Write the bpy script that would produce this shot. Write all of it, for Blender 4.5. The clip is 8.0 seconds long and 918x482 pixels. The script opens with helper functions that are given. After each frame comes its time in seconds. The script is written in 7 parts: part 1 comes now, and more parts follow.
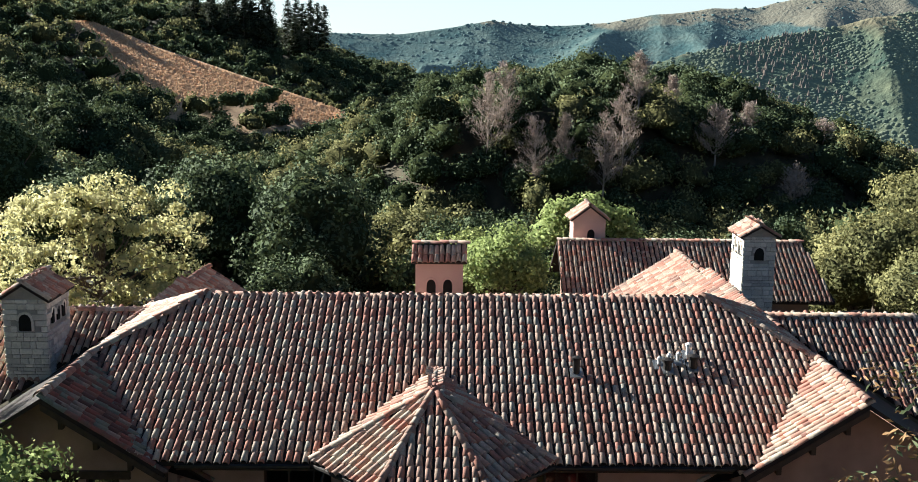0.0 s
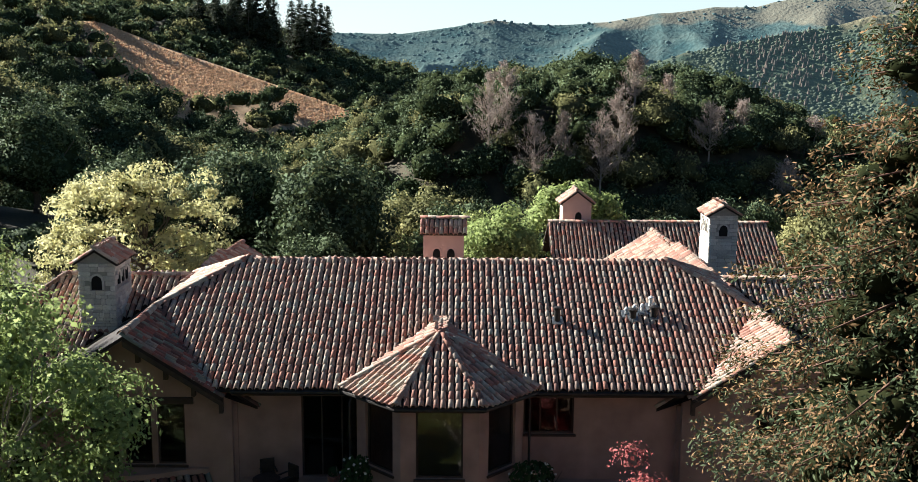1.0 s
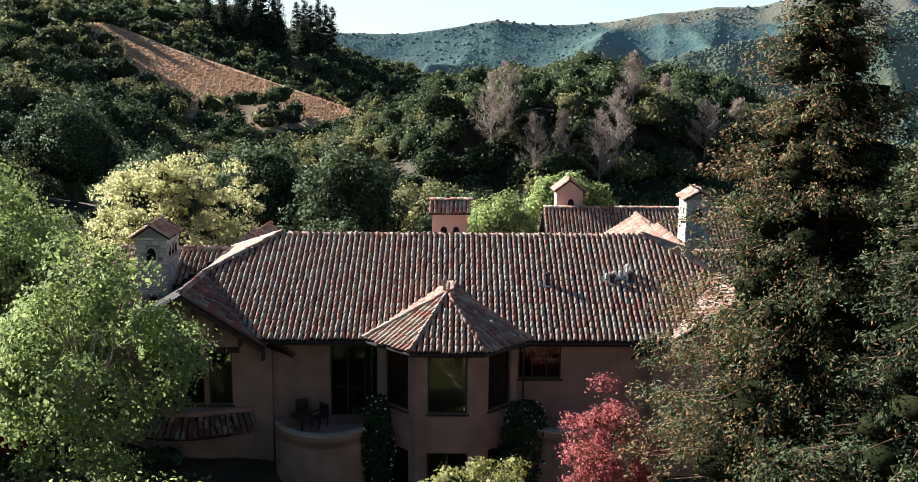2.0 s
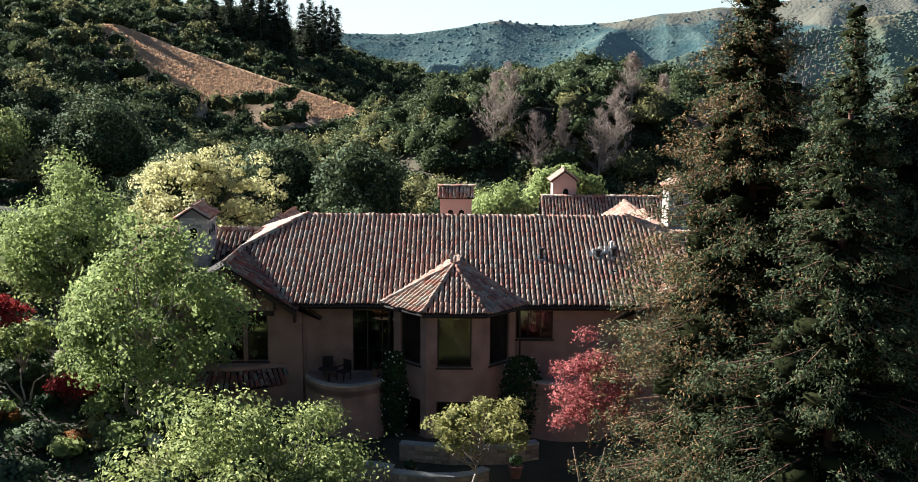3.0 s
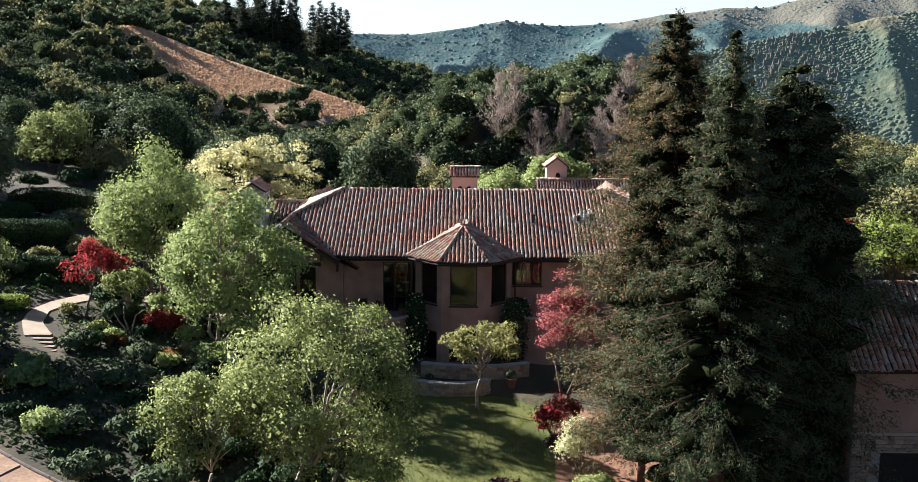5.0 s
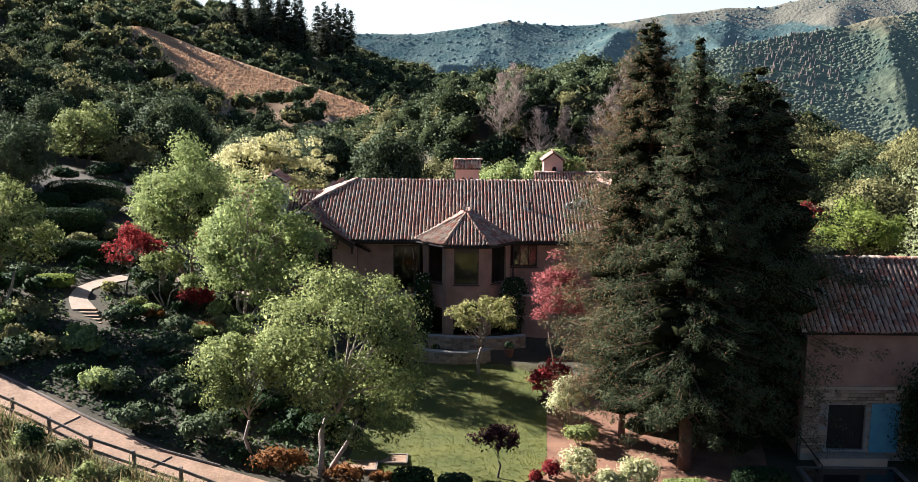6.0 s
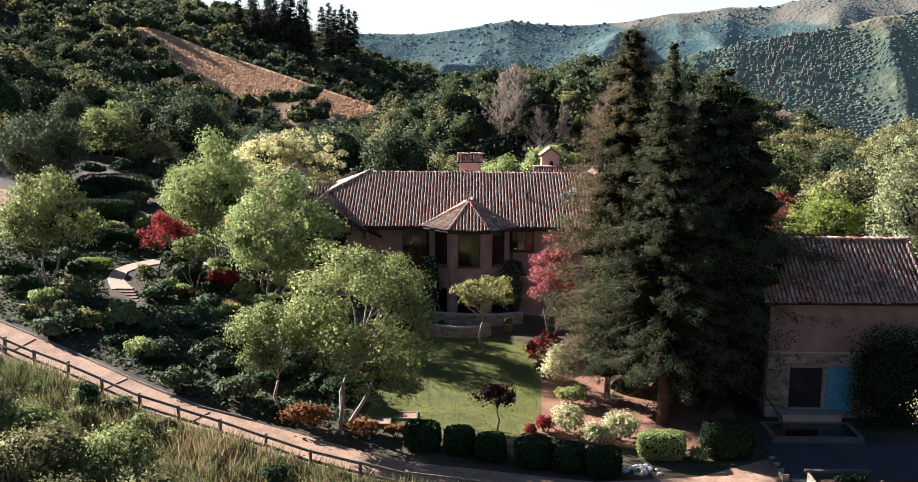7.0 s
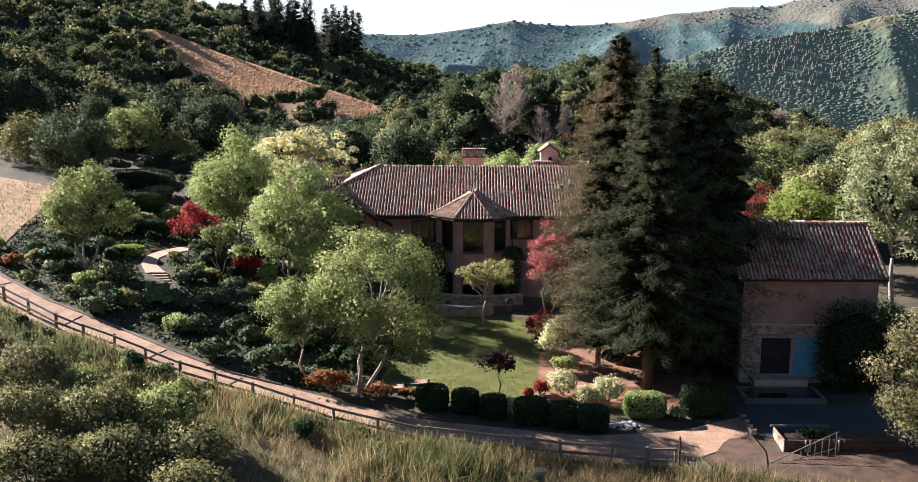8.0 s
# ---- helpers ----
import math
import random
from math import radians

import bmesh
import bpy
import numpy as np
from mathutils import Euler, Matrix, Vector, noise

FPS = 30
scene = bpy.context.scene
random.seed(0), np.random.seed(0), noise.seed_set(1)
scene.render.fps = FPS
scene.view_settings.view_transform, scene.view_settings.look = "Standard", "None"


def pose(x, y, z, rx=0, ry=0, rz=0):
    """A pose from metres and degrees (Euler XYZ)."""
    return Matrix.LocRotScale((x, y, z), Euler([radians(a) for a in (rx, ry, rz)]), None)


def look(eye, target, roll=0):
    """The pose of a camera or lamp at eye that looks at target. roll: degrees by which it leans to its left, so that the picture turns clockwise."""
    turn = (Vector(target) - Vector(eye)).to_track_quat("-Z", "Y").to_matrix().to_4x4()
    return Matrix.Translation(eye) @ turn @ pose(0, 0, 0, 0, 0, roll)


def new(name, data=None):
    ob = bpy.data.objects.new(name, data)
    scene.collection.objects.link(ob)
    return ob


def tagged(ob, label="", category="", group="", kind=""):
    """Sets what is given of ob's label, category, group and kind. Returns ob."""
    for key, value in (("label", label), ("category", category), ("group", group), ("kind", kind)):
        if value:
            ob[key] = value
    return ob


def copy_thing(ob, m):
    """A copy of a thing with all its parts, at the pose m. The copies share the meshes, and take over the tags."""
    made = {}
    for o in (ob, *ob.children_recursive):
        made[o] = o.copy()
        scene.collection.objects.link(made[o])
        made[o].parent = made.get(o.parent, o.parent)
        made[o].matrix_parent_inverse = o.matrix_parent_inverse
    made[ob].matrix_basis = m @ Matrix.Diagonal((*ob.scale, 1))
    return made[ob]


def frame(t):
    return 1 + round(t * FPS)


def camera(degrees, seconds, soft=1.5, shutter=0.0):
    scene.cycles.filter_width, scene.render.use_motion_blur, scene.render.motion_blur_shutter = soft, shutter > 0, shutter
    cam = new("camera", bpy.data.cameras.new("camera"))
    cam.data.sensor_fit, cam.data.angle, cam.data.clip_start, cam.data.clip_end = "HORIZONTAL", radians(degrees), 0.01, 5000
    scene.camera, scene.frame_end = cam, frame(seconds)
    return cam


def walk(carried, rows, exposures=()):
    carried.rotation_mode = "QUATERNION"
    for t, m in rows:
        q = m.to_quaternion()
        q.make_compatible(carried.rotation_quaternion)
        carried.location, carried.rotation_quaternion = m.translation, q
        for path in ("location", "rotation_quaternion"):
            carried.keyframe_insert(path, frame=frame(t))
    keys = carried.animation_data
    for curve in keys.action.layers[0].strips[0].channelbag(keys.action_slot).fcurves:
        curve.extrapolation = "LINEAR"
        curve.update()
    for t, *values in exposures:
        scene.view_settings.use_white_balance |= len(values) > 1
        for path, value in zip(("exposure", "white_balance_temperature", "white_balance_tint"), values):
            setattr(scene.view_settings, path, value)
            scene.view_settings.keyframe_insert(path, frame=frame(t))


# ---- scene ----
cam = camera(48.0, 8.0, soft=0.45)
PATH = [
    (0, (-0.252, -0.909, 18.996), (-0.060, 18.773, 15.446), 0.62),
    (0.5, (-0.246, -4.515, 19.072), (-0.072, 15.165, 15.514), 0.54),
    (1, (-0.280, -8.102, 19.143), (-0.127, 11.577, 15.579), 0.49),
    (1.5, (-0.338, -11.670, 19.210), (-0.210, 8.009, 15.645), 0.45),
    (2, (-0.409, -15.222, 19.277), (-0.309, 4.458, 15.713), 0.43),
    (2.5, (-0.484, -18.758, 19.345), (-0.413, 0.922, 15.782), 0.42),
    (3, (-0.554, -22.279, 19.417), (-0.513, -2.599, 15.856), 0.43),
    (3.5, (-0.615, -25.788, 19.494), (-0.603, -6.107, 15.934), 0.44),
    (4, (-0.662, -29.285, 19.577), (-0.680, -9.604, 16.017), 0.45),
    (4.5, (-0.695, -32.771, 19.665), (-0.741, -13.091, 16.104), 0.46),
    (5, (-0.713, -36.249, 19.759), (-0.787, -16.569, 16.196), 0.47),
    (5.5, (-0.720, -39.720, 19.857), (-0.820, -20.040, 16.292), 0.47),
    (6, (-0.720, -43.184, 19.960), (-0.846, -23.505, 16.392), 0.45),
    (6.5, (-0.719, -46.643, 20.065), (-0.871, -26.965, 16.494), 0.43),
    (7, (-0.727, -50.100, 20.170), (-0.905, -30.422, 16.597), 0.38),
    (7.5, (-0.755, -53.554, 20.272), (-0.960, -33.876, 16.700), 0.32),
    (8, (-0.815, -57.007, 20.368), (-1.049, -37.329, 16.800), 0.23),
]
walk(cam, [(t, look(eye, target, roll)) for t, eye, target, roll in PATH], exposures=[(0, 0.56, 5550, 3), (4.5, 0.7, 5480, 8), (8, 0.74, 5650, 15)])

# world and sun
SUN = Vector((-0.755, 0.455, 0.465)).normalized()
world = bpy.data.worlds.new("world")
scene.world = world
world.use_nodes = True
wn = world.node_tree.nodes
sky = wn.new("ShaderNodeTexSky")
sky.sky_type, sky.sun_disc = "NISHITA", False
sky.sun_elevation, sky.sun_rotation = math.asin(SUN.z), math.atan2(SUN.x, SUN.y) % (2 * math.pi)
sky.air_density, sky.dust_density, sky.ozone_density = 1.0, 0.5, 3.0
wl = world.node_tree.links
wn["Background"].inputs["Strength"].default_value = 0.05
wl.new(sky.outputs[0], wn["Background"].inputs["Color"])
# pale haze along the whole horizon
wt, wsep = wn.new("ShaderNodeTexCoord"), wn.new("ShaderNodeSeparateXYZ")
wl.new(wt.outputs["Generated"], wsep.inputs[0])
wr = wn.new("ShaderNodeMapRange")
wr.interpolation_type = "SMOOTHSTEP"
wr.inputs[1].default_value, wr.inputs[2].default_value, wr.inputs[3].default_value, wr.inputs[4].default_value = 0.05, 0.14, 0.4, 0.0
wl.new(wsep.outputs[2], wr.inputs[0])
haze, wadd = wn.new("ShaderNodeBackground"), wn.new("ShaderNodeAddShader")
haze.inputs["Color"].default_value = (0.97, 0.96, 0.9, 1)
wl.new(wr.outputs[0], haze.inputs["Strength"])
wl.new(wn["Background"].outputs[0], wadd.inputs[0])
wl.new(haze.outputs[0], wadd.inputs[1])
wl.new(wadd.outputs[0], wn["World Output"].inputs["Surface"])
sun = new("sun", bpy.data.lights.new("sun", "SUN"))
sun.data.energy, sun.data.angle, sun.data.color = 11.0, radians(0.55), (1.0, 0.88, 0.73)
sun.matrix_world = look((-60, 30, 60), Vector((-60, 30, 60)) - SUN)

# ---- materials ----
def material(name, c1, c2, scale=3.0, rough=0.85, bump=0.0, bump_scale=30.0, spread=0.0, metal=0.0, grain=0.25, trans=0.0):
    """Two-scale procedural surface: c1 to c2 by a large noise, fine grain, bump; spread: how far single pieces differ."""
    m = bpy.data.materials.new(name)
    m.use_nodes = True
    nt = m.node_tree
    n, l = nt.nodes, nt.links
    bsdf = n["Principled BSDF"]
    tc = n.new("ShaderNodeTexCoord")
    big = n.new("ShaderNodeTexNoise")
    big.inputs["Scale"].default_value, big.inputs["Detail"].default_value = scale, 5
    fine = n.new("ShaderNodeTexNoise")
    fine.inputs["Scale"].default_value, fine.inputs["Detail"].default_value = bump_scale, 4
    geo, info = n.new("ShaderNodeNewGeometry"), n.new("ShaderNodeObjectInfo")
    l.new(geo.outputs["Position"], big.inputs["Vector"])
    l.new(geo.outputs["Position"], fine.inputs["Vector"])
    add = n.new("ShaderNodeMath")
    add.operation = "ADD"
    l.new(geo.outputs["Random Per Island"], add.inputs[0])
    l.new(info.outputs["Random"], add.inputs[1])
    fr = n.new("ShaderNodeMath")
    fr.operation = "FRACT"
    l.new(add.outputs[0], fr.inputs[0])
    ramp = n.new("ShaderNodeMapRange")
    ramp.inputs[1].default_value, ramp.inputs[2].default_value = 0.3, 0.7
    l.new(big.outputs["Fac"], ramp.inputs[0])
    lerp = n.new("ShaderNodeMix")
    l.new(ramp.outputs[0], lerp.inputs[2])
    l.new(fr.outputs[0], lerp.inputs[3])
    lerp.inputs[0].default_value = spread
    mix = n.new("ShaderNodeMix")
    mix.data_type = "RGBA"
    mix.inputs[6].default_value, mix.inputs[7].default_value = (*c1, 1), (*c2, 1)
    l.new(lerp.outputs[0], mix.inputs[0])
    gr = n.new("ShaderNodeMapRange")
    gr.inputs[3].default_value, gr.inputs[4].default_value = 1 - grain, 1 + grain
    l.new(fine.outputs["Fac"], gr.inputs[0])
    mul = n.new("ShaderNodeVectorMath")
    mul.operation = "SCALE"
    l.new(mix.outputs[2], mul.inputs[0])
    l.new(gr.outputs[0], mul.inputs["Scale"])
    l.new(mul.outputs[0], bsdf.inputs["Base Color"])
    bsdf.inputs["Roughness"].default_value, bsdf.inputs["Metallic"].default_value = rough, metal
    if bump:
        b = n.new("ShaderNodeBump")
        b.inputs["Strength"].default_value, b.inputs["Distance"].default_value = 0.6, bump
        l.new(fine.outputs["Fac"], b.inputs["Height"])
        l.new(b.outputs[0], bsdf.inputs["Normal"])
    if trans:
        t = n.new("ShaderNodeBsdfTranslucent")
        l.new(mul.outputs[0], t.inputs["Color"])
        s = n.new("ShaderNodeMixShader")
        s.inputs[0].default_value = trans
        l.new(bsdf.outputs[0], s.inputs[1])
        l.new(t.outputs[0], s.inputs[2])
        l.new(s.outputs[0], n["Material Output"].inputs["Surface"])
    return m


def leafy(name, c1, c2, rough=0.75, trans=0.35, scale=0.35, spread=0.6, gloss=0.15):
    m = material(name, c1, c2, scale=scale, rough=rough, spread=spread, grain=0.2, trans=trans, bump_scale=6)
    m.node_tree.nodes["Principled BSDF"].inputs["Specular IOR Level"].default_value = gloss
    return m


def clay(name, tones, fade):
    """Weathered barrel tiles: each tile takes one of several fired tones, dulled by lichen and soot."""
    m = material(name, (0.2, 0.1, 0.07), (0.3, 0.2, 0.15), scale=0.8, rough=0.85, bump=0.01, bump_scale=18, spread=0.82, grain=0.4)
    n, l = m.node_tree.nodes, m.node_tree.links
    mix = [k for k in n if k.bl_idname == "ShaderNodeMix" and k.data_type == "RGBA"][0]
    ramp = n.new("ShaderNodeValToRGB")
    ramp.color_ramp.interpolation = "CONSTANT"
    for k, c in enumerate(tones):
        e = ramp.color_ramp.elements[k] if k < 2 else ramp.color_ramp.elements.new(k / len(tones))
        e.position = k / len(tones)
    for e, c in zip(ramp.color_ramp.elements, tones):
        e.color = (*c, 1)
    l.new(mix.inputs[0].links[0].from_socket, ramp.inputs[0])
    # blotches of soot and lichen larger than a tile
    geo = [k for k in n if k.bl_idname == "ShaderNodeNewGeometry"][0]
    blot, cut, dirt = n.new("ShaderNodeTexNoise"), n.new("ShaderNodeMapRange"), n.new("ShaderNodeMix")
    blot.inputs["Scale"].default_value, blot.inputs["Detail"].default_value = 2.6, 6
    l.new(geo.outputs["Position"], blot.inputs["Vector"])
    cut.inputs[1].default_value, cut.inputs[2].default_value, cut.inputs[4].default_value = 0.5, 0.75, fade
    l.new(blot.outputs["Fac"], cut.inputs[0])
    dirt.data_type = "RGBA"
    dirt.inputs[7].default_value = (0.1, 0.095, 0.075, 1)
    l.new(cut.outputs[0], dirt.inputs[0])
    l.new(ramp.outputs[0], dirt.inputs[6])
    for k in [k for k in l if k.from_node == mix]:
        l.new(dirt.outputs[2], k.to_socket)
    return m


TILE = clay("clay_tile", [(0.2, 0.1, 0.075), (0.4, 0.25, 0.185), (0.46, 0.32, 0.235), (0.34, 0.16, 0.115), (0.44, 0.37, 0.29), (0.38, 0.225, 0.165), (0.42, 0.19, 0.13), (0.48, 0.37, 0.285), (0.33, 0.23, 0.18), (0.37, 0.33, 0.265)], 0.5)
# pans are clay too; near-black puts the shade between covers into colour
SHADEPAN = material("shaded_pan", (0.016, 0.01, 0.008), (0.04, 0.024, 0.018), scale=2, rough=0.9, bump=0.01, bump_scale=20)
STUCCO = material("stucco", (0.27, 0.165, 0.125), (0.44, 0.275, 0.21), scale=0.9, rough=0.95, bump=0.006, bump_scale=40, grain=0.15)
PINK = material("pink_stucco", (0.5, 0.33, 0.29), (0.58, 0.4, 0.345), scale=0.9, rough=0.95, bump=0.006, bump_scale=40, grain=0.12)
STONE = material("pale_stone", (0.46, 0.42, 0.37), (0.85, 0.79, 0.69), scale=1.2, rough=0.9, bump=0.02, bump_scale=14, spread=0.7, grain=0.3)
RUBBLE = material("rubble_stone", (0.22, 0.155, 0.11), (0.52, 0.4, 0.29), scale=1.6, rough=0.9, bump=0.02, bump_scale=14, spread=0.8, grain=0.35)
# mossy red and grey tones, also darkened for a slope turned from the sun
SHADEMOSSTILE = clay("mossy_shaded_tile", [(0.1, 0.045, 0.035), (0.2, 0.1, 0.075), (0.26, 0.085, 0.06), (0.2, 0.2, 0.15), (0.13, 0.06, 0.05), (0.3, 0.22, 0.17), (0.24, 0.07, 0.05)], 0.75)
MORTAR = material("mortar", (0.3, 0.28, 0.25), (0.4, 0.37, 0.32), scale=3, rough=0.95, bump=0.01)
TIMBER = material("dark_timber", (0.035, 0.02, 0.013), (0.07, 0.04, 0.025), scale=4, rough=0.7, bump=0.004)
GREYWOOD = material("weathered_wood", (0.13, 0.105, 0.085), (0.24, 0.2, 0.165), scale=3, rough=0.85, bump=0.006, spread=0.4)
# dark lining for the house's inside, so that windows look dark
DARKROOM = material("dark_room_lining", (0.12, 0.095, 0.075), (0.16, 0.13, 0.1), scale=1, rough=0.9)
METAL = material("grey_metal", (0.2, 0.21, 0.22), (0.35, 0.36, 0.37), scale=5, rough=0.45, metal=0.8)
DARKMETAL = material("dark_metal", (0.03, 0.028, 0.026), (0.06, 0.05, 0.045), scale=5, rough=0.5, metal=0.6)
DUST = material("path_dust", (0.27, 0.165, 0.1), (0.43, 0.275, 0.18), scale=0.9, rough=0.95, bump=0.04, bump_scale=7, grain=0.45)
SAND = material("pale_paving", (0.38, 0.29, 0.21), (0.54, 0.43, 0.32), scale=0.8, rough=0.9, bump=0.01, bump_scale=12)
LAWN = material("lawn", (0.065, 0.085, 0.012), (0.16, 0.16, 0.03), scale=0.5, rough=0.9, bump=0.03, bump_scale=25, grain=0.35)
MULCH = material("mulch", (0.05, 0.03, 0.02), (0.13, 0.075, 0.045), scale=1.5, rough=0.95, bump=0.03, bump_scale=14)
DRYGRASS = material("dry_grass_slope", (0.54, 0.33, 0.19), (0.75, 0.51, 0.31), scale=0.12, rough=0.95, bump=0.15, bump_scale=1.5, grain=0.3)
SOIL = material("ground_cover", (0.028, 0.027, 0.012), (0.09, 0.066, 0.034), scale=0.35, rough=0.95, bump=0.05, bump_scale=5, grain=0.4)
BARK = material("bark", (0.07, 0.05, 0.035), (0.16, 0.12, 0.09), scale=4, rough=0.9, bump=0.03, bump_scale=14)
REDBARK = material("red_bark", (0.08, 0.035, 0.02), (0.15, 0.075, 0.05), scale=4, rough=0.9, bump=0.04, bump_scale=12)
PALEBARK = material("pale_bark", (0.22, 0.18, 0.15), (0.38, 0.32, 0.27), scale=4, rough=0.9, bump=0.02, bump_scale=12)
BLUE = material("blue_paint", (0.1, 0.3, 0.42), (0.14, 0.38, 0.5), scale=2, rough=0.6)
WHITE = material("white_paint", (0.7, 0.68, 0.64), (0.8, 0.78, 0.74), scale=3, rough=0.5)
WATER = material("dark_water", (0.01, 0.012, 0.012), (0.02, 0.022, 0.02), scale=1, rough=0.08)


def far_woods(name, c1, c2, gold, lo, hi, amount):
    """Wooded mountain: clumped woods, with dry grass towards the crests."""
    m = material(name, c1, c2, scale=0.02, rough=1.0, bump=7.0, bump_scale=0.12, grain=0.75)
    n, l = m.node_tree.nodes, m.node_tree.links
    bsdf = n["Principled BSDF"]
    bsdf.inputs["Specular IOR Level"].default_value = 0.0
    src = bsdf.inputs["Base Color"].links[0].from_socket
    geo = [k for k in n if k.bl_idname == "ShaderNodeNewGeometry"][0]
    sep, up, tex, mul, thr, mix = n.new("ShaderNodeSeparateXYZ"), n.new("ShaderNodeMapRange"), n.new("ShaderNodeTexNoise"), n.new("ShaderNodeMath"), n.new("ShaderNodeMapRange"), n.new("ShaderNodeMix")
    l.new(geo.outputs["Position"], sep.inputs[0])
    l.new(sep.outputs[2], up.inputs[0])
    up.inputs[1].default_value, up.inputs[2].default_value = lo, hi
    tex.inputs["Scale"].default_value, tex.inputs["Detail"].default_value = 0.009, 4
    l.new(geo.outputs["Position"], tex.inputs["Vector"])
    mul.operation = "MULTIPLY"
    l.new(up.outputs[0], mul.inputs[0])
    l.new(tex.outputs["Fac"], mul.inputs[1])
    thr.inputs[1].default_value, thr.inputs[2].default_value, thr.inputs[4].default_value = 0.36, 0.46, amount
    l.new(mul.outputs[0], thr.inputs[0])
    mix.data_type = "RGBA"
    l.new(thr.outputs[0], mix.inputs[0])
    l.new(src, mix.inputs[6])
    mix.inputs[7].default_value = (*gold, 1)
    l.new(mix.outputs[2], bsdf.inputs["Base Color"])
    return m


# distance haze is put into these colours as a blue cast
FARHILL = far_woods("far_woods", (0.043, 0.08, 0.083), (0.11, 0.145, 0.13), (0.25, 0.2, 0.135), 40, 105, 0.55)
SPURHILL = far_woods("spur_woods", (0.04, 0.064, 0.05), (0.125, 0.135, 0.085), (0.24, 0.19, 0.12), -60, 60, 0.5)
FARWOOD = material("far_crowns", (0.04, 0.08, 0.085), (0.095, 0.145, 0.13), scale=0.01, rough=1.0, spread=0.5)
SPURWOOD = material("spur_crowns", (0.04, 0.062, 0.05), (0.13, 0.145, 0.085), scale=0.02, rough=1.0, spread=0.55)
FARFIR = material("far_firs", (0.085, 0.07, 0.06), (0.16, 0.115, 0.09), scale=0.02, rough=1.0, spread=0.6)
# faint blue emission lifts the far shadows as haze would; nothing here is a lamp
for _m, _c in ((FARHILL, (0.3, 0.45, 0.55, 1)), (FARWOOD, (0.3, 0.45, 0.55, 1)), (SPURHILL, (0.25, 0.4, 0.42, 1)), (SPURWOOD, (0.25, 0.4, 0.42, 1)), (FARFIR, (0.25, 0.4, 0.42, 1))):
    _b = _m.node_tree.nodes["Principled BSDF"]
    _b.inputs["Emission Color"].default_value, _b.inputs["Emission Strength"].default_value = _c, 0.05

OAK = leafy("oak_leaf", (0.036, 0.056, 0.03), (0.135, 0.168, 0.08), trans=0.12, rough=0.85, spread=0.35, scale=0.12)
OAKLIGHT = leafy("olive_leaf", (0.1, 0.11, 0.045), (0.36, 0.33, 0.14), trans=0.25, rough=0.85, spread=0.35, scale=0.15)
GREEN = leafy("green_leaf", (0.15, 0.2, 0.06), (0.46, 0.52, 0.2), trans=0.42, spread=0.65, gloss=0.12)
LIME = leafy("lime_leaf", (0.2, 0.27, 0.05), (0.36, 0.4, 0.11), trans=0.45)
YELLOW = leafy("yellow_leaf", (0.48, 0.46, 0.2), (0.72, 0.66, 0.36), trans=0.6)
SAGE = leafy("sage_leaf", (0.1, 0.135, 0.042), (0.42, 0.45, 0.16), trans=0.27, spread=0.7, gloss=0.12)
PALEGREEN = leafy("pale_green_leaf", (0.17, 0.21, 0.095), (0.44, 0.45, 0.24), trans=0.4)
CREAM = leafy("variegated_leaf", (0.3, 0.32, 0.12), (0.72, 0.68, 0.42), trans=0.45, spread=0.8)
GOLDGREEN = leafy("golden_leaf", (0.19, 0.2, 0.06), (0.46, 0.42, 0.17), trans=0.45)
DRYOAK = leafy("dry_oak_leaf", (0.1, 0.1, 0.045), (0.33, 0.29, 0.14), trans=0.35)
CORALLEAF = leafy("maple_leaf", (0.24, 0.05, 0.05), (0.5, 0.17, 0.16), trans=0.4)
REDLEAF = leafy("red_leaf", (0.18, 0.02, 0.022), (0.46, 0.07, 0.065), trans=0.45)
PURPLE = leafy("purple_leaf", (0.03, 0.012, 0.015), (0.08, 0.03, 0.03), trans=0.25)
RUST = leafy("rust_leaf", (0.16, 0.07, 0.02), (0.34, 0.15, 0.05), trans=0.35)
HEDGE = leafy("hedge_leaf", (0.015, 0.035, 0.012), (0.045, 0.08, 0.026), trans=0.2)
NEEDLE = leafy("redwood_needle", (0.022, 0.036, 0.018), (0.115, 0.14, 0.064), trans=0.15)
RUSTNEEDLE = leafy("browned_needle", (0.14, 0.085, 0.038), (0.3, 0.18, 0.085), trans=0.15)
PINE = leafy("pine_needle", (0.025, 0.035, 0.022), (0.085, 0.095, 0.055), trans=0.1)
BARE = leafy("bare_twig", (0.3, 0.235, 0.2), (0.5, 0.4, 0.34), trans=0.15)
MEADOW = leafy("meadow_blade", (0.17, 0.135, 0.058), (0.47, 0.36, 0.2), trans=0.5)
SLOPEBLADE = leafy("slope_blade", (0.56, 0.36, 0.22), (0.8, 0.56, 0.36), trans=0.35)
MEADOWGREEN = leafy("meadow_green", (0.075, 0.1, 0.035), (0.22, 0.23, 0.1), trans=0.45)
LAWNBLADE = leafy("lawn_blade", (0.08, 0.1, 0.014), (0.21, 0.2, 0.04), trans=0.4)
FLOWER = leafy("white_flower", (0.7, 0.66, 0.55), (0.8, 0.78, 0.7), trans=0.2)
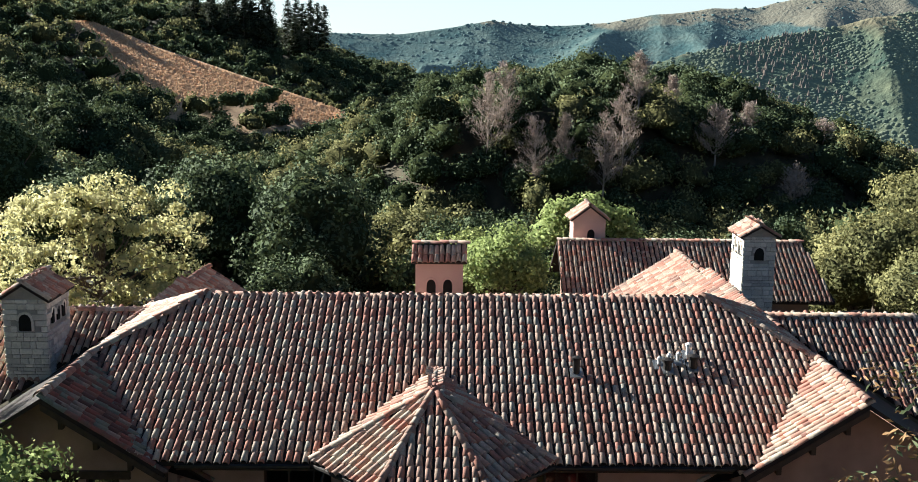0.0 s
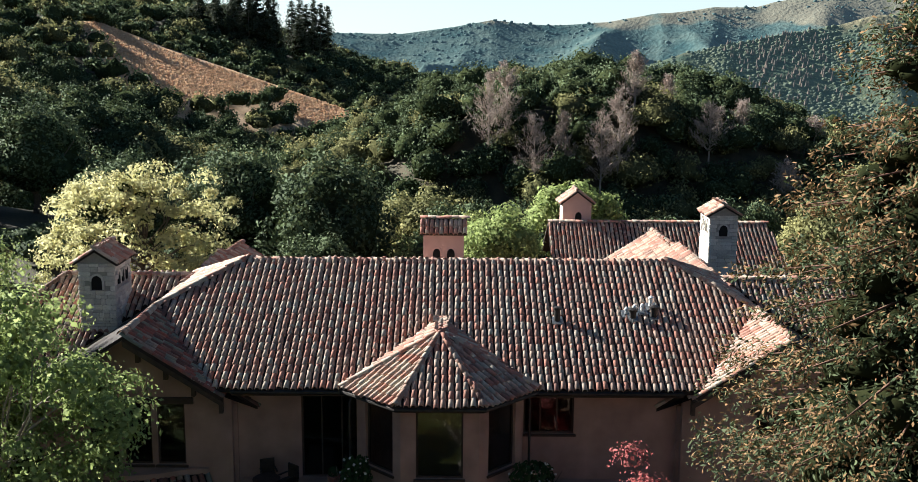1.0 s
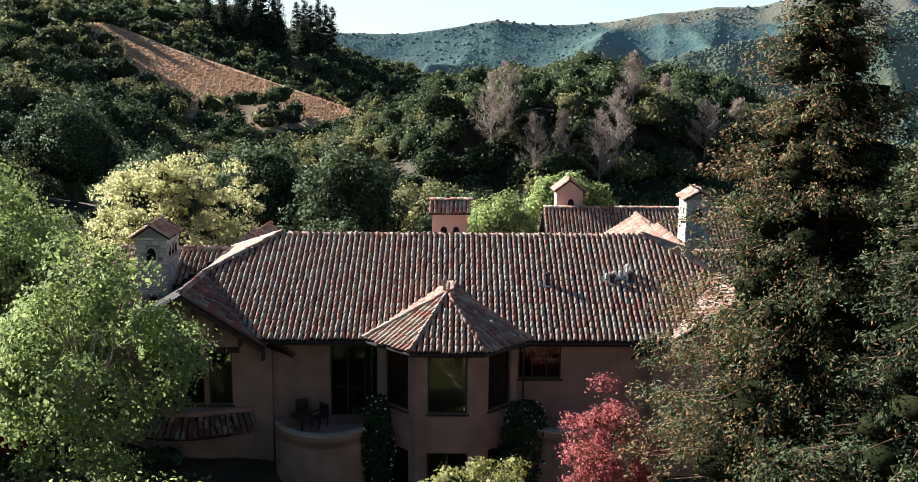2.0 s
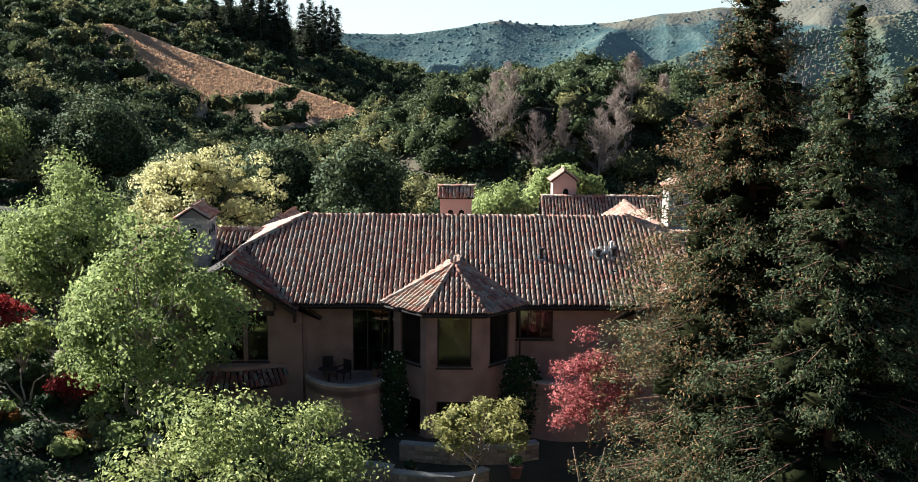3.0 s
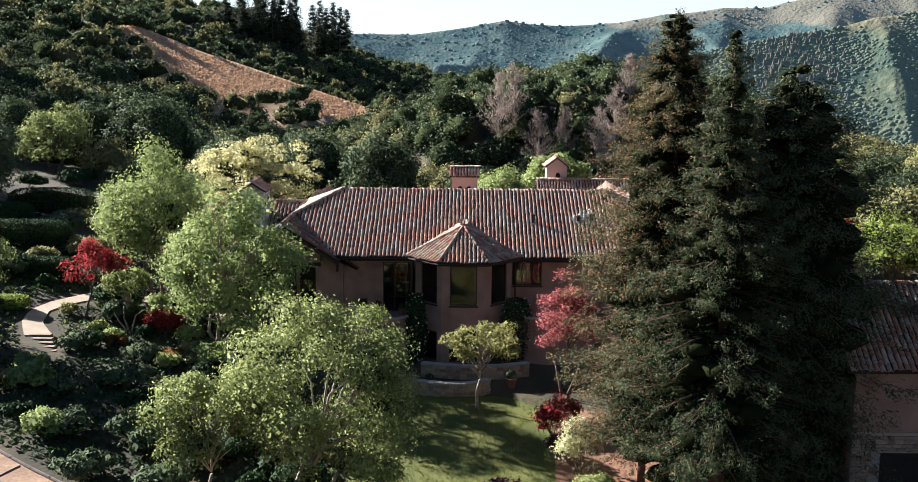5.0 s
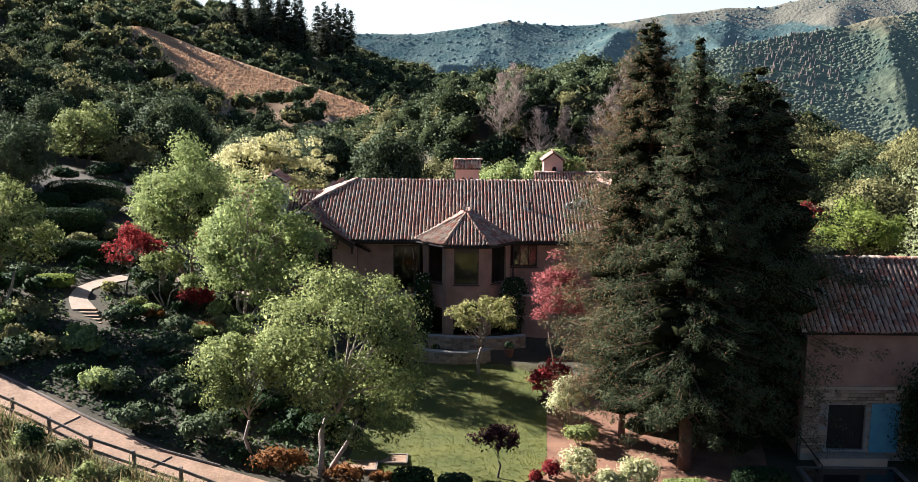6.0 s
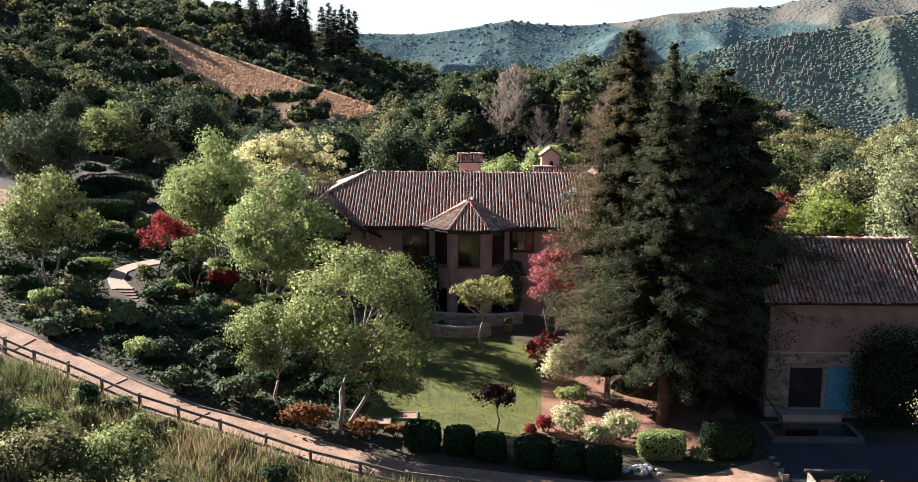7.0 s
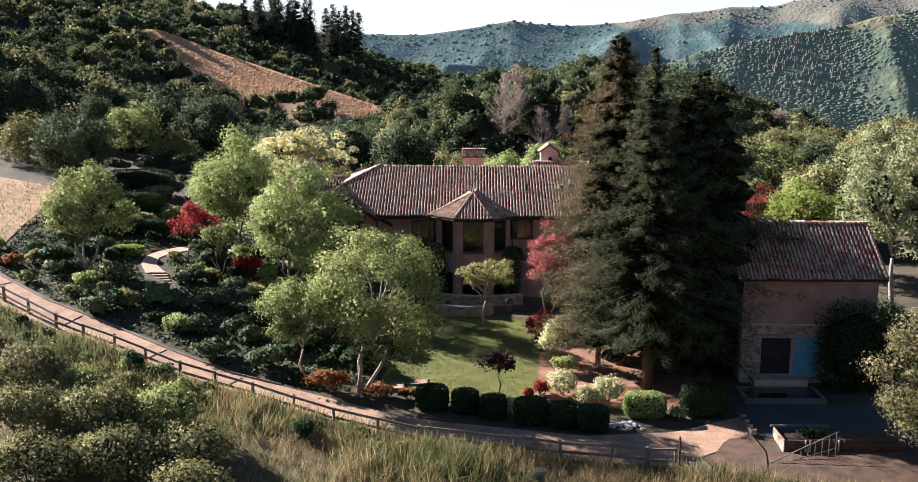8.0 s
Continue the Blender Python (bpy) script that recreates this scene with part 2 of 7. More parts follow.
# darkened leaf tones for inner crowns: shade in the creases put into colour
OAKSHADE = material("oak_shade", (0.02, 0.028, 0.014), (0.06, 0.07, 0.03), scale=1.1, rough=0.95, bump=0.5, bump_scale=2.6, grain=0.6, spread=0.3)
OLIVESHADE = material("olive_shade", (0.04, 0.042, 0.02), (0.12, 0.115, 0.052), scale=1.1, rough=0.95, bump=0.5, bump_scale=2.6, grain=0.6, spread=0.3)
# near-black for solid cores that stand for shade inside conifers and hedges
SHADECORE = material("core_shade", (0.012, 0.015, 0.007), (0.028, 0.03, 0.013), scale=1, rough=1.0)
for _m in (SHADECORE, OAKSHADE, OLIVESHADE):
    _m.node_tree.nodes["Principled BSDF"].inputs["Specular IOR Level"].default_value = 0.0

# dark green for lumps that stand for the shaded inside of garden trees
CROWNSHADE = material("crown_shade", (0.018, 0.024, 0.01), (0.06, 0.07, 0.026), scale=2, rough=1.0, bump=0.12, bump_scale=6, grain=0.6)
CROWNSHADE.node_tree.nodes["Principled BSDF"].inputs["Specular IOR Level"].default_value = 0.0

GLASS = bpy.data.materials.new("window_glass")
GLASS.use_nodes = True
GLASS.node_tree.nodes["Principled BSDF"].inputs["Transmission Weight"].default_value = 1.0
GLASS.node_tree.nodes["Principled BSDF"].inputs["Roughness"].default_value = 0.02
GLASS.node_tree.nodes["Principled BSDF"].inputs["Base Color"].default_value = (0.5, 0.52, 0.5, 1)


# ---- mesh helpers ----
class Geo:
    """Collects vertices and faces."""

    def __init__(self):
        self.v, self.f = [], []

    def add(self, verts, faces):
        k = len(self.v)
        self.v += [tuple(p) for p in verts]
        self.f += [tuple(k + i for i in f) for f in faces]
        return self

    def box(self, lo, hi, m=None):
        (a, b, c), (d, e, f) = lo, hi
        v = [Vector(p) for p in ((a, b, c), (d, b, c), (d, e, c), (a, e, c), (a, b, f), (d, b, f), (d, e, f), (a, e, f))]
        if m is not None:
            v = [m @ p for p in v]
        return self.add(v, [(3, 2, 1, 0), (4, 5, 6, 7), (0, 1, 5, 4), (1, 2, 6, 5), (2, 3, 7, 6), (3, 0, 4, 7)])

    def tube(self, pts, radii, seg=7):
        pts = [Vector(p) for p in pts]
        rings = []
        for i, p in enumerate(pts):
            d = (pts[min(i + 1, len(pts) - 1)] - pts[max(i - 1, 0)]).normalized()
            a = d.orthogonal().normalized()
            b = d.cross(a)
            rings += [p + radii[i] * (math.cos(t) * a + math.sin(t) * b) for t in (2 * math.pi * k / seg for k in range(seg))]
        faces = [(i * seg + k, i * seg + (k + 1) % seg, (i + 1) * seg + (k + 1) % seg, (i + 1) * seg + k) for i in range(len(pts) - 1) for k in range(seg)]
        faces += [tuple(reversed(range(seg))), tuple(range(len(rings) - seg, len(rings)))]
        return self.add(rings, faces)

    def prism(self, poly, z0, z1):
        n = len(poly)
        v = [(x, y, z0) for x, y in poly] + [(x, y, z1) for x, y in poly]
        return self.add(v, [tuple(reversed(range(n))), tuple(range(n, 2 * n))] + [(i, (i + 1) % n, n + (i + 1) % n, n + i) for i in range(n)])

    def slab(self, pts, down):
        """A plate whose top is the polygon pts, of thickness down."""
        n = len(pts)
        v = [Vector(p) for p in pts] + [Vector(p) - Vector((0, 0, down)) for p in pts]
        return self.add(v, [tuple(range(n)), tuple(reversed(range(n, 2 * n)))] + [(n + i, n + (i + 1) % n, (i + 1) % n, i) for i in range(n)])

    def mesh(self, name, mat):
        me = bpy.data.meshes.new(name)
        me.from_pydata(self.v, [], self.f)
        me.materials.append(mat)
        return me


def thing(name, label, category, at=(0, 0, 0), group="", kind=""):
    e = new(name)
    e.empty_display_size = 0.2
    e.location = at
    return tagged(e, label, category, group, kind)


def part(name, geo, mat, parent=None, label="", smooth=False):
    """Links a Geo or a mesh as one object under a thing or a part; its points are given in the world."""
    me = geo if isinstance(geo, bpy.types.Mesh) else geo.mesh(name, mat)
    if smooth:
        me.polygons.foreach_set("use_smooth", [True] * len(me.polygons))
    ob = new(name, me)
    if parent is not None:
        ob.parent = parent
        ob.matrix_parent_inverse = parent_matrix(parent).inverted()
    if label:
        ob["label"] = label
    return ob


def parent_matrix(ob):
    m = ob.matrix_basis.copy()
    return parent_matrix(ob.parent) @ ob.matrix_parent_inverse @ m if ob.parent else m


def quads(name, verts, mat):
    """A mesh of separate four-cornered pieces from an array of N x 4 x 3."""
    verts = np.asarray(verts, np.float32)
    n = len(verts)
    me = bpy.data.meshes.new(name)
    me.vertices.add(4 * n)
    me.vertices.foreach_set("co", verts.reshape(-1))
    me.loops.add(4 * n)
    me.loops.foreach_set("vertex_index", np.arange(4 * n, dtype=np.int32))
    me.polygons.add(n)
    me.polygons.foreach_set("loop_start", np.arange(0, 4 * n, 4, dtype=np.int32))
    me.polygons.foreach_set("loop_total", np.full(n, 4, np.int32))
    me.update(calc_edges=True)
    me.materials.append(mat)
    return me


def leaves(centres, normals, size, rng, aspect=0.55, along=None):
    """Pointed leaves: N x 4 x 3. along: the way that their long axes lean."""
    n = len(centres)
    nrm = normals / np.maximum(np.linalg.norm(normals, axis=1, keepdims=True), 1e-6)
    r = rng.normal(size=(n, 3)) if along is None else along + 0.25 * rng.normal(size=(n, 3))
    u = r - (r * nrm).sum(1, keepdims=True) * nrm
    u /= np.maximum(np.linalg.norm(u, axis=1, keepdims=True), 1e-6)
    v = np.cross(nrm, u)
    s = (size * rng.uniform(0.6, 1.3, n))[:, None]
    return np.stack([centres - u * s, centres - v * s * aspect + 0.1 * nrm * s, centres + u * s, centres + v * s * aspect + 0.1 * nrm * s], 1)


def unit(rng, n):
    d = rng.normal(size=(n, 3))
    return d / np.linalg.norm(d, axis=1, keepdims=True)


def clumps(centre, radii, n_lobes, lobe, rng, low=-0.5):
    """Centres and sizes of the lobes of a crown."""
    d = unit(rng, n_lobes * 3)
    d = d[d[:, 2] > low][:n_lobes]
    k = rng.uniform(0.3, 1.0, (len(d), 1)) ** 0.5
    bumps = unit(rng, 11)
    k *= 0.65 + 0.49 * (np.clip(d @ bumps.T, 0, 1) ** 5).max(1, keepdims=True)
    return np.asarray(centre) + d * k * (np.asarray(radii) - lobe * 0.6), lobe * rng.uniform(0.6, 1.25, len(d))


def crown_points(cs, rs, per, rng, rough=0.28, flat=0.8):
    """Points and normals on lobes."""
    d = unit(rng, len(cs) * per)
    d[:, 2] = np.where(d[:, 2] < -0.5, -d[:, 2], d[:, 2])
    k = 1 + rough * rng.normal(size=(len(d), 1)) * 0.6
    r = np.repeat(rs, per)[:, None]
    p = np.repeat(cs, per, 0) + d * k * r * (1, 1, flat)
    return p, d + 0.45 * rng.normal(size=d.shape)


BALL_V, BALL_F = None, None


def ball():
    global BALL_V, BALL_F
    if BALL_V is None:
        bm = bmesh.new()
        bmesh.ops.create_icosphere(bm, subdivisions=1, radius=1)
        BALL_V, BALL_F = np.array([v.co[:] for v in bm.verts]), [tuple(v.index for v in f.verts) for f in bm.faces]
        bm.free()
    return BALL_V, BALL_F


PHI = (1 + 5 ** 0.5) / 2
ICO_V = np.array([(-1, PHI, 0), (1, PHI, 0), (-1, -PHI, 0), (1, -PHI, 0), (0, -1, PHI), (0, 1, PHI), (0, -1, -PHI), (0, 1, -PHI), (PHI, 0, -1), (PHI, 0, 1), (-PHI, 0, -1), (-PHI, 0, 1)]) / math.hypot(1, PHI)
ICO_F = np.array([(0, 11, 5), (0, 5, 1), (0, 1, 7), (0, 7, 10), (0, 10, 11), (1, 5, 9), (5, 11, 4), (11, 10, 2), (10, 7, 6), (7, 1, 8), (3, 9, 4), (3, 4, 2), (3, 2, 6), (3, 6, 8), (3, 8, 9), (4, 9, 5), (2, 4, 11), (6, 2, 10), (8, 6, 7), (9, 8, 1)])
def sstep(a, b, x):
    t = np.clip((x - a) / (b - a), 0, 1)
    return t * t * (3 - 2 * t)


def smax(a, b, k):
    h = np.clip(0.5 + 0.5 * (a - b) / k, 0, 1)
    return b + (a - b) * h + k * h * (1 - h)


def wob(x, y, s, p):
    return np.sin(x / s + p) * np.cos(y / (s * 0.8) - 1.7 * p) + 0.5 * np.sin((x + y) / (s * 0.47) + 2.3 * p)


def gz(x, y):
    """Height of the ground."""
    x, y = np.asarray(x, float), np.asarray(y, float)
    # far ground behind the camera rises unseen, to darken what the windows reflect
    base = np.interp(y, [-900, -260, -110, -60, -14, -5, -2, 4, 12, 20, 27, 60, 80], [150, 30, -12, -12, -3.2, -1.25, -1.05, -0.6, 0.0, 0.3, 0.6, 2.0, 2.0])
    left = np.clip(-x - 4, 0, 70) * (0.085 + 0.0018 * np.clip(y, -10, 30))
    right = np.clip(x - 22, 0, 60) * 0.09
    near = base + left + right * sstep(0, 30, y)
    behind = sstep(-34, -18, x) * (1 - sstep(30, 48, x))
    deep = sstep(-80, -55, x) * (1 - sstep(30, 48, x))
    down = sstep(75 - 11 * behind, 150 - 42 * deep, y)
    valley = near * (1 - down) - 20 * down - 120 * sstep(320, 900, y) + 0.8 * wob(x, y, 23, 0.4) * down
    crest = np.interp(x, [-60, -15, -5, 11, 34, 67, 86, 107, 126, 200, 400], [-22, -4, 5, 8, 10.5, 5, 0, -7.5, -15, -22, -25])
    hill_a = crest + 2 - np.interp(285 - y, [-200, 0, 58, 92, 160], [52, 0, 6, 38, 48]) + 1.6 * wob(x, y, 19, 1.2)
    xb = np.interp(x, [-900, -400, -200, -135, -45, 0, 22, 60, 120, 900], [110, 72, 42, 31, 0, -9, -13, -42, -90, -160])
    yb = np.interp(y, [150, 376, 396, 408, 440, 500, 600, 700, 1200], [-53, -5, -0.6, -2, -9, 2, 10, -10, -90])
    hill_b = -1 + xb + yb + 1.6 * wob(x, y, 31, 0.3) * sstep(60, 160, np.hypot(x + 90, y - 390))
    far = sstep(100, 160, y)
    z = smax(smax(valley, hill_a - 60 * (1 - far), 8), hill_b - 60 * (1 - far), 8)
    # knoll above a ravine, left of the valley
    z = z + 20 * sstep(50, 85, -x) * np.exp(-((y - 232) / 38.0) ** 2)
    # steep hillside added beyond it, out of view, to shade the left woods
    z = z + 0.9 * np.clip(-x - 0.5 * (y + 57) - 14, 0, 75) * sstep(90, 130, y) * (1 - sstep(270, 330, y))
    return z

# ---- ground ----
def axis(fine_lo, fine_hi, step, lo, hi, grow=1.09):
    a = list(np.arange(fine_lo, fine_hi + step, step))
    s = step
    while a[-1] < hi:
        s *= grow
        a.append(a[-1] + s)
    s = step
    while a[0] > lo:
        s *= grow
        a.insert(0, a[0] - s)
    return np.array(a)


def sheet(name, xs, ys, zfun, mat):
    X, Y = np.meshgrid(xs, ys)
    Z = zfun(X, Y)
    nx, ny = len(xs), len(ys)
    i = np.arange(nx * ny).reshape(ny, nx)
    f = np.stack([i[:-1, :-1], i[:-1, 1:], i[1:, 1:], i[1:, :-1]], -1).reshape(-1, 4)
    me = bpy.data.meshes.new(name)
    me.from_pydata(np.stack([X, Y, Z], -1).reshape(-1, 3).tolist(), [], f.tolist())
    me.materials.append(mat)
    me.polygons.foreach_set("use_smooth", [True] * len(me.polygons))
    return new(name, me)


ground = sheet("ground", axis(-60, 60, 1.5, -2500, 2500, 1.07), axis(-30, 60, 1.5, -1500, 2600, 1.045), gz, SOIL)
tagged(ground, "sloping garden earth under low green and brown growth", "ground", kind="structure")


def laid(name, left, right, mat, label, category, lift=0.03, kind="structure", thick=0.25, step=0.8):
    """A strip on the ground between two lines of plan points."""
    def resample(line, n):
        line = np.array(line, float)
        d = np.r_[0, np.cumsum(np.hypot(*np.diff(line, axis=0).T))]
        t = np.linspace(0, d[-1], n)
        return np.stack([np.interp(t, d, line[:, 0]), np.interp(t, d, line[:, 1])], 1)
    n = int(max(np.hypot(*np.diff(np.array(p, float), axis=0).T).sum() for p in (left, right)) / step) + 2
    a, b = resample(left, n), resample(right, n)
    w = int(np.hypot(*(a - b).T).max() / step) + 2
    k = np.linspace(0, 1, w)[:, None, None]
    P = a * (1 - k) + b * k
    X, Y = P[..., 0], P[..., 1]
    Z = gz(X, Y) + lift
    i = np.arange(w * n).reshape(w, n)
    f = np.stack([i[:-1, :-1], i[1:, :-1], i[1:, 1:], i[:-1, 1:]], -1).reshape(-1, 4).tolist()
    edge = list(i[0]) + list(i[1:, -1]) + list(i[-1, :-1][::-1]) + list(i[1:-1, 0][::-1])
    verts = np.stack([X, Y, Z], -1).reshape(-1, 3).tolist()
    m = len(verts)
    verts += [(verts[e][0], verts[e][1], verts[e][2] - thick) for e in edge]
    f += [(edge[j], edge[(j + 1) % len(edge)], m + (j + 1) % len(edge), m + j) for j in range(len(edge))]
    me = bpy.data.meshes.new(name)
    me.from_pydata(verts, [], f)
    me.materials.append(mat)
    return tagged(new(name, me), label, category, kind=kind)


laid("path", [(-60, 34), (-38, 19.5), (-31, 14), (-24.8, 10.4), (-15.6, 4.9), (-10.2, 3.0), (-4.4, 0.9), (5.8, -1.2), (11, -0.6), (15.3, 1.6)],
     [(-64, 28), (-42, 16.2), (-32.5, 11.4), (-26, 7.6), (-16.2, 2.9), (-11, 0.4), (-5, -1.5), (4, -4.2), (10, -5), (15.2, -1.4)], DUST, "dusty tan dirt path between garden and meadow", "path")
laid("lawn", [(-6.6, 5.6), (-3.5, 3.8), (0.5, 3.0), (3.4, 5.0)], [(-4.6, 20.4), (-1.5, 20.8), (1.8, 20.6), (4.4, 18.4)], LAWN, "mown green lawn dappled with tree shade", "lawn", lift=0.05)
laid("bare_earth", [(2.9, 4.2), (7, 2.9), (9, 2.4), (14, 2.6)], [(3.7, 19), (7.4, 18.5), (10, 16), (15.8, 13)], material("needle_litter", (0.17, 0.08, 0.045), (0.3, 0.155, 0.09), scale=0.9, rough=0.95, bump=0.03, bump_scale=9), "brown needle-covered earth beneath the redwoods", "ground", lift=0.04)
laid("garden_walk", [(-26.5, 22.4), (-27.5, 24.4), (-27.8, 26.5), (-27.2, 28.4), (-25.6, 31), (-23.8, 32), (-16.5, 31.4)], [(-25.1, 23.0), (-26.4, 24.8), (-26.7, 26.7), (-26.2, 28.1), (-25, 29.8), (-23.2, 30.9), (-16.5, 30.1)], SAND, "pale curved garden walk", "path", lift=0.06)
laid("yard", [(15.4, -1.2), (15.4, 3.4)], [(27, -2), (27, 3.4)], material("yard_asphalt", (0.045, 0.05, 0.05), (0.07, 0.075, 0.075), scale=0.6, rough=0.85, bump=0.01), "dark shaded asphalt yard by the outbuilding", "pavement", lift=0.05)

laid("mulch_bank", [(12.2, -5.2), (15.4, -3.2), (24, -3.0), (34, -3.0)], [(13.0, -8.0), (17, -9.5), (24, -10.5), (34, -11)], MULCH, "dark brown mulch below the timber wall", "ground", lift=0.07)
# ground colour darkened so that gaps between the blades read as shade
laid("meadow", [(-75, 28), (-64, 28), (-42, 16.1), (-32.5, 11.3), (-26, 7.5), (-16.2, 2.8), (-11, 0.3), (-5, -1.6), (4, -4.3), (10, -5.1), (16, -7), (34, -9)],
     [(-75, -45), (-20, -45), (34, -45)], material("meadow_ground", (0.06, 0.062, 0.026), (0.17, 0.135, 0.07), scale=0.35, rough=0.95, bump=0.06, bump_scale=6, grain=0.4), "rough meadow ground under tall grass", "meadow", lift=0.03, step=1.6)

laid("dry_bank", [(-38.4, 22.5), (-40, 34), (-40, 46)], [(-70, 42), (-64, 45), (-57, 49)], material("bank_grass", (0.24, 0.155, 0.085), (0.43, 0.29, 0.165), scale=0.5, rough=0.95, bump=0.06, bump_scale=6, grain=0.45), "bank of dry golden grass beside the path", "bank", lift=0.05, step=1.6)

WALK = [(-24.6, 20.4), (-25.8, 22.8), (-26.8, 24.7), (-27.1, 26.7), (-26.6, 28.2), (-25.3, 30.2), (-23.4, 31.2), (-16.5, 30.5)]


def off_walk(x, y):
    """Distance from the garden walk's middle line."""
    x, y = np.asarray(x, float), np.asarray(y, float)
    d = np.full(x.shape, 99.0)
    for (a, b), (c, e) in zip(WALK, WALK[1:]):
        t = np.clip(((x - a) * (c - a) + (y - b) * (e - b)) / ((c - a) ** 2 + (e - b) ** 2), 0, 1)
        d = np.minimum(d, np.hypot(x - a - t * (c - a), y - b - t * (e - b)))
    return d


# dry grass slope on the left hill
def in_slope(x, y):
    """Where the left hill carries grass and no trees."""
    top = np.interp(x, [-140, -132, -121, -109, -96, -72, -44, -40], [392, 396, 394, 391, 393, 394, 396, 392])
    low = np.interp(x, [-140, -134, -122, -112, -104, -98, -92, -87, -84, -76, -70, -64, -56, -52, -47, -41], [390, 380, 366, 344, 340, 342, 340, 352, 345, 366, 379, 382, 372, 364, 366, 376])
    return (y > low) & (y < top) & (x < -41) & (x > -140)


laid("grass_slope", [(-38, 372), (-46, 350), (-58, 340), (-76, 332), (-93, 322), (-106, 326), (-122, 350), (-133, 372), (-141, 390)], [(-40, 394), (-50, 397), (-72, 396), (-96, 395), (-109, 393), (-121, 396), (-132, 398), (-141, 394)], DRYGRASS, "sunlit slope of dry golden grass on the hill", "hillside", lift=0.35, thick=1.5, step=3)


# far mountains
def mountains(name, y0, crest, depth, mat, label, seed, rough, low=-140, crowns=9000, size=8.0, cell=170.0, wood_mat=None, firs=0):
    """A range with spurs and gullies below a given crest line, wooded in patches."""
    nx, ny = 420, 96
    xs, t = np.linspace(crest[0][0], crest[-1][0], nx), np.linspace(0, 1, ny)
    cx, cz = np.array(crest).T
    top = np.interp(xs, cx, cz)
    X, T = np.meshgrid(xs, t)
    up = np.where(T < 0.75, (T / 0.75) ** 1.1, 1 - (T - 0.75) * 1.6)
    Y = y0 + T * depth
    ridge = np.array([[noise.ridged_multi_fractal(Vector((x / cell + 0.5 * math.sin(yy / (2.6 * cell)), yy / (2.4 * cell), seed)), 1.1, 2.0, 4, 0.9, 1.4) for x, yy in zip(rx, ry)] for rx, ry in zip(X, Y)])
    ridge = (ridge - ridge.mean()) / ridge.std()
    window = np.clip(T * 4, 0, 1) * np.where(T < 0.75, (1 - T / 0.75) ** 0.6 * 0.94 + 0.06, 0.06)
    Z = low + (top[None] - low) * up + rough * ridge * window
    i = np.arange(ny * nx).reshape(ny, nx)
    f = np.stack([i[:-1, :-1], i[:-1, 1:], i[1:, 1:], i[1:, :-1]], -1).reshape(-1, 4)
    me = bpy.data.meshes.new(name)
    me.from_pydata(np.stack([X, Y, Z], -1).reshape(-1, 3).tolist(), [], f.tolist())
    me.materials.append(mat)
    me.polygons.foreach_set("use_smooth", [True] * len(f))
    ob = tagged(new(name, me), label, "mountain", kind="structure")
    # woods gathered in the gullies, with stands of russet firs
    rng = np.random.default_rng(int(seed * 10))
    a, b = rng.uniform(2, ny * 0.76, crowns * 6), rng.uniform(0, nx - 1.01, crowns * 6)
    ia, ib = a.astype(int), b.astype(int)
    at = np.stack([X[ia, ib] + (b - ib) * (xs[1] - xs[0]), Y[ia, ib], Z[ia, ib]], 1)
    wet = -0.5 * ridge[ia, ib] + 0.8 * np.sin(at[:, 0] / 47 + 2 * np.sin(at[:, 1] / 61)) + 0.5 * np.sin(at[:, 2] / 13 + at[:, 0] / 90) + 0.6 * rng.normal(size=len(at))
    seen = np.abs(at[:, 0]) < 0.5 * at[:, 1]
    C = at[seen & (wet > 0.1)][:crowns]
    r = size * rng.uniform(0.3, 1.0, len(C)) ** 1.6 * 1.7
    V = C[:, None] + ICO_V[None] * r[:, None, None] * (1.15, 1.15, 1.0) * (1 + 0.1 * rng.normal(size=(len(C), 12, 1)))
    F = ICO_F[None] + 12 * np.arange(len(C))[:, None, None]
    wm = bpy.data.meshes.new("mountain_wood")
    wm.from_pydata(V.reshape(-1, 3).tolist(), [], F.reshape(-1, 3).tolist())
    wm.materials.append(wood_mat or mat)
    wm.polygons.foreach_set("use_smooth", [True] * len(wm.polygons))
    tagged(new("mountain_wood", wm), "tree crowns covering the hazy mountain", "forest", kind="stuff")
    if firs:
        stand = np.sin(at[:, 0] / 60 + 1) * np.cos(at[:, 1] / 75 + seed) + 0.25 * rng.normal(size=len(at))
        C = at[seen & (stand > 0.62)][:firs]
        h, w = rng.uniform(5, 9, len(C)), rng.uniform(1.6, 2.6, len(C))
        ang = np.arange(6) * math.pi / 3
        ring = np.stack([np.cos(ang), np.sin(ang), np.zeros(6)], 1)
        V = np.concatenate([C[:, None] + ring[None] * w[:, None, None], (C + h[:, None] * (0, 0, 1))[:, None]], 1)
        F = np.array([(k, (k + 1) % 6, 6) for k in range(6)])[None] + 7 * np.arange(len(C))[:, None, None]
        fm = bpy.data.meshes.new("fir_stand")
        fm.from_pydata(V.reshape(-1, 3).tolist(), [], F.reshape(-1, 3).tolist())
        fm.materials.append(FARFIR)
        tagged(new("fir_stand", fm), "russet-brown firs standing on the hazy mountain", "forest", kind="stuff")
    return ob


def crest_at(dist, pts):
    """Crest points from bearing (thousandths across) and rise (thousandths up) at a distance."""
    return [(a * dist / 1000, 19 + b * dist / 1000) for a, b in pts]


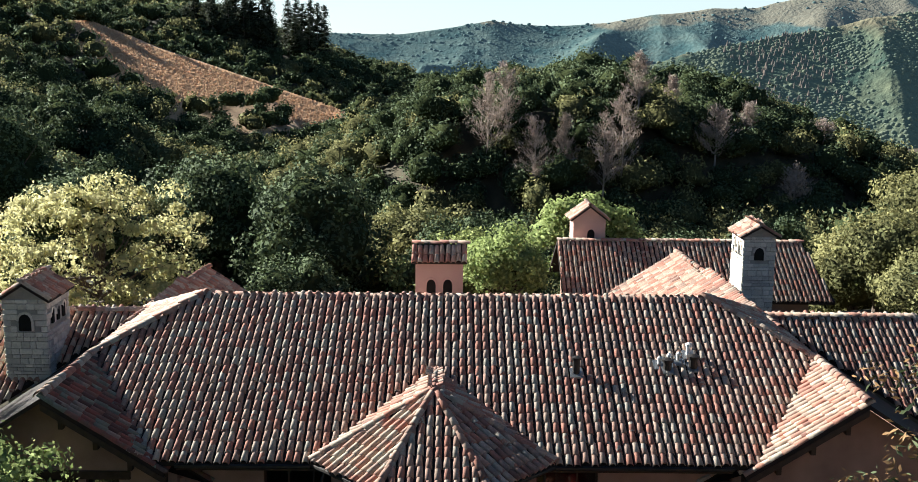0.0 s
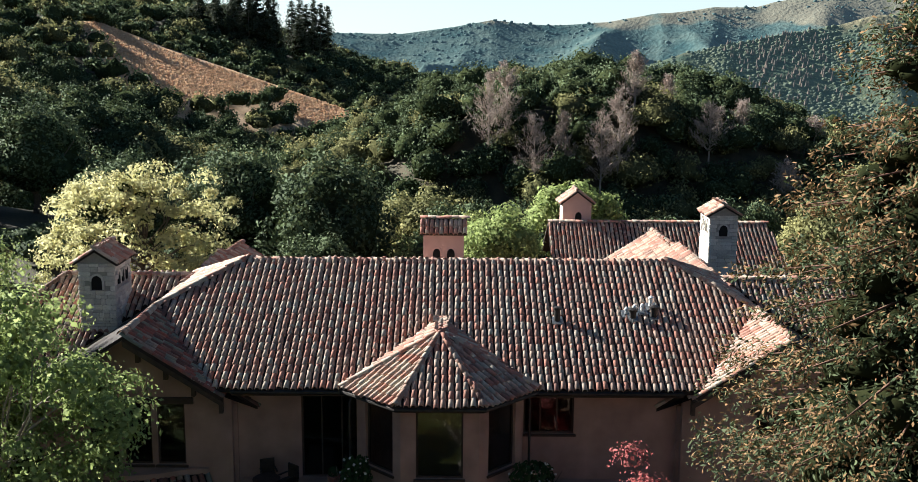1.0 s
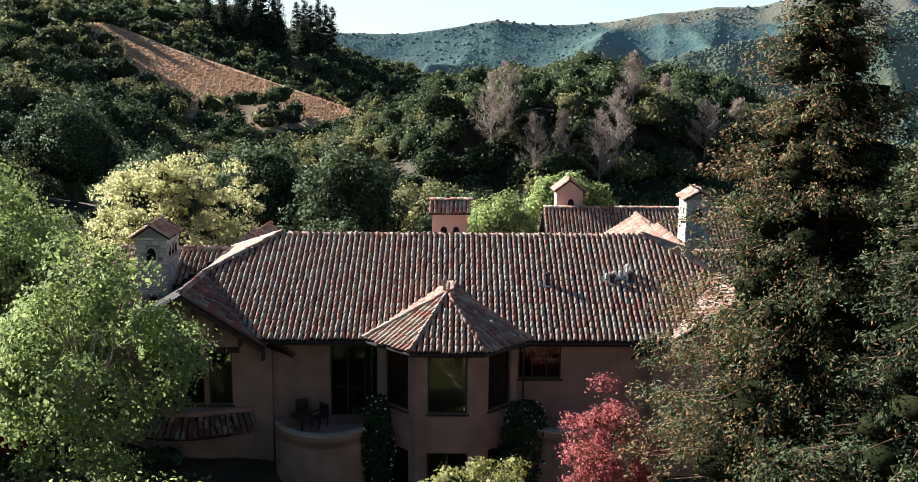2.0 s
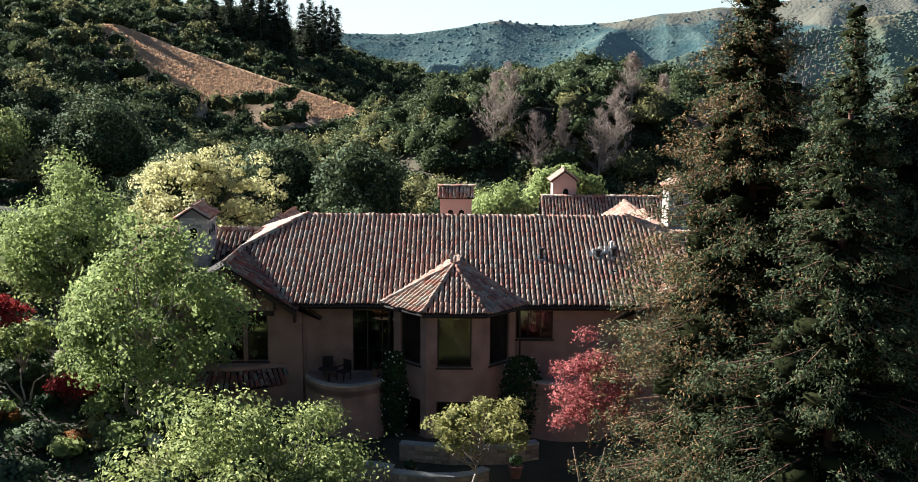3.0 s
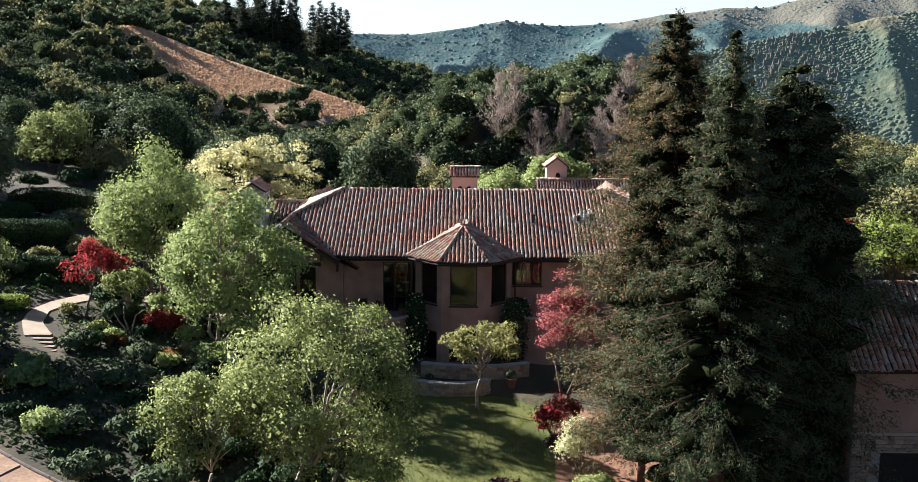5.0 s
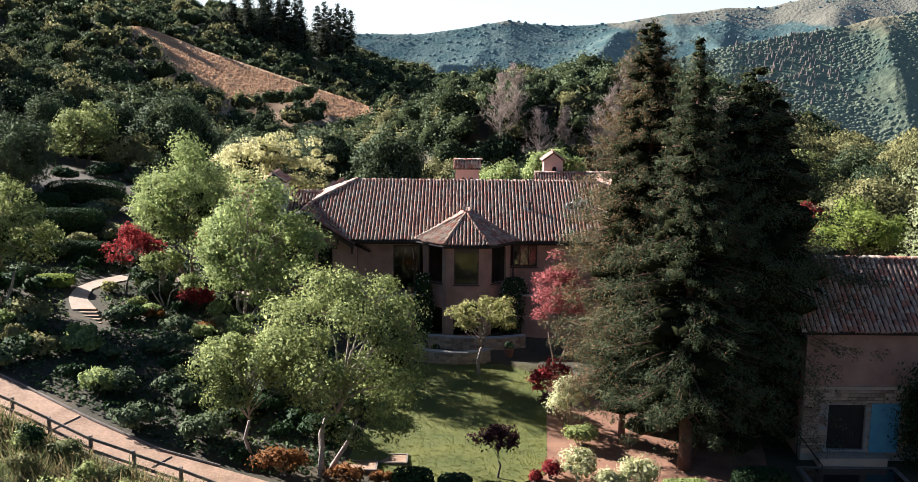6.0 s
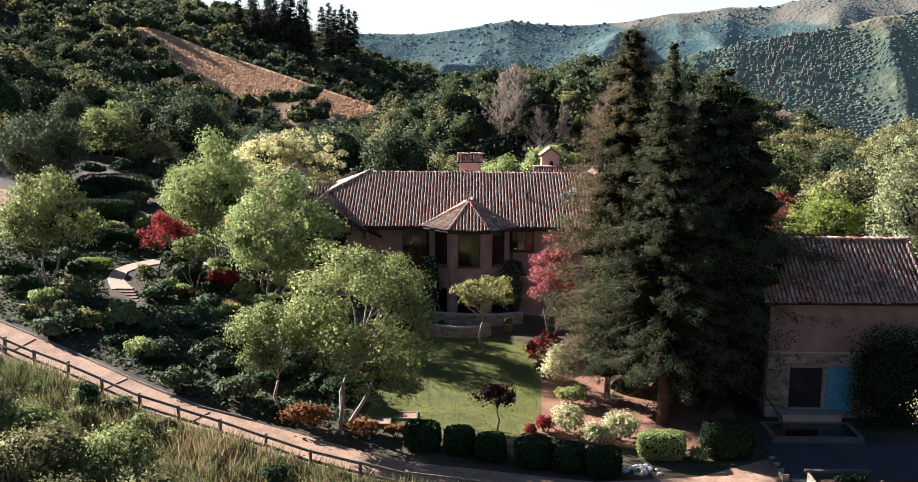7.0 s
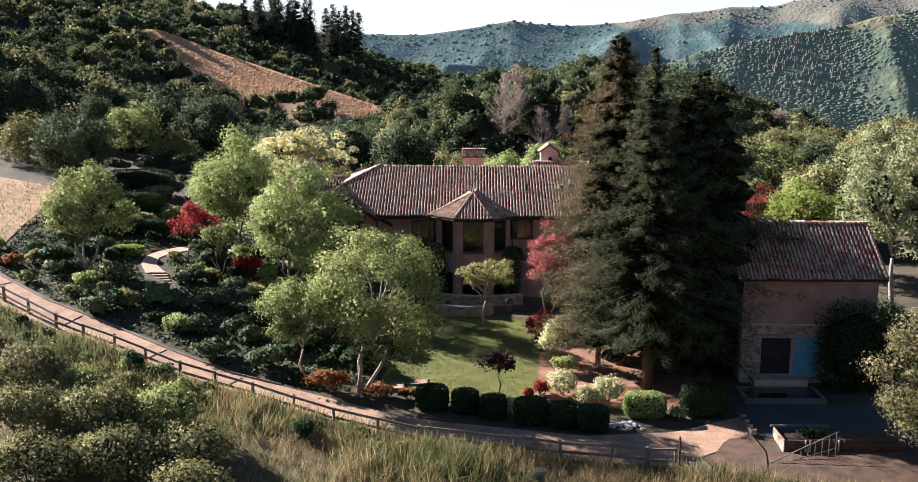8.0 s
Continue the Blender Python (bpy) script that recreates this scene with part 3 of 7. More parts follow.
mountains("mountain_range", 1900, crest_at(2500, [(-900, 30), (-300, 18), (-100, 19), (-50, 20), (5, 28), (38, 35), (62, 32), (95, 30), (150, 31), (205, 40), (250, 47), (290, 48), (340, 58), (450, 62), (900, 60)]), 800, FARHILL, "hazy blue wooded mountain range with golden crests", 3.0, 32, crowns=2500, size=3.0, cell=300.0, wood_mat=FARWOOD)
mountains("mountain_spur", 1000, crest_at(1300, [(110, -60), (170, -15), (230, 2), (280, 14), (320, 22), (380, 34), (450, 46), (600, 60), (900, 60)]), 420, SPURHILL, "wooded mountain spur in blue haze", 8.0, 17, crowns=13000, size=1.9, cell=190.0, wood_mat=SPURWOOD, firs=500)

# ---- roofs ----
PITCH, COURSE = 0.26, 0.43


def tile_template(r0=0.11, r1=0.09, length=0.5, seg=6):
    """A barrel tile, low end at the origin, running up along +y."""
    v, f = [], []
    for y, r, z in ((0, r0, 0.008), (length, r1, 0.0)):
        for k in range(seg + 1):
            a = math.pi * k / seg
            v.append((-r * math.cos(a), y, z + r * math.sin(a)))
    for k in range(seg + 1):
        a = math.pi * k / seg
        v.append((-(r0 - 0.022) * math.cos(a), 0, 0.008 + (r0 - 0.022) * math.sin(a)))
    n = seg + 1
    f += [(k, k + 1, n + k + 1, n + k) for k in range(seg)]
    f += [(2 * n + k, 2 * n + k + 1, k + 1, k) for k in range(seg)]
    return np.array(v), np.array(f)


TV, TF = tile_template()
CV, CF = tile_template(0.15, 0.125, 0.5)


def joined(name, verts, faces, mats, mat, parent, label="", smooth=True):
    """One mesh of a template laid at many poses (N x 4 x 4)."""
    M = np.asarray(mats)
    n, k = len(M), len(verts)
    V = np.einsum("nij,kj->nki", M[:, :3, :3], verts) + M[:, None, :3, 3]
    F = (faces[None] + (np.arange(n) * k)[:, None, None]).reshape(-1, 4)
    me = bpy.data.meshes.new(name)
    me.vertices.add(n * k)
    me.vertices.foreach_set("co", V.astype(np.float32).reshape(-1))
    me.loops.add(F.size)
    me.loops.foreach_set("vertex_index", F.astype(np.int32).reshape(-1))
    me.polygons.add(len(F))
    me.polygons.foreach_set("loop_start", np.arange(0, F.size, 4, dtype=np.int32))
    me.polygons.foreach_set("loop_total", np.full(len(F), 4, np.int32))
    if smooth:
        per = len(faces)
        sm = np.tile(np.arange(per) < per // 2, n)
        me.polygons.foreach_set("use_smooth", sm)
    me.update(calc_edges=True)
    me.materials.append(mat)
    ob = part(name, me, mat, parent, label)
    return tagged(ob, kind="stuff")


TILE_ME = bpy.data.meshes.new("roof_tile")
TILE_ME.from_pydata(TV.tolist(), [], TF.tolist())
TILE_ME.materials.append(TILE)
TILE_ME.polygons.foreach_set("use_smooth", [k < len(TF) // 2 for k in range(len(TF))])
SINGLE = []      # poses of tiles that become objects of their own, with their roof part


def inside(poly, u, v):
    c = np.zeros(np.shape(u), bool)
    for (a, b), (d, e) in zip(poly, poly[1:] + poly[:1]):
        with np.errstate(divide="ignore", invalid="ignore"):
            hit = ((b > v) != (e > v)) & (u < (d - a) * (v - b) / (e - b if e != b else 1e-9) + a)
        c ^= hit
    return c


def roof_plane(pts, e0, e1, parent, rng, thick=0.14, single=None, name="roof_slope", over=0.0, mat=None, label="", pitch=PITCH):
    """A tiled slope: pts its outline in space, e0 and e1 two points on its eave line, low edge. single: a test of the place for tiles of their own."""
    mat = mat or TILE
    pts = [Vector(p) for p in pts]
    o, u = Vector(e0), (Vector(e1) - Vector(e0)).normalized()
    nrm = (pts[1] - pts[0]).cross(pts[2] - pts[0]).normalized()
    if nrm.z < 0:
        nrm = -nrm
    v = nrm.cross(u)
    if v.z < 0:
        u, v = -u, -v
    slope = part(name, Geo().slab(pts, thick), SHADEPAN, parent, label)
    poly = [((p - o).dot(u), (p - o).dot(v)) for p in pts]
    us, vs = [a for a, _ in poly], [b for _, b in poly]
    cols = np.arange(math.floor(min(us) / pitch) * pitch + pitch / 2, max(us), pitch)
    rows = np.arange(0, max(vs) - min(vs) + 0.2, COURSE) + min(vs)
    U, V = np.meshgrid(cols, rows)
    U, V = U.ravel(), V.ravel()
    keep = inside(poly, U, V + 0.12) | inside(poly, U, V + 0.3)
    U, V = U[keep], V[keep] - 0.06
    col_shift = rng.uniform(-0.06, 0.06, 4000)
    V = V + col_shift[np.round(U / pitch).astype(int) % 4000]
    U = U + rng.normal(0, 0.008, len(U))
    rot = rng.normal(0, 0.022, len(U))
    lift = np.abs(rng.normal(0, 0.006, len(U)))
    B = np.array([u[:], v[:], nrm[:]]).T
    ms = np.zeros((len(U), 4, 4))
    c, s = np.cos(rot), np.sin(rot)
    R = np.zeros((len(U), 3, 3))
    R[:, 0, 0], R[:, 0, 1], R[:, 1, 0], R[:, 1, 1], R[:, 2, 2] = c, -s, s, c, 1
    R[:, 2, 1], = [-rng.normal(0, 0.012, len(U))]
    ms[:, :3, :3] = np.einsum("ij,njk->nik", B, R)
    ms[:, :3, 3] = np.array(o[:]) + U[:, None] * np.array(u[:]) + V[:, None] * np.array(v[:]) + (0.012 + lift[:, None]) * np.array(nrm[:])
    ms[:, 3, 3] = 1
    if single is not None:
        own = single(ms[:, 0, 3], ms[:, 1, 3])
        SINGLE.extend((slope, m) for m in ms[own])
        ms = ms[~own]
    if len(ms):
        joined("tiles", TV, TF, ms, mat, slope)
    return slope


def cap_row(p0, p1, parent, rng, step=0.36, mat=None, scale=1.0):
    """Ridge or hip tiles from the low point p0 to p1."""
    p0, p1 = Vector(p0), Vector(p1)
    d = p1 - p0
    n = max(2, round(d.length / step))
    y = d.normalized()
    x = y.cross(Vector((0, 0, 1))).normalized()
    z = x.cross(y)
    ms = []
    for k in range(n):
        m = Matrix.Translation(p0 + d * k / n + z * (0.06 + rng.normal() * 0.012)) @ Matrix((x, y, z)).transposed().to_4x4() @ pose(0, 0, 0, 0, 0, rng.normal() * 2.2) @ Matrix.Diagonal((scale, 1, scale, 1))
        ms.append(np.array(m))
    return joined("ridge_tiles", CV, CF, ms, mat or TILE, parent)


def wall_panel(o, along, length, z0, z1, thick, holes=()):
    """A wall from plan point o along a plan direction; holes: (from, to, low, high)."""
    g = Geo()
    ax = Vector((along[0], along[1], 0)).normalized()
    inn = Vector((-ax.y, ax.x, 0))
    us = sorted({0, length, *[h[0] for h in holes], *[h[1] for h in holes]})
    zs = sorted({z0, z1, *[h[2] for h in holes], *[h[3] for h in holes]})

    def solid(i, j):
        if not (0 <= i < len(us) - 1 and 0 <= j < len(zs) - 1):
            return False
        a, b = (us[i] + us[i + 1]) / 2, (zs[j] + zs[j + 1]) / 2
        return not any(h[0] < a < h[1] and h[2] < b < h[3] for h in holes)

    def P(u, z, t):
        return Vector((o[0], o[1], 0)) + ax * u + inn * t + Vector((0, 0, z))
    for i in range(len(us) - 1):
        for j in range(len(zs) - 1):
            if not solid(i, j):
                continue
            a, b, c, d = us[i], us[i + 1], zs[j], zs[j + 1]
            g.add([P(a, c, 0), P(b, c, 0), P(b, d, 0), P(a, d, 0)], [(0, 1, 2, 3)])
            g.add([P(a, c, thick), P(b, c, thick), P(b, d, thick), P(a, d, thick)], [(3, 2, 1, 0)])
            for di, dj, q in ((-1, 0, (a, c, a, d)), (1, 0, (b, d, b, c)), (0, -1, (b, c, a, c)), (0, 1, (a, d, b, d))):
                if not solid(i + di, j + dj):
                    g.add([P(q[0], q[1], 0), P(q[0], q[1], thick), P(q[2], q[3], thick), P(q[2], q[3], 0)], [(3, 2, 1, 0)])
    return g


def window_unit(parent, o, along, u0, u1, z0, z1, cols=1, rows=1, deep=0.12, name="window", sill=True):
    """Frame, mullions, panes and sill in a wall's opening."""
    ax = Vector((along[0], along[1], 0)).normalized()
    inn = Vector((-ax.y, ax.x, 0))
    m = Matrix((ax, inn, Vector((0, 0, 1)))).transposed().to_4x4()
    m.translation = Vector((o[0], o[1], 0))
    w = part(name, Geo().box((u0, deep, z0), (u0 + 0.07, deep + 0.08, z1), m).box((u1 - 0.07, deep, z0), (u1, deep + 0.08, z1), m)
             .box((u0 + 0.07, deep, z1 - 0.07), (u1 - 0.07, deep + 0.08, z1), m).box((u0 + 0.07, deep, z0), (u1 - 0.07, deep + 0.08, z0 + 0.07), m), TIMBER, parent, "dark timber window frame")
    for k in range(1, cols):
        c = u0 + (u1 - u0) * k / cols
        part("mullion", Geo().box((c - 0.025, deep + 0.005, z0 + 0.07), (c + 0.025, deep + 0.075, z1 - 0.07), m), TIMBER, w)
    for k in range(1, rows):
        c = z0 + (z1 - z0) * k / rows
        part("mullion", Geo().box((u0 + 0.07, deep + 0.01, c - 0.02), (u1 - 0.07, deep + 0.07, c + 0.02), m), TIMBER, w)
    for i in range(cols):
        a, b = u0 + (u1 - u0) * i / cols, u0 + (u1 - u0) * (i + 1) / cols
        part("pane", Geo().box((a + 0.03, deep + 0.035, z0 + 0.03), (b - 0.03, deep + 0.043, z1 - 0.03), m), GLASS, w)
    if sill:
        part("sill", Geo().box((u0 - 0.08, -0.07, z0 - 0.09), (u1 + 0.08, deep, z0 - 0.002), m), TIMBER, w)
    return w


rng = np.random.default_rng(5)
house = thing("house", "large stucco villa under weathered clay barrel tile roofs", "house", (0, 30, 0.6))

# main block: ridge, eaves
RY, RZ, EY, EZ = 35.36, 10.43, 28.0, 7.07
BE = 42.7
WX, WZ = 12.1, 9.05
HY = RY - (WX - 9.0)
nearest = (lambda x, y: (y < 29.0) & (x > -7.6) & (x < 8.4))
# front slope is cut by the bay roof's valleys and the wing valleys
BA, BF, BZ = (-0.66, 29.76), (-0.66, 31.67), 8.75
E1, E2, E3, E4 = (-4.3, 28.0), (-2.2, 26.0), (0.94, 26.0), (2.98, 28.0)
EB = 7.1
SL = 0.64
VX = WX - (WZ - EZ) / SL
roof_plane([(-9, RY, RZ), (-WX, HY, WZ), (-VX, EY, EZ), (E1[0], EY, EZ), (BF[0], BF[1], BZ), (E4[0], EY, EZ), (VX, EY, EZ), (WX, HY, WZ), (9, RY, RZ)], (-9, EY, EZ), (9, EY, EZ), house, rng, single=nearest, label="weathered barrel tile front slope")
roof_plane([(-9, RY, RZ), (9, RY, RZ), (9, BE, EZ), (-9, BE, EZ)], (-9, BE, EZ), (9, BE, EZ), house, rng)
for s in (-1, 1):
    roof_plane([(s * 9, RY, RZ), (s * WX, HY, WZ), (s * WX, RY + WX - 9, WZ)], (s * WX, HY, WZ), (s * WX, RY + 1, WZ), house, rng, label="hipped end slope")
    cap_row((s * WX, HY, WZ), (s * 9, RY, RZ), house, rng)
    cap_row((s * WX, RY + WX - 9, WZ), (s * 9, RY, RZ), house, rng)
cap_row((-9, RY, RZ - 0.1), (9, RY, RZ - 0.1), house, rng, scale=0.95)

# bay roof
for a, b, c in ((E1, E2, BA), (E2, E3, BA), (E3, E4, BA)):
    roof_plane([(*a, EB), (*b, EB), (*c, BZ)], (*a, EB), (*b, EB), house, rng, single=(lambda x, y: y < 27.2), label="faceted bay roof slope")
roof_plane([(*E1, EB), (*BA, BZ), (*BF, BZ)], (*E1, EB), (E1[0], E1[1] + 1, EB), house, rng, label="faceted bay roof slope")
roof_plane([(*E4, EB), (*BF, BZ), (*BA, BZ)], (*E4, EB), (E4[0], E4[1] + 1, EB), house, rng, label="faceted bay roof slope")
for e in (E1, E2, E3, E4):
    cap_row((*e, EB), Vector((*e, EB)).lerp(Vector((*BA, BZ)), 0.93), house, rng, scale=0.85)
cap_row((*BA, BZ), (*BF, BZ), house, rng, scale=0.85)

# wings
NY, BY = 38.1, 51.4
for s in (-1, 1):
    fy, ly, lx = 27.8, 28.9, 7.5
    z = lambda x: WZ - SL * (WX - x)
    roof_plane([(s * WX, fy, WZ), (s * 8.6, fy, z(8.6)), (s * 8.6, ly, z(8.6)), (s * lx, ly, z(lx)), (s * lx, 30.5, z(lx)), (s * VX, EY + 0.02, z(VX) - 0.02), (s * WX, HY, WZ)], (s * lx, 28, z(lx)), (s * lx, 31, z(lx)), house, rng, mat=SHADEMOSSTILE if s < 0 else TILE, label="wing slope of lichened barrel tiles")
    ox = 16.6
    roof_plane([(s * WX, fy, WZ), (s * WX, HY, WZ), (s * WX, NY, WZ), (s * ox, NY - 4.5, WZ - 2.88), (s * ox, fy, WZ - 2.88)], (s * ox, 28, WZ - 2.88), (s * ox, 31, WZ - 2.88), house, rng)
    cap_row((s * WX, fy, WZ), (s * WX, HY, WZ), house, rng, scale=1.15)
    # side range, ridge across
    sx = 17.9
    roof_plane([(s * WX, NY, WZ), (s * sx, NY, WZ), (s * (sx + 3.5), NY - 5, WZ - 2.88), (s * 16.6, NY - 4.5, WZ - 2.88 + 0.3)], (s * 16, NY - 5, WZ - 2.88), (s * 19, NY - 5, WZ - 2.88), house, rng)
    roof_plane([(s * sx, NY, WZ), (s * (sx + 3.5), NY - 5, WZ - 2.88), (s * (sx + 3.5), NY + 5, WZ - 2.88)], (s * (sx + 3.5), NY - 5, WZ - 2.88), (s * (sx + 3.5), NY, WZ - 2.88), house, rng)
    cap_row((s * WX, NY, WZ), (s * sx, NY, WZ), house, rng)
    cap_row((s * (sx + 3.5), NY - 5, WZ - 2.88), (s * sx, NY, WZ), house, rng)
    # long range to the rear
    bx, bend = 11.5, (BY if s > 0 else 46.5)
    ez = WZ - 3.2
    roof_plane([(s * WX, HY + 6.2, WZ), (s * bx, bend, WZ), (s * (bx - 5), bend, ez), (s * (bx - 5), 42, ez)], (s * (bx - 5), 42, ez), (s * (bx - 5), 50, ez), house, rng)
    roof_plane([(s * WX, NY, WZ), (s * bx, bend, WZ), (s * (bx + 5), bend, ez), (s * (bx + 5), NY + 4.9, ez), ], (s * (bx + 5), 44, ez), (s * (bx + 5), 50, ez), house, rng)
    cap_row((s * WX, NY - 2, WZ), (s * bx, bend, WZ), house, rng, scale=1.15)

# rear range
r2y, r2z, r2e, r2ez = 57.0, 8.6, 53.0, 6.1
roof_plane([(5.9, r2y, r2z), (19.9, r2y, r2z), (20.6, r2e, r2ez), (5.9, r2e, r2ez)], (5.9, r2e, r2ez), (20, r2e, r2ez), house, rng)
roof_plane([(5.9, r2y, r2z), (19.9, r2y, r2z), (20.6, 61, r2ez), (5.9, 61, r2ez)], (5.9, 61, r2ez), (20, 61, r2ez), house, rng)
cap_row((5.9, r2y, r2z), (19.9, r2y, r2z), house, rng)

# walls
FY = 28.95
FLOOR = 3.25
holes = [(-5.87, -3.6, FLOOR + 0.02, 6.55), (2.5, 4.4, 5.05, 6.62)]
x0 = -8.4
main_wall = part("front_wall", wall_panel((x0, FY), (1, 0), 16.8, -0.4, EZ - 0.05, 0.3, [(a - x0, b - x0, c, d) for a, b, c, d in holes]), STUCCO, house)
window_unit(house, (x0, FY), (1, 0), holes[0][0] - x0, holes[0][1] - x0, holes[0][2], holes[0][3], cols=3, name="terrace_door", sill=False)
window_unit(house, (x0, FY), (1, 0), holes[1][0] - x0, holes[1][1] - x0, holes[1][2], holes[1][3], cols=3)
part("rear_wall", wall_panel((-8.4, 42), (1, 0), 16.8, 0, 7.2, 0.3), STUCCO, house)
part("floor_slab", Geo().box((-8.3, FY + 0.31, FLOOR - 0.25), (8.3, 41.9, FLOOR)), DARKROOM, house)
# wings' walls
for s in (-1, 1):
    a, b = sorted((s * 8.4, s * 15.8))
    fy = 28.55
    hw = [(1.5, 2.55, 3.9, 6.3), (2.75, 3.8, 3.9, 6.3), (4.0, 5.05, 3.9, 6.3)] if s < 0 else [(2.0, 3.2, 4.2, 6.0)]
    off = 0.6 if s < 0 else 0.8
    hw = [(p + off, q + off, c, d) for p, q, c, d in hw]
    gable = wall_panel((a, fy), (1, 0), b - a, -0.4, 6.45, 0.3, hw)
    gable.add([(a, fy, 6.45), (b, fy, 6.45), (s * WX, fy, WZ - 0.2)], [(0, 1, 2)])
    part("wing_front_wall", gable, STUCCO, house)
    for h in hw:
        window_unit(house, (a, fy), (1, 0), *h, cols=1, rows=1)
    part("lintel", Geo().box((a + hw[0][0] - 0.35, fy - 0.1, hw[0][3] + 0.003), (a + hw[-1][1] + 0.35, fy + 0.1, hw[0][3] + 0.25)), TIMBER, house)
    part("wing_side_wall", Geo().box((s * 8.4 - 0.15, 28.86, -0.4), (s * 8.4 + 0.15, 30.4, 6.2)), STUCCO, house)
    part("wing_outer_wall", Geo().box((s * 15.8 - 0.15, 28.86, -0.4), (s * 15.8 + 0.15, 60, 6.2)), STUCCO, house)
    for k in range(4):
        x = s * (8.75 + 1.0 * k)
        zt = WZ - SL * (WX - abs(x)) - 0.16
        part("bracket", Geo().box((x - 0.08, fy - 0.62, zt - 0.22), (x + 0.08, fy - 0.003, zt)).box((x - 0.07, fy - 0.22, zt - 0.75), (x + 0.07, fy - 0.004, zt - 0.222)), TIMBER, house)
    part("bargeboard", Geo().slab([(s * WX, 27.78, WZ - 0.145), (s * WX, 27.86, WZ - 0.145), (s * 8.55, 27.86, WZ - SL * 3.55 - 0.145), (s * 8.55, 27.78, WZ - SL * 3.55 - 0.145)], 0.2), TIMBER, house)
part("rear_range_wall", Geo().box((6.5, 53.7, 0), (19.4, 54, 6.3)).box((6.5, 54.01, 0), (6.8, 60, 6.3)), STUCCO, house)

# bay
W1, W2, W3, W4 = (-3.72, 28.2), (-2.02, 26.5), (0.76, 26.5), (2.42, 28.2)
part("bay_wall", wall_panel(W2, (1, 0), W3[0] - W2[0], -0.4, EB - 0.06, 0.28, [(0.54, 2.22, 4.26, 6.8), (0.5, 2.25, 0.6, 2.5)]), STUCCO, house)
window_unit(house, W2, (1, 0), 0.54, 2.22, 4.26, 6.8)
window_unit(house, W2, (1, 0), 0.5, 2.25, 0.6, 2.5, cols=2)
for p, q in ((W1, W2), (W3, W4)):
    d = Vector((q[0] - p[0], q[1] - p[1]))
    ln = d.length
    part("bay_wall", wall_panel(p, d, ln, -0.4, EB - 0.06, 0.28, [(0.5, ln - 0.42, 4.26, 6.8), (0.5, ln - 0.42, 0.6, 2.5)]), STUCCO, house)
    window_unit(house, p, d, 0.5, ln - 0.42, 4.26, 6.8)
    window_unit(house, p, d, 0.5, ln - 0.42, 0.6, 2.5)
part("bay_wall", Geo().box((-3.72, 28.21, -0.4), (-3.44, FY - 0.002, EB - 0.06)), STUCCO, house)
part("bay_wall", Geo().box((2.14, 28.21, -0.4), (2.42, FY - 0.002, EB - 0.06)), STUCCO, house)
part("bay_floor", Geo().prism([(-3.4, 28.5), (-1.9, 26.9), (0.6, 26.9), (2.1, 28.5)], FLOOR - 0.2, FLOOR), DARKROOM, house)
for p in ((-3.95, 27.95), (2.66, 28.1)):
    part("downpipe", Geo().tube([(p[0], p[1], 0.6), (p[0], p[1], 6.6), (p[0] * 0.97, p[1] + 0.1, 6.95)], [0.05] * 3), DARKMETAL, house)
# gutters and soffits
part("gutter", Geo().tube([(-8.3, EY - 0.06, EZ - 0.1), (E1[0], EY - 0.06, EZ - 0.1)], [0.07] * 2), DARKMETAL, house)
part("gutter", Geo().tube([(E4[0], EY - 0.06, EZ - 0.1), (8.3, EY - 0.06, EZ - 0.1)], [0.07] * 2), DARKMETAL, house)
part("gutter", Geo().tube([(*E1, EB - 0.1), (*E2, EB - 0.1), (*E3, EB - 0.1), (*E4, EB - 0.1)], [0.07] * 4), DARKMETAL, house)
part("soffit", Geo().box((-8.3, EY + 0.1, EZ - 0.3), (8.3, FY - 0.004, EZ - 0.24)), TIMBER, house)
part("bay_soffit", Geo().prism([(-4.1, 28.0), (-2.15, 26.1), (0.9, 26.1), (2.85, 28.0)], EB - 0.24, EB - 0.18), TIMBER, house)


# unseen boxes added behind the windows to keep light out of them
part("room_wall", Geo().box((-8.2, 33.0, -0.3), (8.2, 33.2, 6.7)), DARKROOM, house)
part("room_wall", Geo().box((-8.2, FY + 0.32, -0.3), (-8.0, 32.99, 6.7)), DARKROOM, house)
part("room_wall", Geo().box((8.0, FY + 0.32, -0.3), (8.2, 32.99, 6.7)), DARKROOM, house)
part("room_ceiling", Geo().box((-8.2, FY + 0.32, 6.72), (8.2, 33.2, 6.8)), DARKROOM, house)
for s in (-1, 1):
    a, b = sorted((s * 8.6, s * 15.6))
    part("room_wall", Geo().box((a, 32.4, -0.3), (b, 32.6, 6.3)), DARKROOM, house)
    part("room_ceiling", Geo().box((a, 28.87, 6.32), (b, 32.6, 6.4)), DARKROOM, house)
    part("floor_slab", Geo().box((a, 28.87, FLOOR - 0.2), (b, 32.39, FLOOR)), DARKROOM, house)

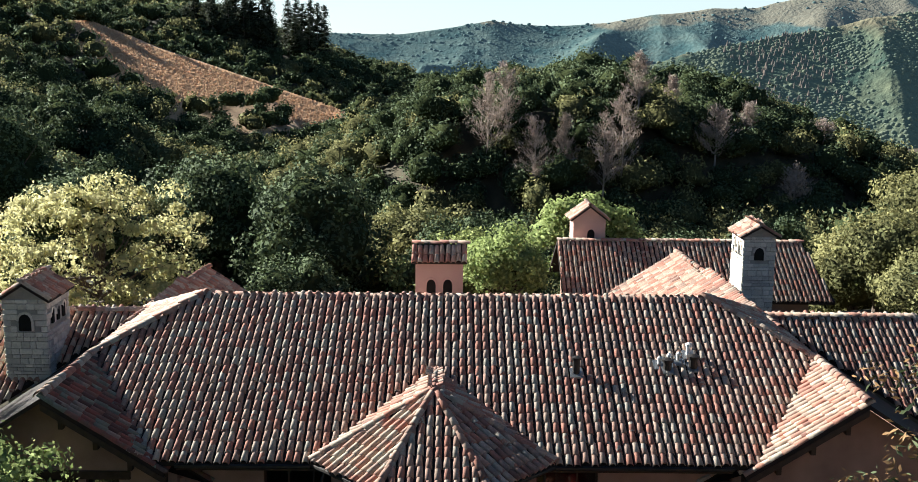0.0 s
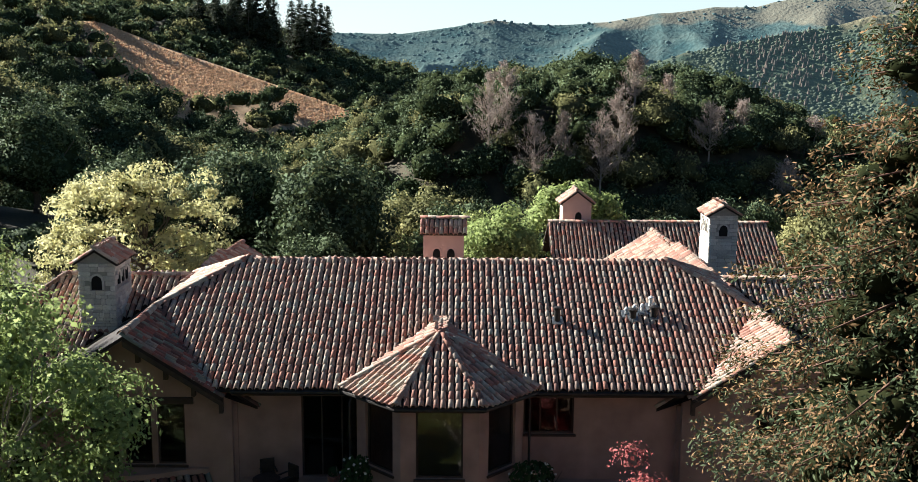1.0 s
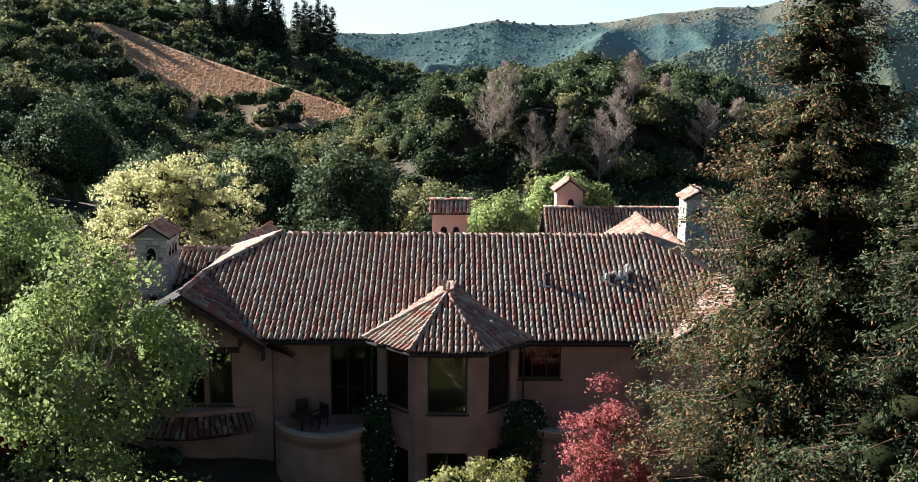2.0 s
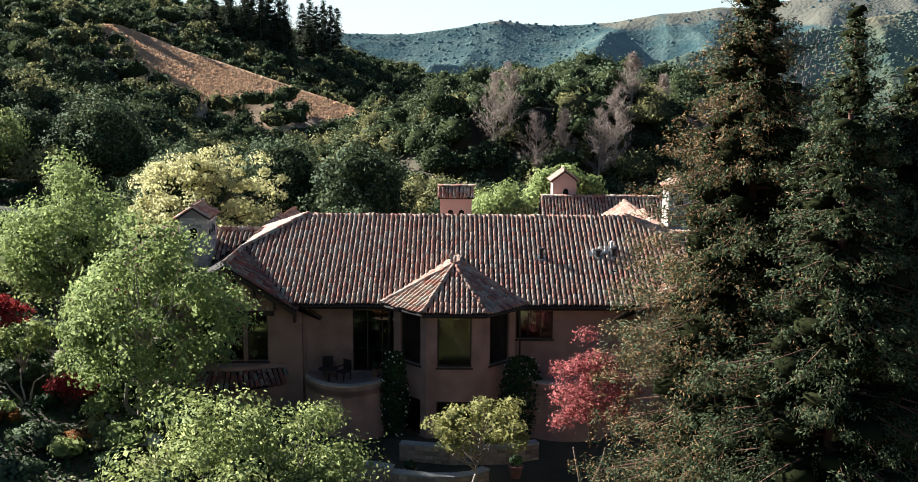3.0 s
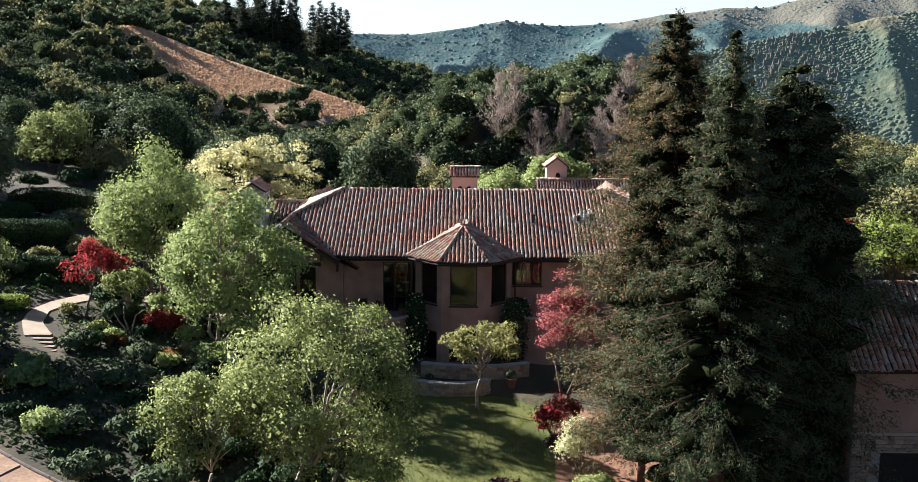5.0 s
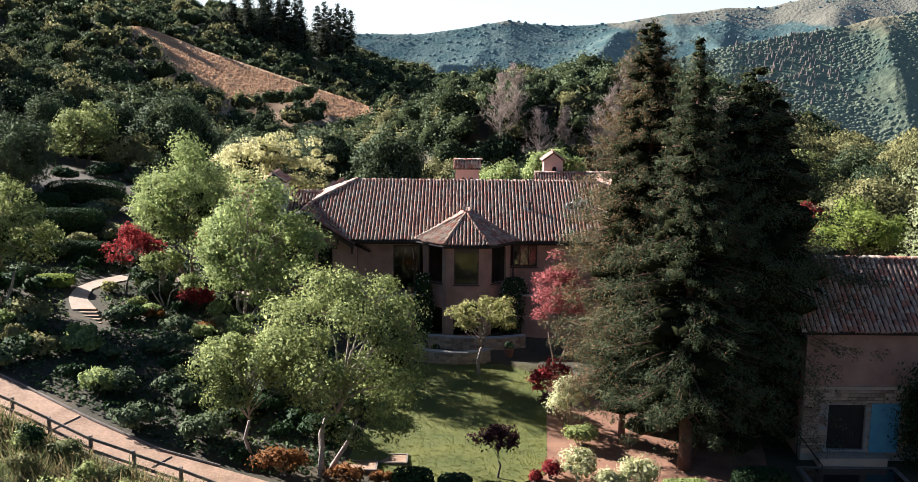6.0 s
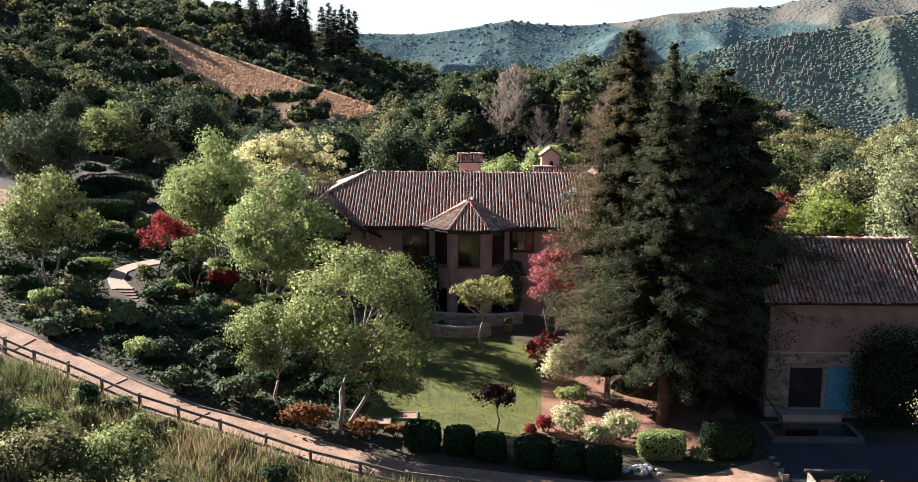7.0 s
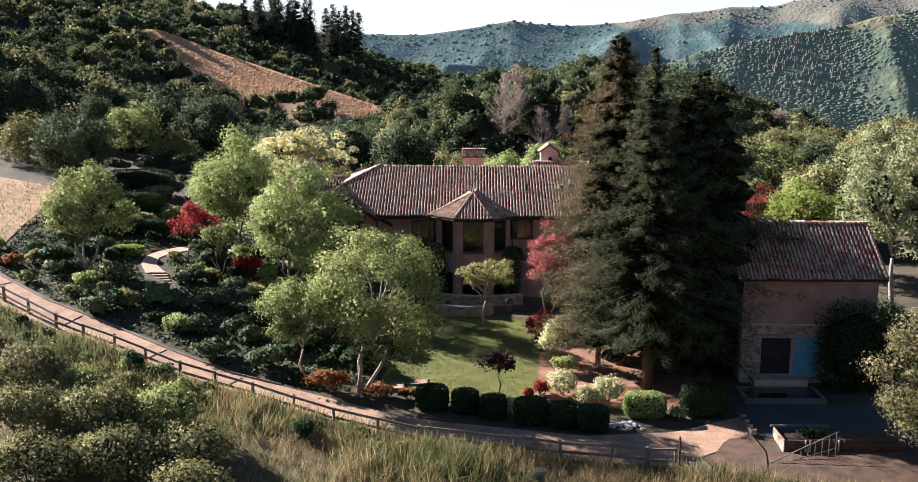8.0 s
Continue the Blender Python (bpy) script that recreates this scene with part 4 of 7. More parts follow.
# tiled apron under the left wing's windows, in tiles darkened for its shade
bx0, bx1, bn = -15.4, -9.3, 8
outer = [(bx0 + (bx1 - bx0) * k / bn, 28.3 - 1.5 * math.sin(math.pi * (0.06 + 0.88 * k / bn)) ** 0.8) for k in range(bn + 1)]
inner = [(x, min(28.5, y + 1.0)) for x, y in outer]
for k in range(bn):
    roof_plane([(*outer[k], 2.95), (*outer[k + 1], 2.95), (*inner[k + 1], 3.55), (*inner[k], 3.55)], (*outer[k], 2.95), (*outer[k + 1], 2.95), house, rng, thick=0.1, name="apron_slope", mat=SHADEMOSSTILE, label="low tiled apron roof")
for k in range(bn):
    (a, b), (c, d) = inner[k], inner[k + 1]
    part("bow_sill", Geo().add([(a, b - 0.1, 3.6), (c, d - 0.1, 3.6), (c, 28.54, 3.6), (a, 28.54, 3.6), (a, b - 0.1, 3.8), (c, d - 0.1, 3.8), (c, 28.54, 3.8), (a, 28.54, 3.8)], [(3, 2, 1, 0), (4, 5, 6, 7), (0, 1, 5, 4)]), STUCCO, house)
bow = Geo()
for k in range(bn):
    (a, b), (c, d) = inner[k], inner[k + 1]
    bow.add([(a, b - 0.02, -0.3), (c, d - 0.02, -0.3), (c, d - 0.02, 3.5), (a, b - 0.02, 3.5)], [(0, 1, 2, 3)])
part("bow_wall", bow, STUCCO, house)


# terraces with curved parapets
def terrace(x0, x1, bulge, label):
    t = thing("terrace", label, "terrace", ((x0 + x1) / 2, 27, 0.5), kind="structure")
    n = 14
    arc = [(x0 + (x1 - x0) * k / n, 27.4 - bulge * math.sin(math.pi * k / n) ** 0.7) for k in range(n + 1)]
    part("deck", Geo().prism([(x1, FY - 0.01)] + [(x0, FY - 0.01)] + arc, FLOOR - 0.3, FLOOR), STUCCO, t)
    g, c = Geo(), Geo()
    for (a, b), (d, e) in zip(arc, arc[1:]):
        g.add([(a, b, -0.2), (d, e, -0.2), (d, e, FLOOR + 0.2), (a, b, FLOOR + 0.2), (a, b + 0.25, -0.2), (d, e + 0.25, -0.2), (d, e + 0.25, FLOOR + 0.2), (a, b + 0.25, FLOOR + 0.2)],
              [(0, 1, 2, 3), (7, 6, 5, 4), (3, 2, 6, 7), (0, 3, 7, 4), (1, 5, 6, 2)])
        c.add([(a, b - 0.08, FLOOR + 0.21), (d, e - 0.08, FLOOR + 0.21), (d, e + 0.33, FLOOR + 0.21), (a, b + 0.33, FLOOR + 0.21), (a, b - 0.08, FLOOR + 0.29), (d, e - 0.08, FLOOR + 0.29), (d, e + 0.33, FLOOR + 0.29), (a, b + 0.33, FLOOR + 0.29)],
              [(3, 2, 1, 0), (4, 5, 6, 7), (0, 1, 5, 4), (2, 3, 7, 6)])
    part("parapet", g, STUCCO, t)
    part("coping", c, SAND, t, "pale stone coping")
    return t


terrace(-8.1, -3.75, 1.7, "raised terrace with a curved stucco parapet")
terrace(2.45, 7.6, 1.2, "raised terrace with a curved stucco parapet")


# ---- chimneys ----
def stone_shaft(parent, x0, x1, y0, y1, z0, z1, rng, flare=0.08, opening=None):
    """A shaft of coursed rubble; each stone a block proud of the mortar."""
    part("shaft", Geo().box((x0 + 0.05, y0 + 0.05, z0), (x1 - 0.05, y1 - 0.05, z1 - 0.02)), MORTAR, parent)
    bm = bmesh.new()
    bmesh.ops.create_cube(bm, size=1)
    bmesh.ops.bevel(bm, geom=list(bm.edges), offset=0.08, segments=1, affect="EDGES")
    me = bpy.data.meshes.new("stone")
    bm.to_mesh(me)
    bm.free()
    me.materials.append(STONE)
    shaft = parent.children[-1]
    z = z0
    while z < z1 - 0.06:
        h = min(rng.choice([0.13, 0.17, 0.22, 0.27]), z1 - z)
        for side in range(4):
            ln = (x1 - x0) if side % 2 == 0 else (y1 - y0)
            u = 0.0
            while u < ln - 0.04:
                w = min(rng.uniform(0.2, 0.55), ln - u)
                if ln - u - w < 0.15:
                    w = ln - u
                cu = u + w / 2
                skip = opening and any(sd == side and abs(cu - ln * f) < (w + ow) / 2 - 0.03 and za - h * 0.5 < z + h / 2 < zb + h * 0.5 for sd, f, ow, za, zb in opening)
                if not skip:
                    p = {0: (x0 + cu, y0 + 0.05, z), 1: (x1 - 0.05, y0 + cu, z), 2: (x1 - cu, y1 - 0.05, z), 3: (x0 + 0.05, y1 - cu, z)}[side]
                    m = Matrix.Translation((p[0], p[1], z + h / 2)) @ pose(0, 0, 0, 0, 0, 90 * side) @ Matrix.Diagonal((w - 0.018, 0.12 + rng.uniform(0, 0.05), h - 0.018, 1))
                    ob = new("stone", me)
                    ob.parent = shaft
                    ob.matrix_parent_inverse = parent_matrix(shaft).inverted()
                    ob.matrix_basis = m
                u += w
        z += h


def arch(w, h, n=6):
    """Outline of an arched opening about x = 0, from z = 0."""
    return [(-w / 2, 0), (w / 2, 0)] + [(w / 2 * math.cos(math.pi * k / n), h - w / 2 + w / 2 * math.sin(math.pi * k / n)) for k in range(n + 1)]


# solid near-black plates stand for the unlit hollow of each arch
FLUEDARK = material("dark_opening", (0.006, 0.005, 0.004), (0.01, 0.009, 0.008), rough=1.0)


def openings(parent, spots):
    """Arched flue openings: (centre, facing degrees about z, width, height)."""
    for c, turn, w, h in spots:
        m = Matrix.Translation(c) @ pose(0, 0, 0, 0, 0, turn)
        o = arch(w, h)
        g = Geo()
        n = len(o)
        g.add([m @ Vector((a, 0.0, b)) for a, b in o] + [m @ Vector((a, 0.12, b)) for a, b in o], [tuple(reversed(range(n))), tuple(range(n, 2 * n))] + [(i, (i + 1) % n, n + (i + 1) % n, n + i) for i in range(n)])
        ob = part("flue_opening", g, FLUEDARK, parent, "dark arched opening")
        o2 = arch(w + 0.16, h + 0.08)
        r = Geo()
        r.add([m @ Vector((a, -0.02, b)) for a, b in o2] + [m @ Vector((a * w / (w + 0.16), -0.02, b * h / (h + 0.08))) for a, b in o2]
              + [m @ Vector((a, 0.08, b)) for a, b in o2] + [m @ Vector((a * w / (w + 0.16), 0.08, b * h / (h + 0.08))) for a, b in o2],
              [f for i in range(1, n - 1) for f in ((i, i + 1, n + i + 1, n + i), (n + i, n + i + 1, 3 * n + i + 1, 3 * n + i), (i + 1, i, 2 * n + i, 2 * n + i + 1))])
        part("surround", r, parent.get("trim_mat") and STONE or PINK, ob)


def gable_cap(parent, x0, x1, y0, y1, z, rise, along, rng, over=0.16):
    """A small tiled gable roof; along: 'x' or 'y', its ridge's way."""
    if along == "y":
        cx = (x0 + x1) / 2
        for s in (-1, 1):
            e = cx + s * ((x1 - x0) / 2 + over)
            k = rise / ((x1 - x0) / 2)
            pts = [(cx, y0 - over, z + rise), (cx, y1 + over, z + rise), (e, y1 + over, z - over * k), (e, y0 - over, z - over * k)]
            roof_plane([tuple(Vector(p) + Vector((0, 0, 0.1))) for p in pts], tuple(Vector(pts[3]) + Vector((0, 0, 0.1))), tuple(Vector(pts[2]) + Vector((0, 0, 0.1))), parent, rng, thick=0.09, name="cap_slope", pitch=0.22)
        part("gable", Geo().add([(x0, y0 + 0.001, z), (x1, y0 + 0.001, z), (cx, y0 + 0.001, z + rise), (x0, y1, z), (x1, y1, z), (cx, y1, z + rise)], [(0, 1, 2), (5, 4, 3), (0, 2, 5, 3), (2, 1, 4, 5)]), MORTAR if parent.get("trim_mat") else PINK, parent)
        cap_row((cx, y0 - over, z + rise + 0.1), (cx, y1 + over, z + rise + 0.1), parent, rng, scale=0.8)
    else:
        cy = (y0 + y1) / 2
        for s in (-1, 1):
            e = cy + s * ((y1 - y0) / 2 + over)
            k = rise / ((y1 - y0) / 2)
            pts = [(x0 - over, cy, z + rise), (x1 + over, cy, z + rise), (x1 + over, e, z - over * k), (x0 - over, e, z - over * k)]
            roof_plane([tuple(Vector(p) + Vector((0, 0, 0.1))) for p in pts], tuple(Vector(pts[3]) + Vector((0, 0, 0.1))), tuple(Vector(pts[2]) + Vector((0, 0, 0.1))), parent, rng, thick=0.09, name="cap_slope", pitch=0.22)
        part("gable", Geo().add([(x0, y0, z), (x0, y1, z), (x0, cy, z + rise), (x1, y0, z), (x1, y1, z), (x1, cy, z + rise)], [(2, 1, 0), (3, 4, 5), (0, 3, 5, 2), (1, 2, 5, 4)]), STONE if parent.get("trim_mat") else PINK, parent)
        cap_row((x0 - over, cy, z + rise + 0.1), (x1 + over, cy, z + rise + 0.1), parent, rng, scale=0.8)


def stone_chimney(x0, x1, y0, y1, z0, z1, rise):
    c = thing("chimney", "pale rubble stone chimney with arched openings and tiled cap", "chimney", ((x0 + x1) / 2, (y0 + y1) / 2, z0), group="stone chimneys")
    c["trim_mat"] = "stone"
    w, d = x1 - x0, y1 - y0
    za = z1 - 1.15
    op = [(0, 0.5, 0.5, za, za + 0.65)] + [(sd, f, 0.24, za + 0.15, za + 0.75) for sd in (1, 3) for f in (0.28, 0.52, 0.76)]
    stone_shaft(c, x0, x1, y0, y1, z0, z1, rng, opening=op)
    spots = [(((x0 + x1) / 2, y0 - 0.01, za), 0, 0.46, 0.62)]
    spots += [((x1 + 0.01, y0 + d * f, za + 0.15), 90, 0.2, 0.55) for f in (0.28, 0.52, 0.76)]
    spots += [((x0 - 0.01, y0 + d * f, za + 0.15), -90, 0.2, 0.55) for f in (0.28, 0.52, 0.76)]
    openings(c, spots)
    gable_cap(c, x0, x1, y0, y1, z1, rise, "y", rng)
    return c


stone_chimney(-16.18, -14.62, 35.0, 37.2, 6.3, 10.25, 0.5)
stone_chimney(14.0, 15.55, 48.0, 50.1, 6.4, 10.5, 0.45)


def pink_chimney(x0, x1, y0, y1, z0, z1, rise, along, doors):
    c = thing("chimney", "pink stucco chimney with arched openings and tiled cap", "chimney", ((x0 + x1) / 2, (y0 + y1) / 2, z0), group="stucco chimneys")
    part("shaft", Geo().box((x0, y0, z0), (x1, y1, z1)), PINK, c)
    openings(c, [((x0 + (x1 - x0) * f, y0 - 0.012, z), 0, w, h) for f, z, w, h in doors])
    gable_cap(c, x0, x1, y0, y1, z1, rise, along, rng)
    return c


pink_chimney(-1.57, 0.31, 39.0, 40.2, 8.6, 11.0, 0.45, "x", [(0.33, 9.65, 0.36, 0.6), (0.68, 9.65, 0.36, 0.6)])
pink_chimney(6.9, 8.75, 57.6, 59.4, 8.0, 9.75, 0.7, "y", [(0.55, 8.6, 0.42, 0.6)])


# roof vents
def vent(x, y, h, r, mat, hood, label):
    z = RZ - (RZ - EZ) / (RY - EY) * (RY - y)
    t = thing("roof_vent", label, "vent", (x, y, z))
    part("flashing", Geo().slab([(x - 0.2, y - 0.24, z + 0.02), (x + 0.2, y - 0.24, z + 0.02), (x + 0.2, y + 0.18, z + 0.21), (x - 0.2, y + 0.18, z + 0.21)], 0.05), METAL, t)
    part("pipe", Geo().tube([(x, y, z - 0.15), (x, y, z + h)], [r, r], 12), mat, t, smooth=False)
    part("hood", Geo().tube([(x, y, z + h + 0.003), (x, y, z + h + 0.08), (x, y, z + h + hood)], [r * 1.35, r * 1.4, r * 0.35], 12), mat, t)


vent(3.95, 31.55, 0.55, 0.12, DARKMETAL, 0.12, "dark metal flue on a lead flashing")
for vx, vy, vh, vr, vm in ((6.75, 31.95, 0.25, 0.06, WHITE), (6.98, 31.75, 0.35, 0.14, DARKMETAL), (7.1, 32.1, 0.25, 0.06, WHITE), (7.42, 32.15, 0.25, 0.06, WHITE), (7.85, 31.85, 0.4, 0.15, DARKMETAL), (7.8, 32.4, 0.4, 0.08, WHITE)):
    vent(vx, vy, vh, vr, vm, 0.14, "small roof vent with a conical hood")

# ---- outbuilding ----
shed = thing("outbuilding", "stucco outbuilding on a stone base under a tiled gable roof", "outbuilding", (21, 9, -0.4))
GE, GR, GEZ, GRZ = 6.2, 10.4, 6.6, 9.45
roof_plane([(15.9, GE, GEZ), (25.3, GE, GEZ), (25.3, GR, GRZ), (15.9, GR, GRZ)], (15.9, GE, GEZ), (25.3, GE, GEZ), shed, rng)
roof_plane([(15.9, 2 * GR - GE, GEZ), (25.3, 2 * GR - GE, GEZ), (25.3, GR, GRZ), (15.9, GR, GRZ)], (15.9, 2 * GR - GE, GEZ), (25.3, 2 * GR - GE, GEZ), shed, rng)
cap_row((15.9, GR, GRZ), (25.3, GR, GRZ), shed, rng)
cap_row((25.2, GE, GEZ), (25.2, GR, GRZ), shed, rng, scale=0.8)
part("upper_wall", wall_panel((16.5, 7.0), (1, 0), 8.5, 3.55, 6.5, 0.3), STUCCO, shed)
stone_wall = part("base_wall", wall_panel((16.5, 6.95), (1, 0), 8.5, -0.7, 3.5, 0.4, [(1.3, 3.2, 0.2, 2.6)]), MORTAR, shed, "rubble stone base")
part("band", Geo().box((16.4, 6.86, 3.44), (25.1, 7.0, 3.58)), SAND, shed)
for x in (16.5, 24.7):
    part("side_wall", Geo().box((x, 7.36, -0.6), (x + 0.3, 13.8, 6.5)), STUCCO, shed)
part("rear_wall", Geo().box((16.81, 13.5, -0.6), (24.69, 13.8, 6.5)), STUCCO, shed)
part("gable", Geo().add([(25.0, 7.0, 6.5), (25.0, 13.8, 6.5), (25.0, 10.4, 9.2), (24.7, 7.0, 6.5), (24.7, 13.8, 6.5), (24.7, 10.4, 9.2)], [(0, 1, 2), (5, 4, 3)]), STUCCO, shed)
part("door", Geo().box((17.85, 7.12, 0.2), (19.68, 7.18, 2.58)), material("dark_door", (0.012, 0.01, 0.009), (0.025, 0.02, 0.018), rough=0.7), shed, "dark timber double door")
part("blue_panel", Geo().box((19.95, 6.86, 0.1), (21.4, 6.92, 2.7)), BLUE, shed, "blue painted panel")
part("step", Geo().box((17.2, 6.0, -0.5), (20.6, 6.9, 0.1)), SAND, shed)
sr = np.random.default_rng(8)
bm = bmesh.new()
bmesh.ops.create_cube(bm, size=1)
bmesh.ops.bevel(bm, geom=list(bm.edges), offset=0.08, segments=1, affect="EDGES")
STONE_ME = bpy.data.meshes.new("stone")
bm.to_mesh(STONE_ME)
bm.free()
STONE_ME.materials.append(RUBBLE)


def stones_on(parent, x0, x1, y, z0, z1, hole=None, limit=300):
    z = z0
    while z < z1 - 0.05:
        h = min(sr.choice([0.16, 0.22, 0.28]), z1 - z)
        u = x0
        while u < x1 - 0.03:
            w = min(sr.uniform(0.25, 0.6), x1 - u)
            c = u + w / 2
            if not (hole and hole[0] - w / 2 < c < hole[1] + w / 2 and hole[2] - h / 2 < z + h / 2 < hole[3] + h / 2):
                ob = new("stone", STONE_ME)
                ob.parent = parent
                ob.matrix_parent_inverse = parent_matrix(parent).inverted()
                ob.matrix_basis = Matrix.Translation((c, y, z + h / 2)) @ Matrix.Diagonal((w - 0.02, 0.1 + sr.uniform(0, 0.04), h - 0.02, 1))
            u += w
        z += h


stones_on(stone_wall, 16.5, 21.9, 6.95, 0.0, 3.4, (17.8, 19.7, -1, 2.6))

# ---- plants ----
def soft(me, normals):
    """Leaves shaded with the rounding of their clump."""
    me.normals_split_custom_set(np.repeat(normals, 4, 0).tolist())


def limb_set(base, cs, rs, rng, girth, stems=1):
    """Trunk and limbs that reach into the lobes."""
    g = Geo()
    base = Vector(base)
    top = Vector(np.mean(cs, 0))
    fork = base.lerp(top, 0.45)
    for k in range(stems):
        a = 2 * math.pi * k / stems
        foot = base + Vector((math.cos(a), math.sin(a), 0)) * (girth * 1.2 if stems > 1 else 0)
        f = fork + Vector((math.cos(a), math.sin(a), 0)) * (0.35 * stems if stems > 1 else 0)
        gg = girth / stems ** 0.5
        g.tube([foot - Vector((0, 0, 0.3)), foot.lerp(f, 0.15), foot.lerp(f, 0.6) + Vector(rng.normal(0, 0.12, 3)), f], [gg * 1.35, gg, gg * 0.8, gg * 0.6], 8)
    order = rng.permutation(len(cs))[:26]
    for i in order:
        c = Vector(cs[i])
        s = fork.lerp(top, rng.uniform(0, 0.7))
        mid = s.lerp(c, 0.5) + Vector(rng.normal(0, 0.25, 3)) + Vector((0, 0, 0.3))
        r = girth * rng.uniform(0.22, 0.42)
        g.tube([s, mid, c], [r, r * 0.6, r * 0.15], 5)
        for _ in range(2):
            e = c + Vector(unit(rng, 1)[0]) * rs[i] * 0.9
            g.tube([mid.lerp(c, rng.uniform(0.2, 0.9)), e], [r * 0.3, r * 0.06], 4)
    return g


def broadleaf(name, label, base, centre, radii, mat, bark, seed, lobes=40, lobe=1.0, per=130, leaf=0.11, girth=0.2, stems=1, core=0.55, low=-0.55, group="", category="tree"):
    """A tree: trunk with limbs, and a crown of leaves in lobes."""
    rng = np.random.default_rng(seed)
    t = thing(name, label, category, (base[0], base[1], float(gz(base[0], base[1]))), group=group)
    foot = (base[0], base[1], float(gz(base[0], base[1])))
    cs, rs = clumps(centre, radii, lobes, lobe, rng, low)
    part("trunk", limb_set(foot, cs, rs, rng, girth, stems), bark, t, smooth=True)
    p, n = crown_points(cs, rs, per, rng)
    L = leaves(p, n, leaf, rng)
    q, m = crown_points(cs, rs * 0.72, per // 4, rng)
    L = np.concatenate([L, leaves(q, m, leaf * 1.5, rng, 0.8)])
    me = quads("crown", L, mat)
    pc = np.concatenate([p, q])
    own = np.concatenate([p - np.repeat(cs, per, 0), q - np.repeat(cs, per // 4, 0)])
    own /= np.maximum(np.linalg.norm(own, axis=1, keepdims=True), 1e-6)
    nn = 0.9 * own + 0.5 * (pc - np.asarray(centre)) / np.asarray(radii) + 0.48 * rng.normal(size=own.shape) + (0, 0, 0.15)
    soft(me, nn / np.linalg.norm(nn, axis=1, keepdims=True))
    part("crown", me, mat, t)
    # dark lumps within block light; the crown's inner shade is in their colour
    deep = np.linalg.norm((cs - np.asarray(centre)) / np.asarray(radii), axis=1) < 0.46
    inner, ir = cs[deep], rs[deep]
    iv = inner[:, None] + ICO_V[None] * (ir * 0.5)[:, None, None] * (1 + 0.2 * rng.normal(size=(len(ir), 12, 1)))
    ic = ICO_F[None] + 12 * np.arange(len(ir))[:, None, None]
    part("inner_crown", Geo().add(iv.reshape(-1, 3).tolist(), ic.reshape(-1, 3).tolist()), CROWNSHADE, t, smooth=True)
    return t


def shrub(name, label, x, y, rx, ry, h, mat, seed, leaf=0.07, dens=1.0, group="", lift=0.0, category="shrub", low=False):
    """A bush: lobes of leaves from the ground up, with short stems."""
    rng = np.random.default_rng(seed)
    z = float(gz(x, y)) + lift
    t = thing(name, label, category, (x, y, z), group=group)
    k = max(6, int(10 * rx * ry + 4))
    lobe = 0.42 * min(rx, ry, max(h * 0.6, 0.3)) + 0.12
    cs, rs = clumps((x, y, z + h * 0.5), (rx, ry, h * 0.52), k, lobe, rng, -0.6)
    g = Geo()
    for c in cs[:7]:
        g.tube([(x + rng.normal() * 0.1, y + rng.normal() * 0.1, z - 0.15), (x * 0.5 + c[0] * 0.5, y * 0.5 + c[1] * 0.5, z + (c[2] - z) * 0.6), tuple(c)], [0.03, 0.02, 0.008], 4)
    part("woody_base", g, BARK, t)
    most = 66 if leaf < 0.09 else 40
    per = int(dens * 90 * (lobe / 0.4) ** 2 * (0.08 / leaf) ** 1.3)
    p, n = crown_points(cs, rs, max(40, min(per, most)), rng)
    q, m = crown_points(cs, rs * 0.7, max(20, min(per, most) // 3), rng)
    p[:, 2] = np.maximum(p[:, 2], z + 0.03)
    L = np.concatenate([leaves(p, n, leaf, rng), leaves(q, m, leaf * 1.8, rng, 0.8)])
    me = quads("foliage", L, mat)
    pc = np.concatenate([p, q])
    nn = (pc - (x, y, z + h * 0.3)) / (rx, ry, h * 0.6) + 0.4 * rng.normal(size=pc.shape) + 0.6 * np.concatenate([n, m]) + (0, 0, 0.1)
    soft(me, nn / np.linalg.norm(nn, axis=1, keepdims=True))
    part("foliage", me, mat, t)
    return t


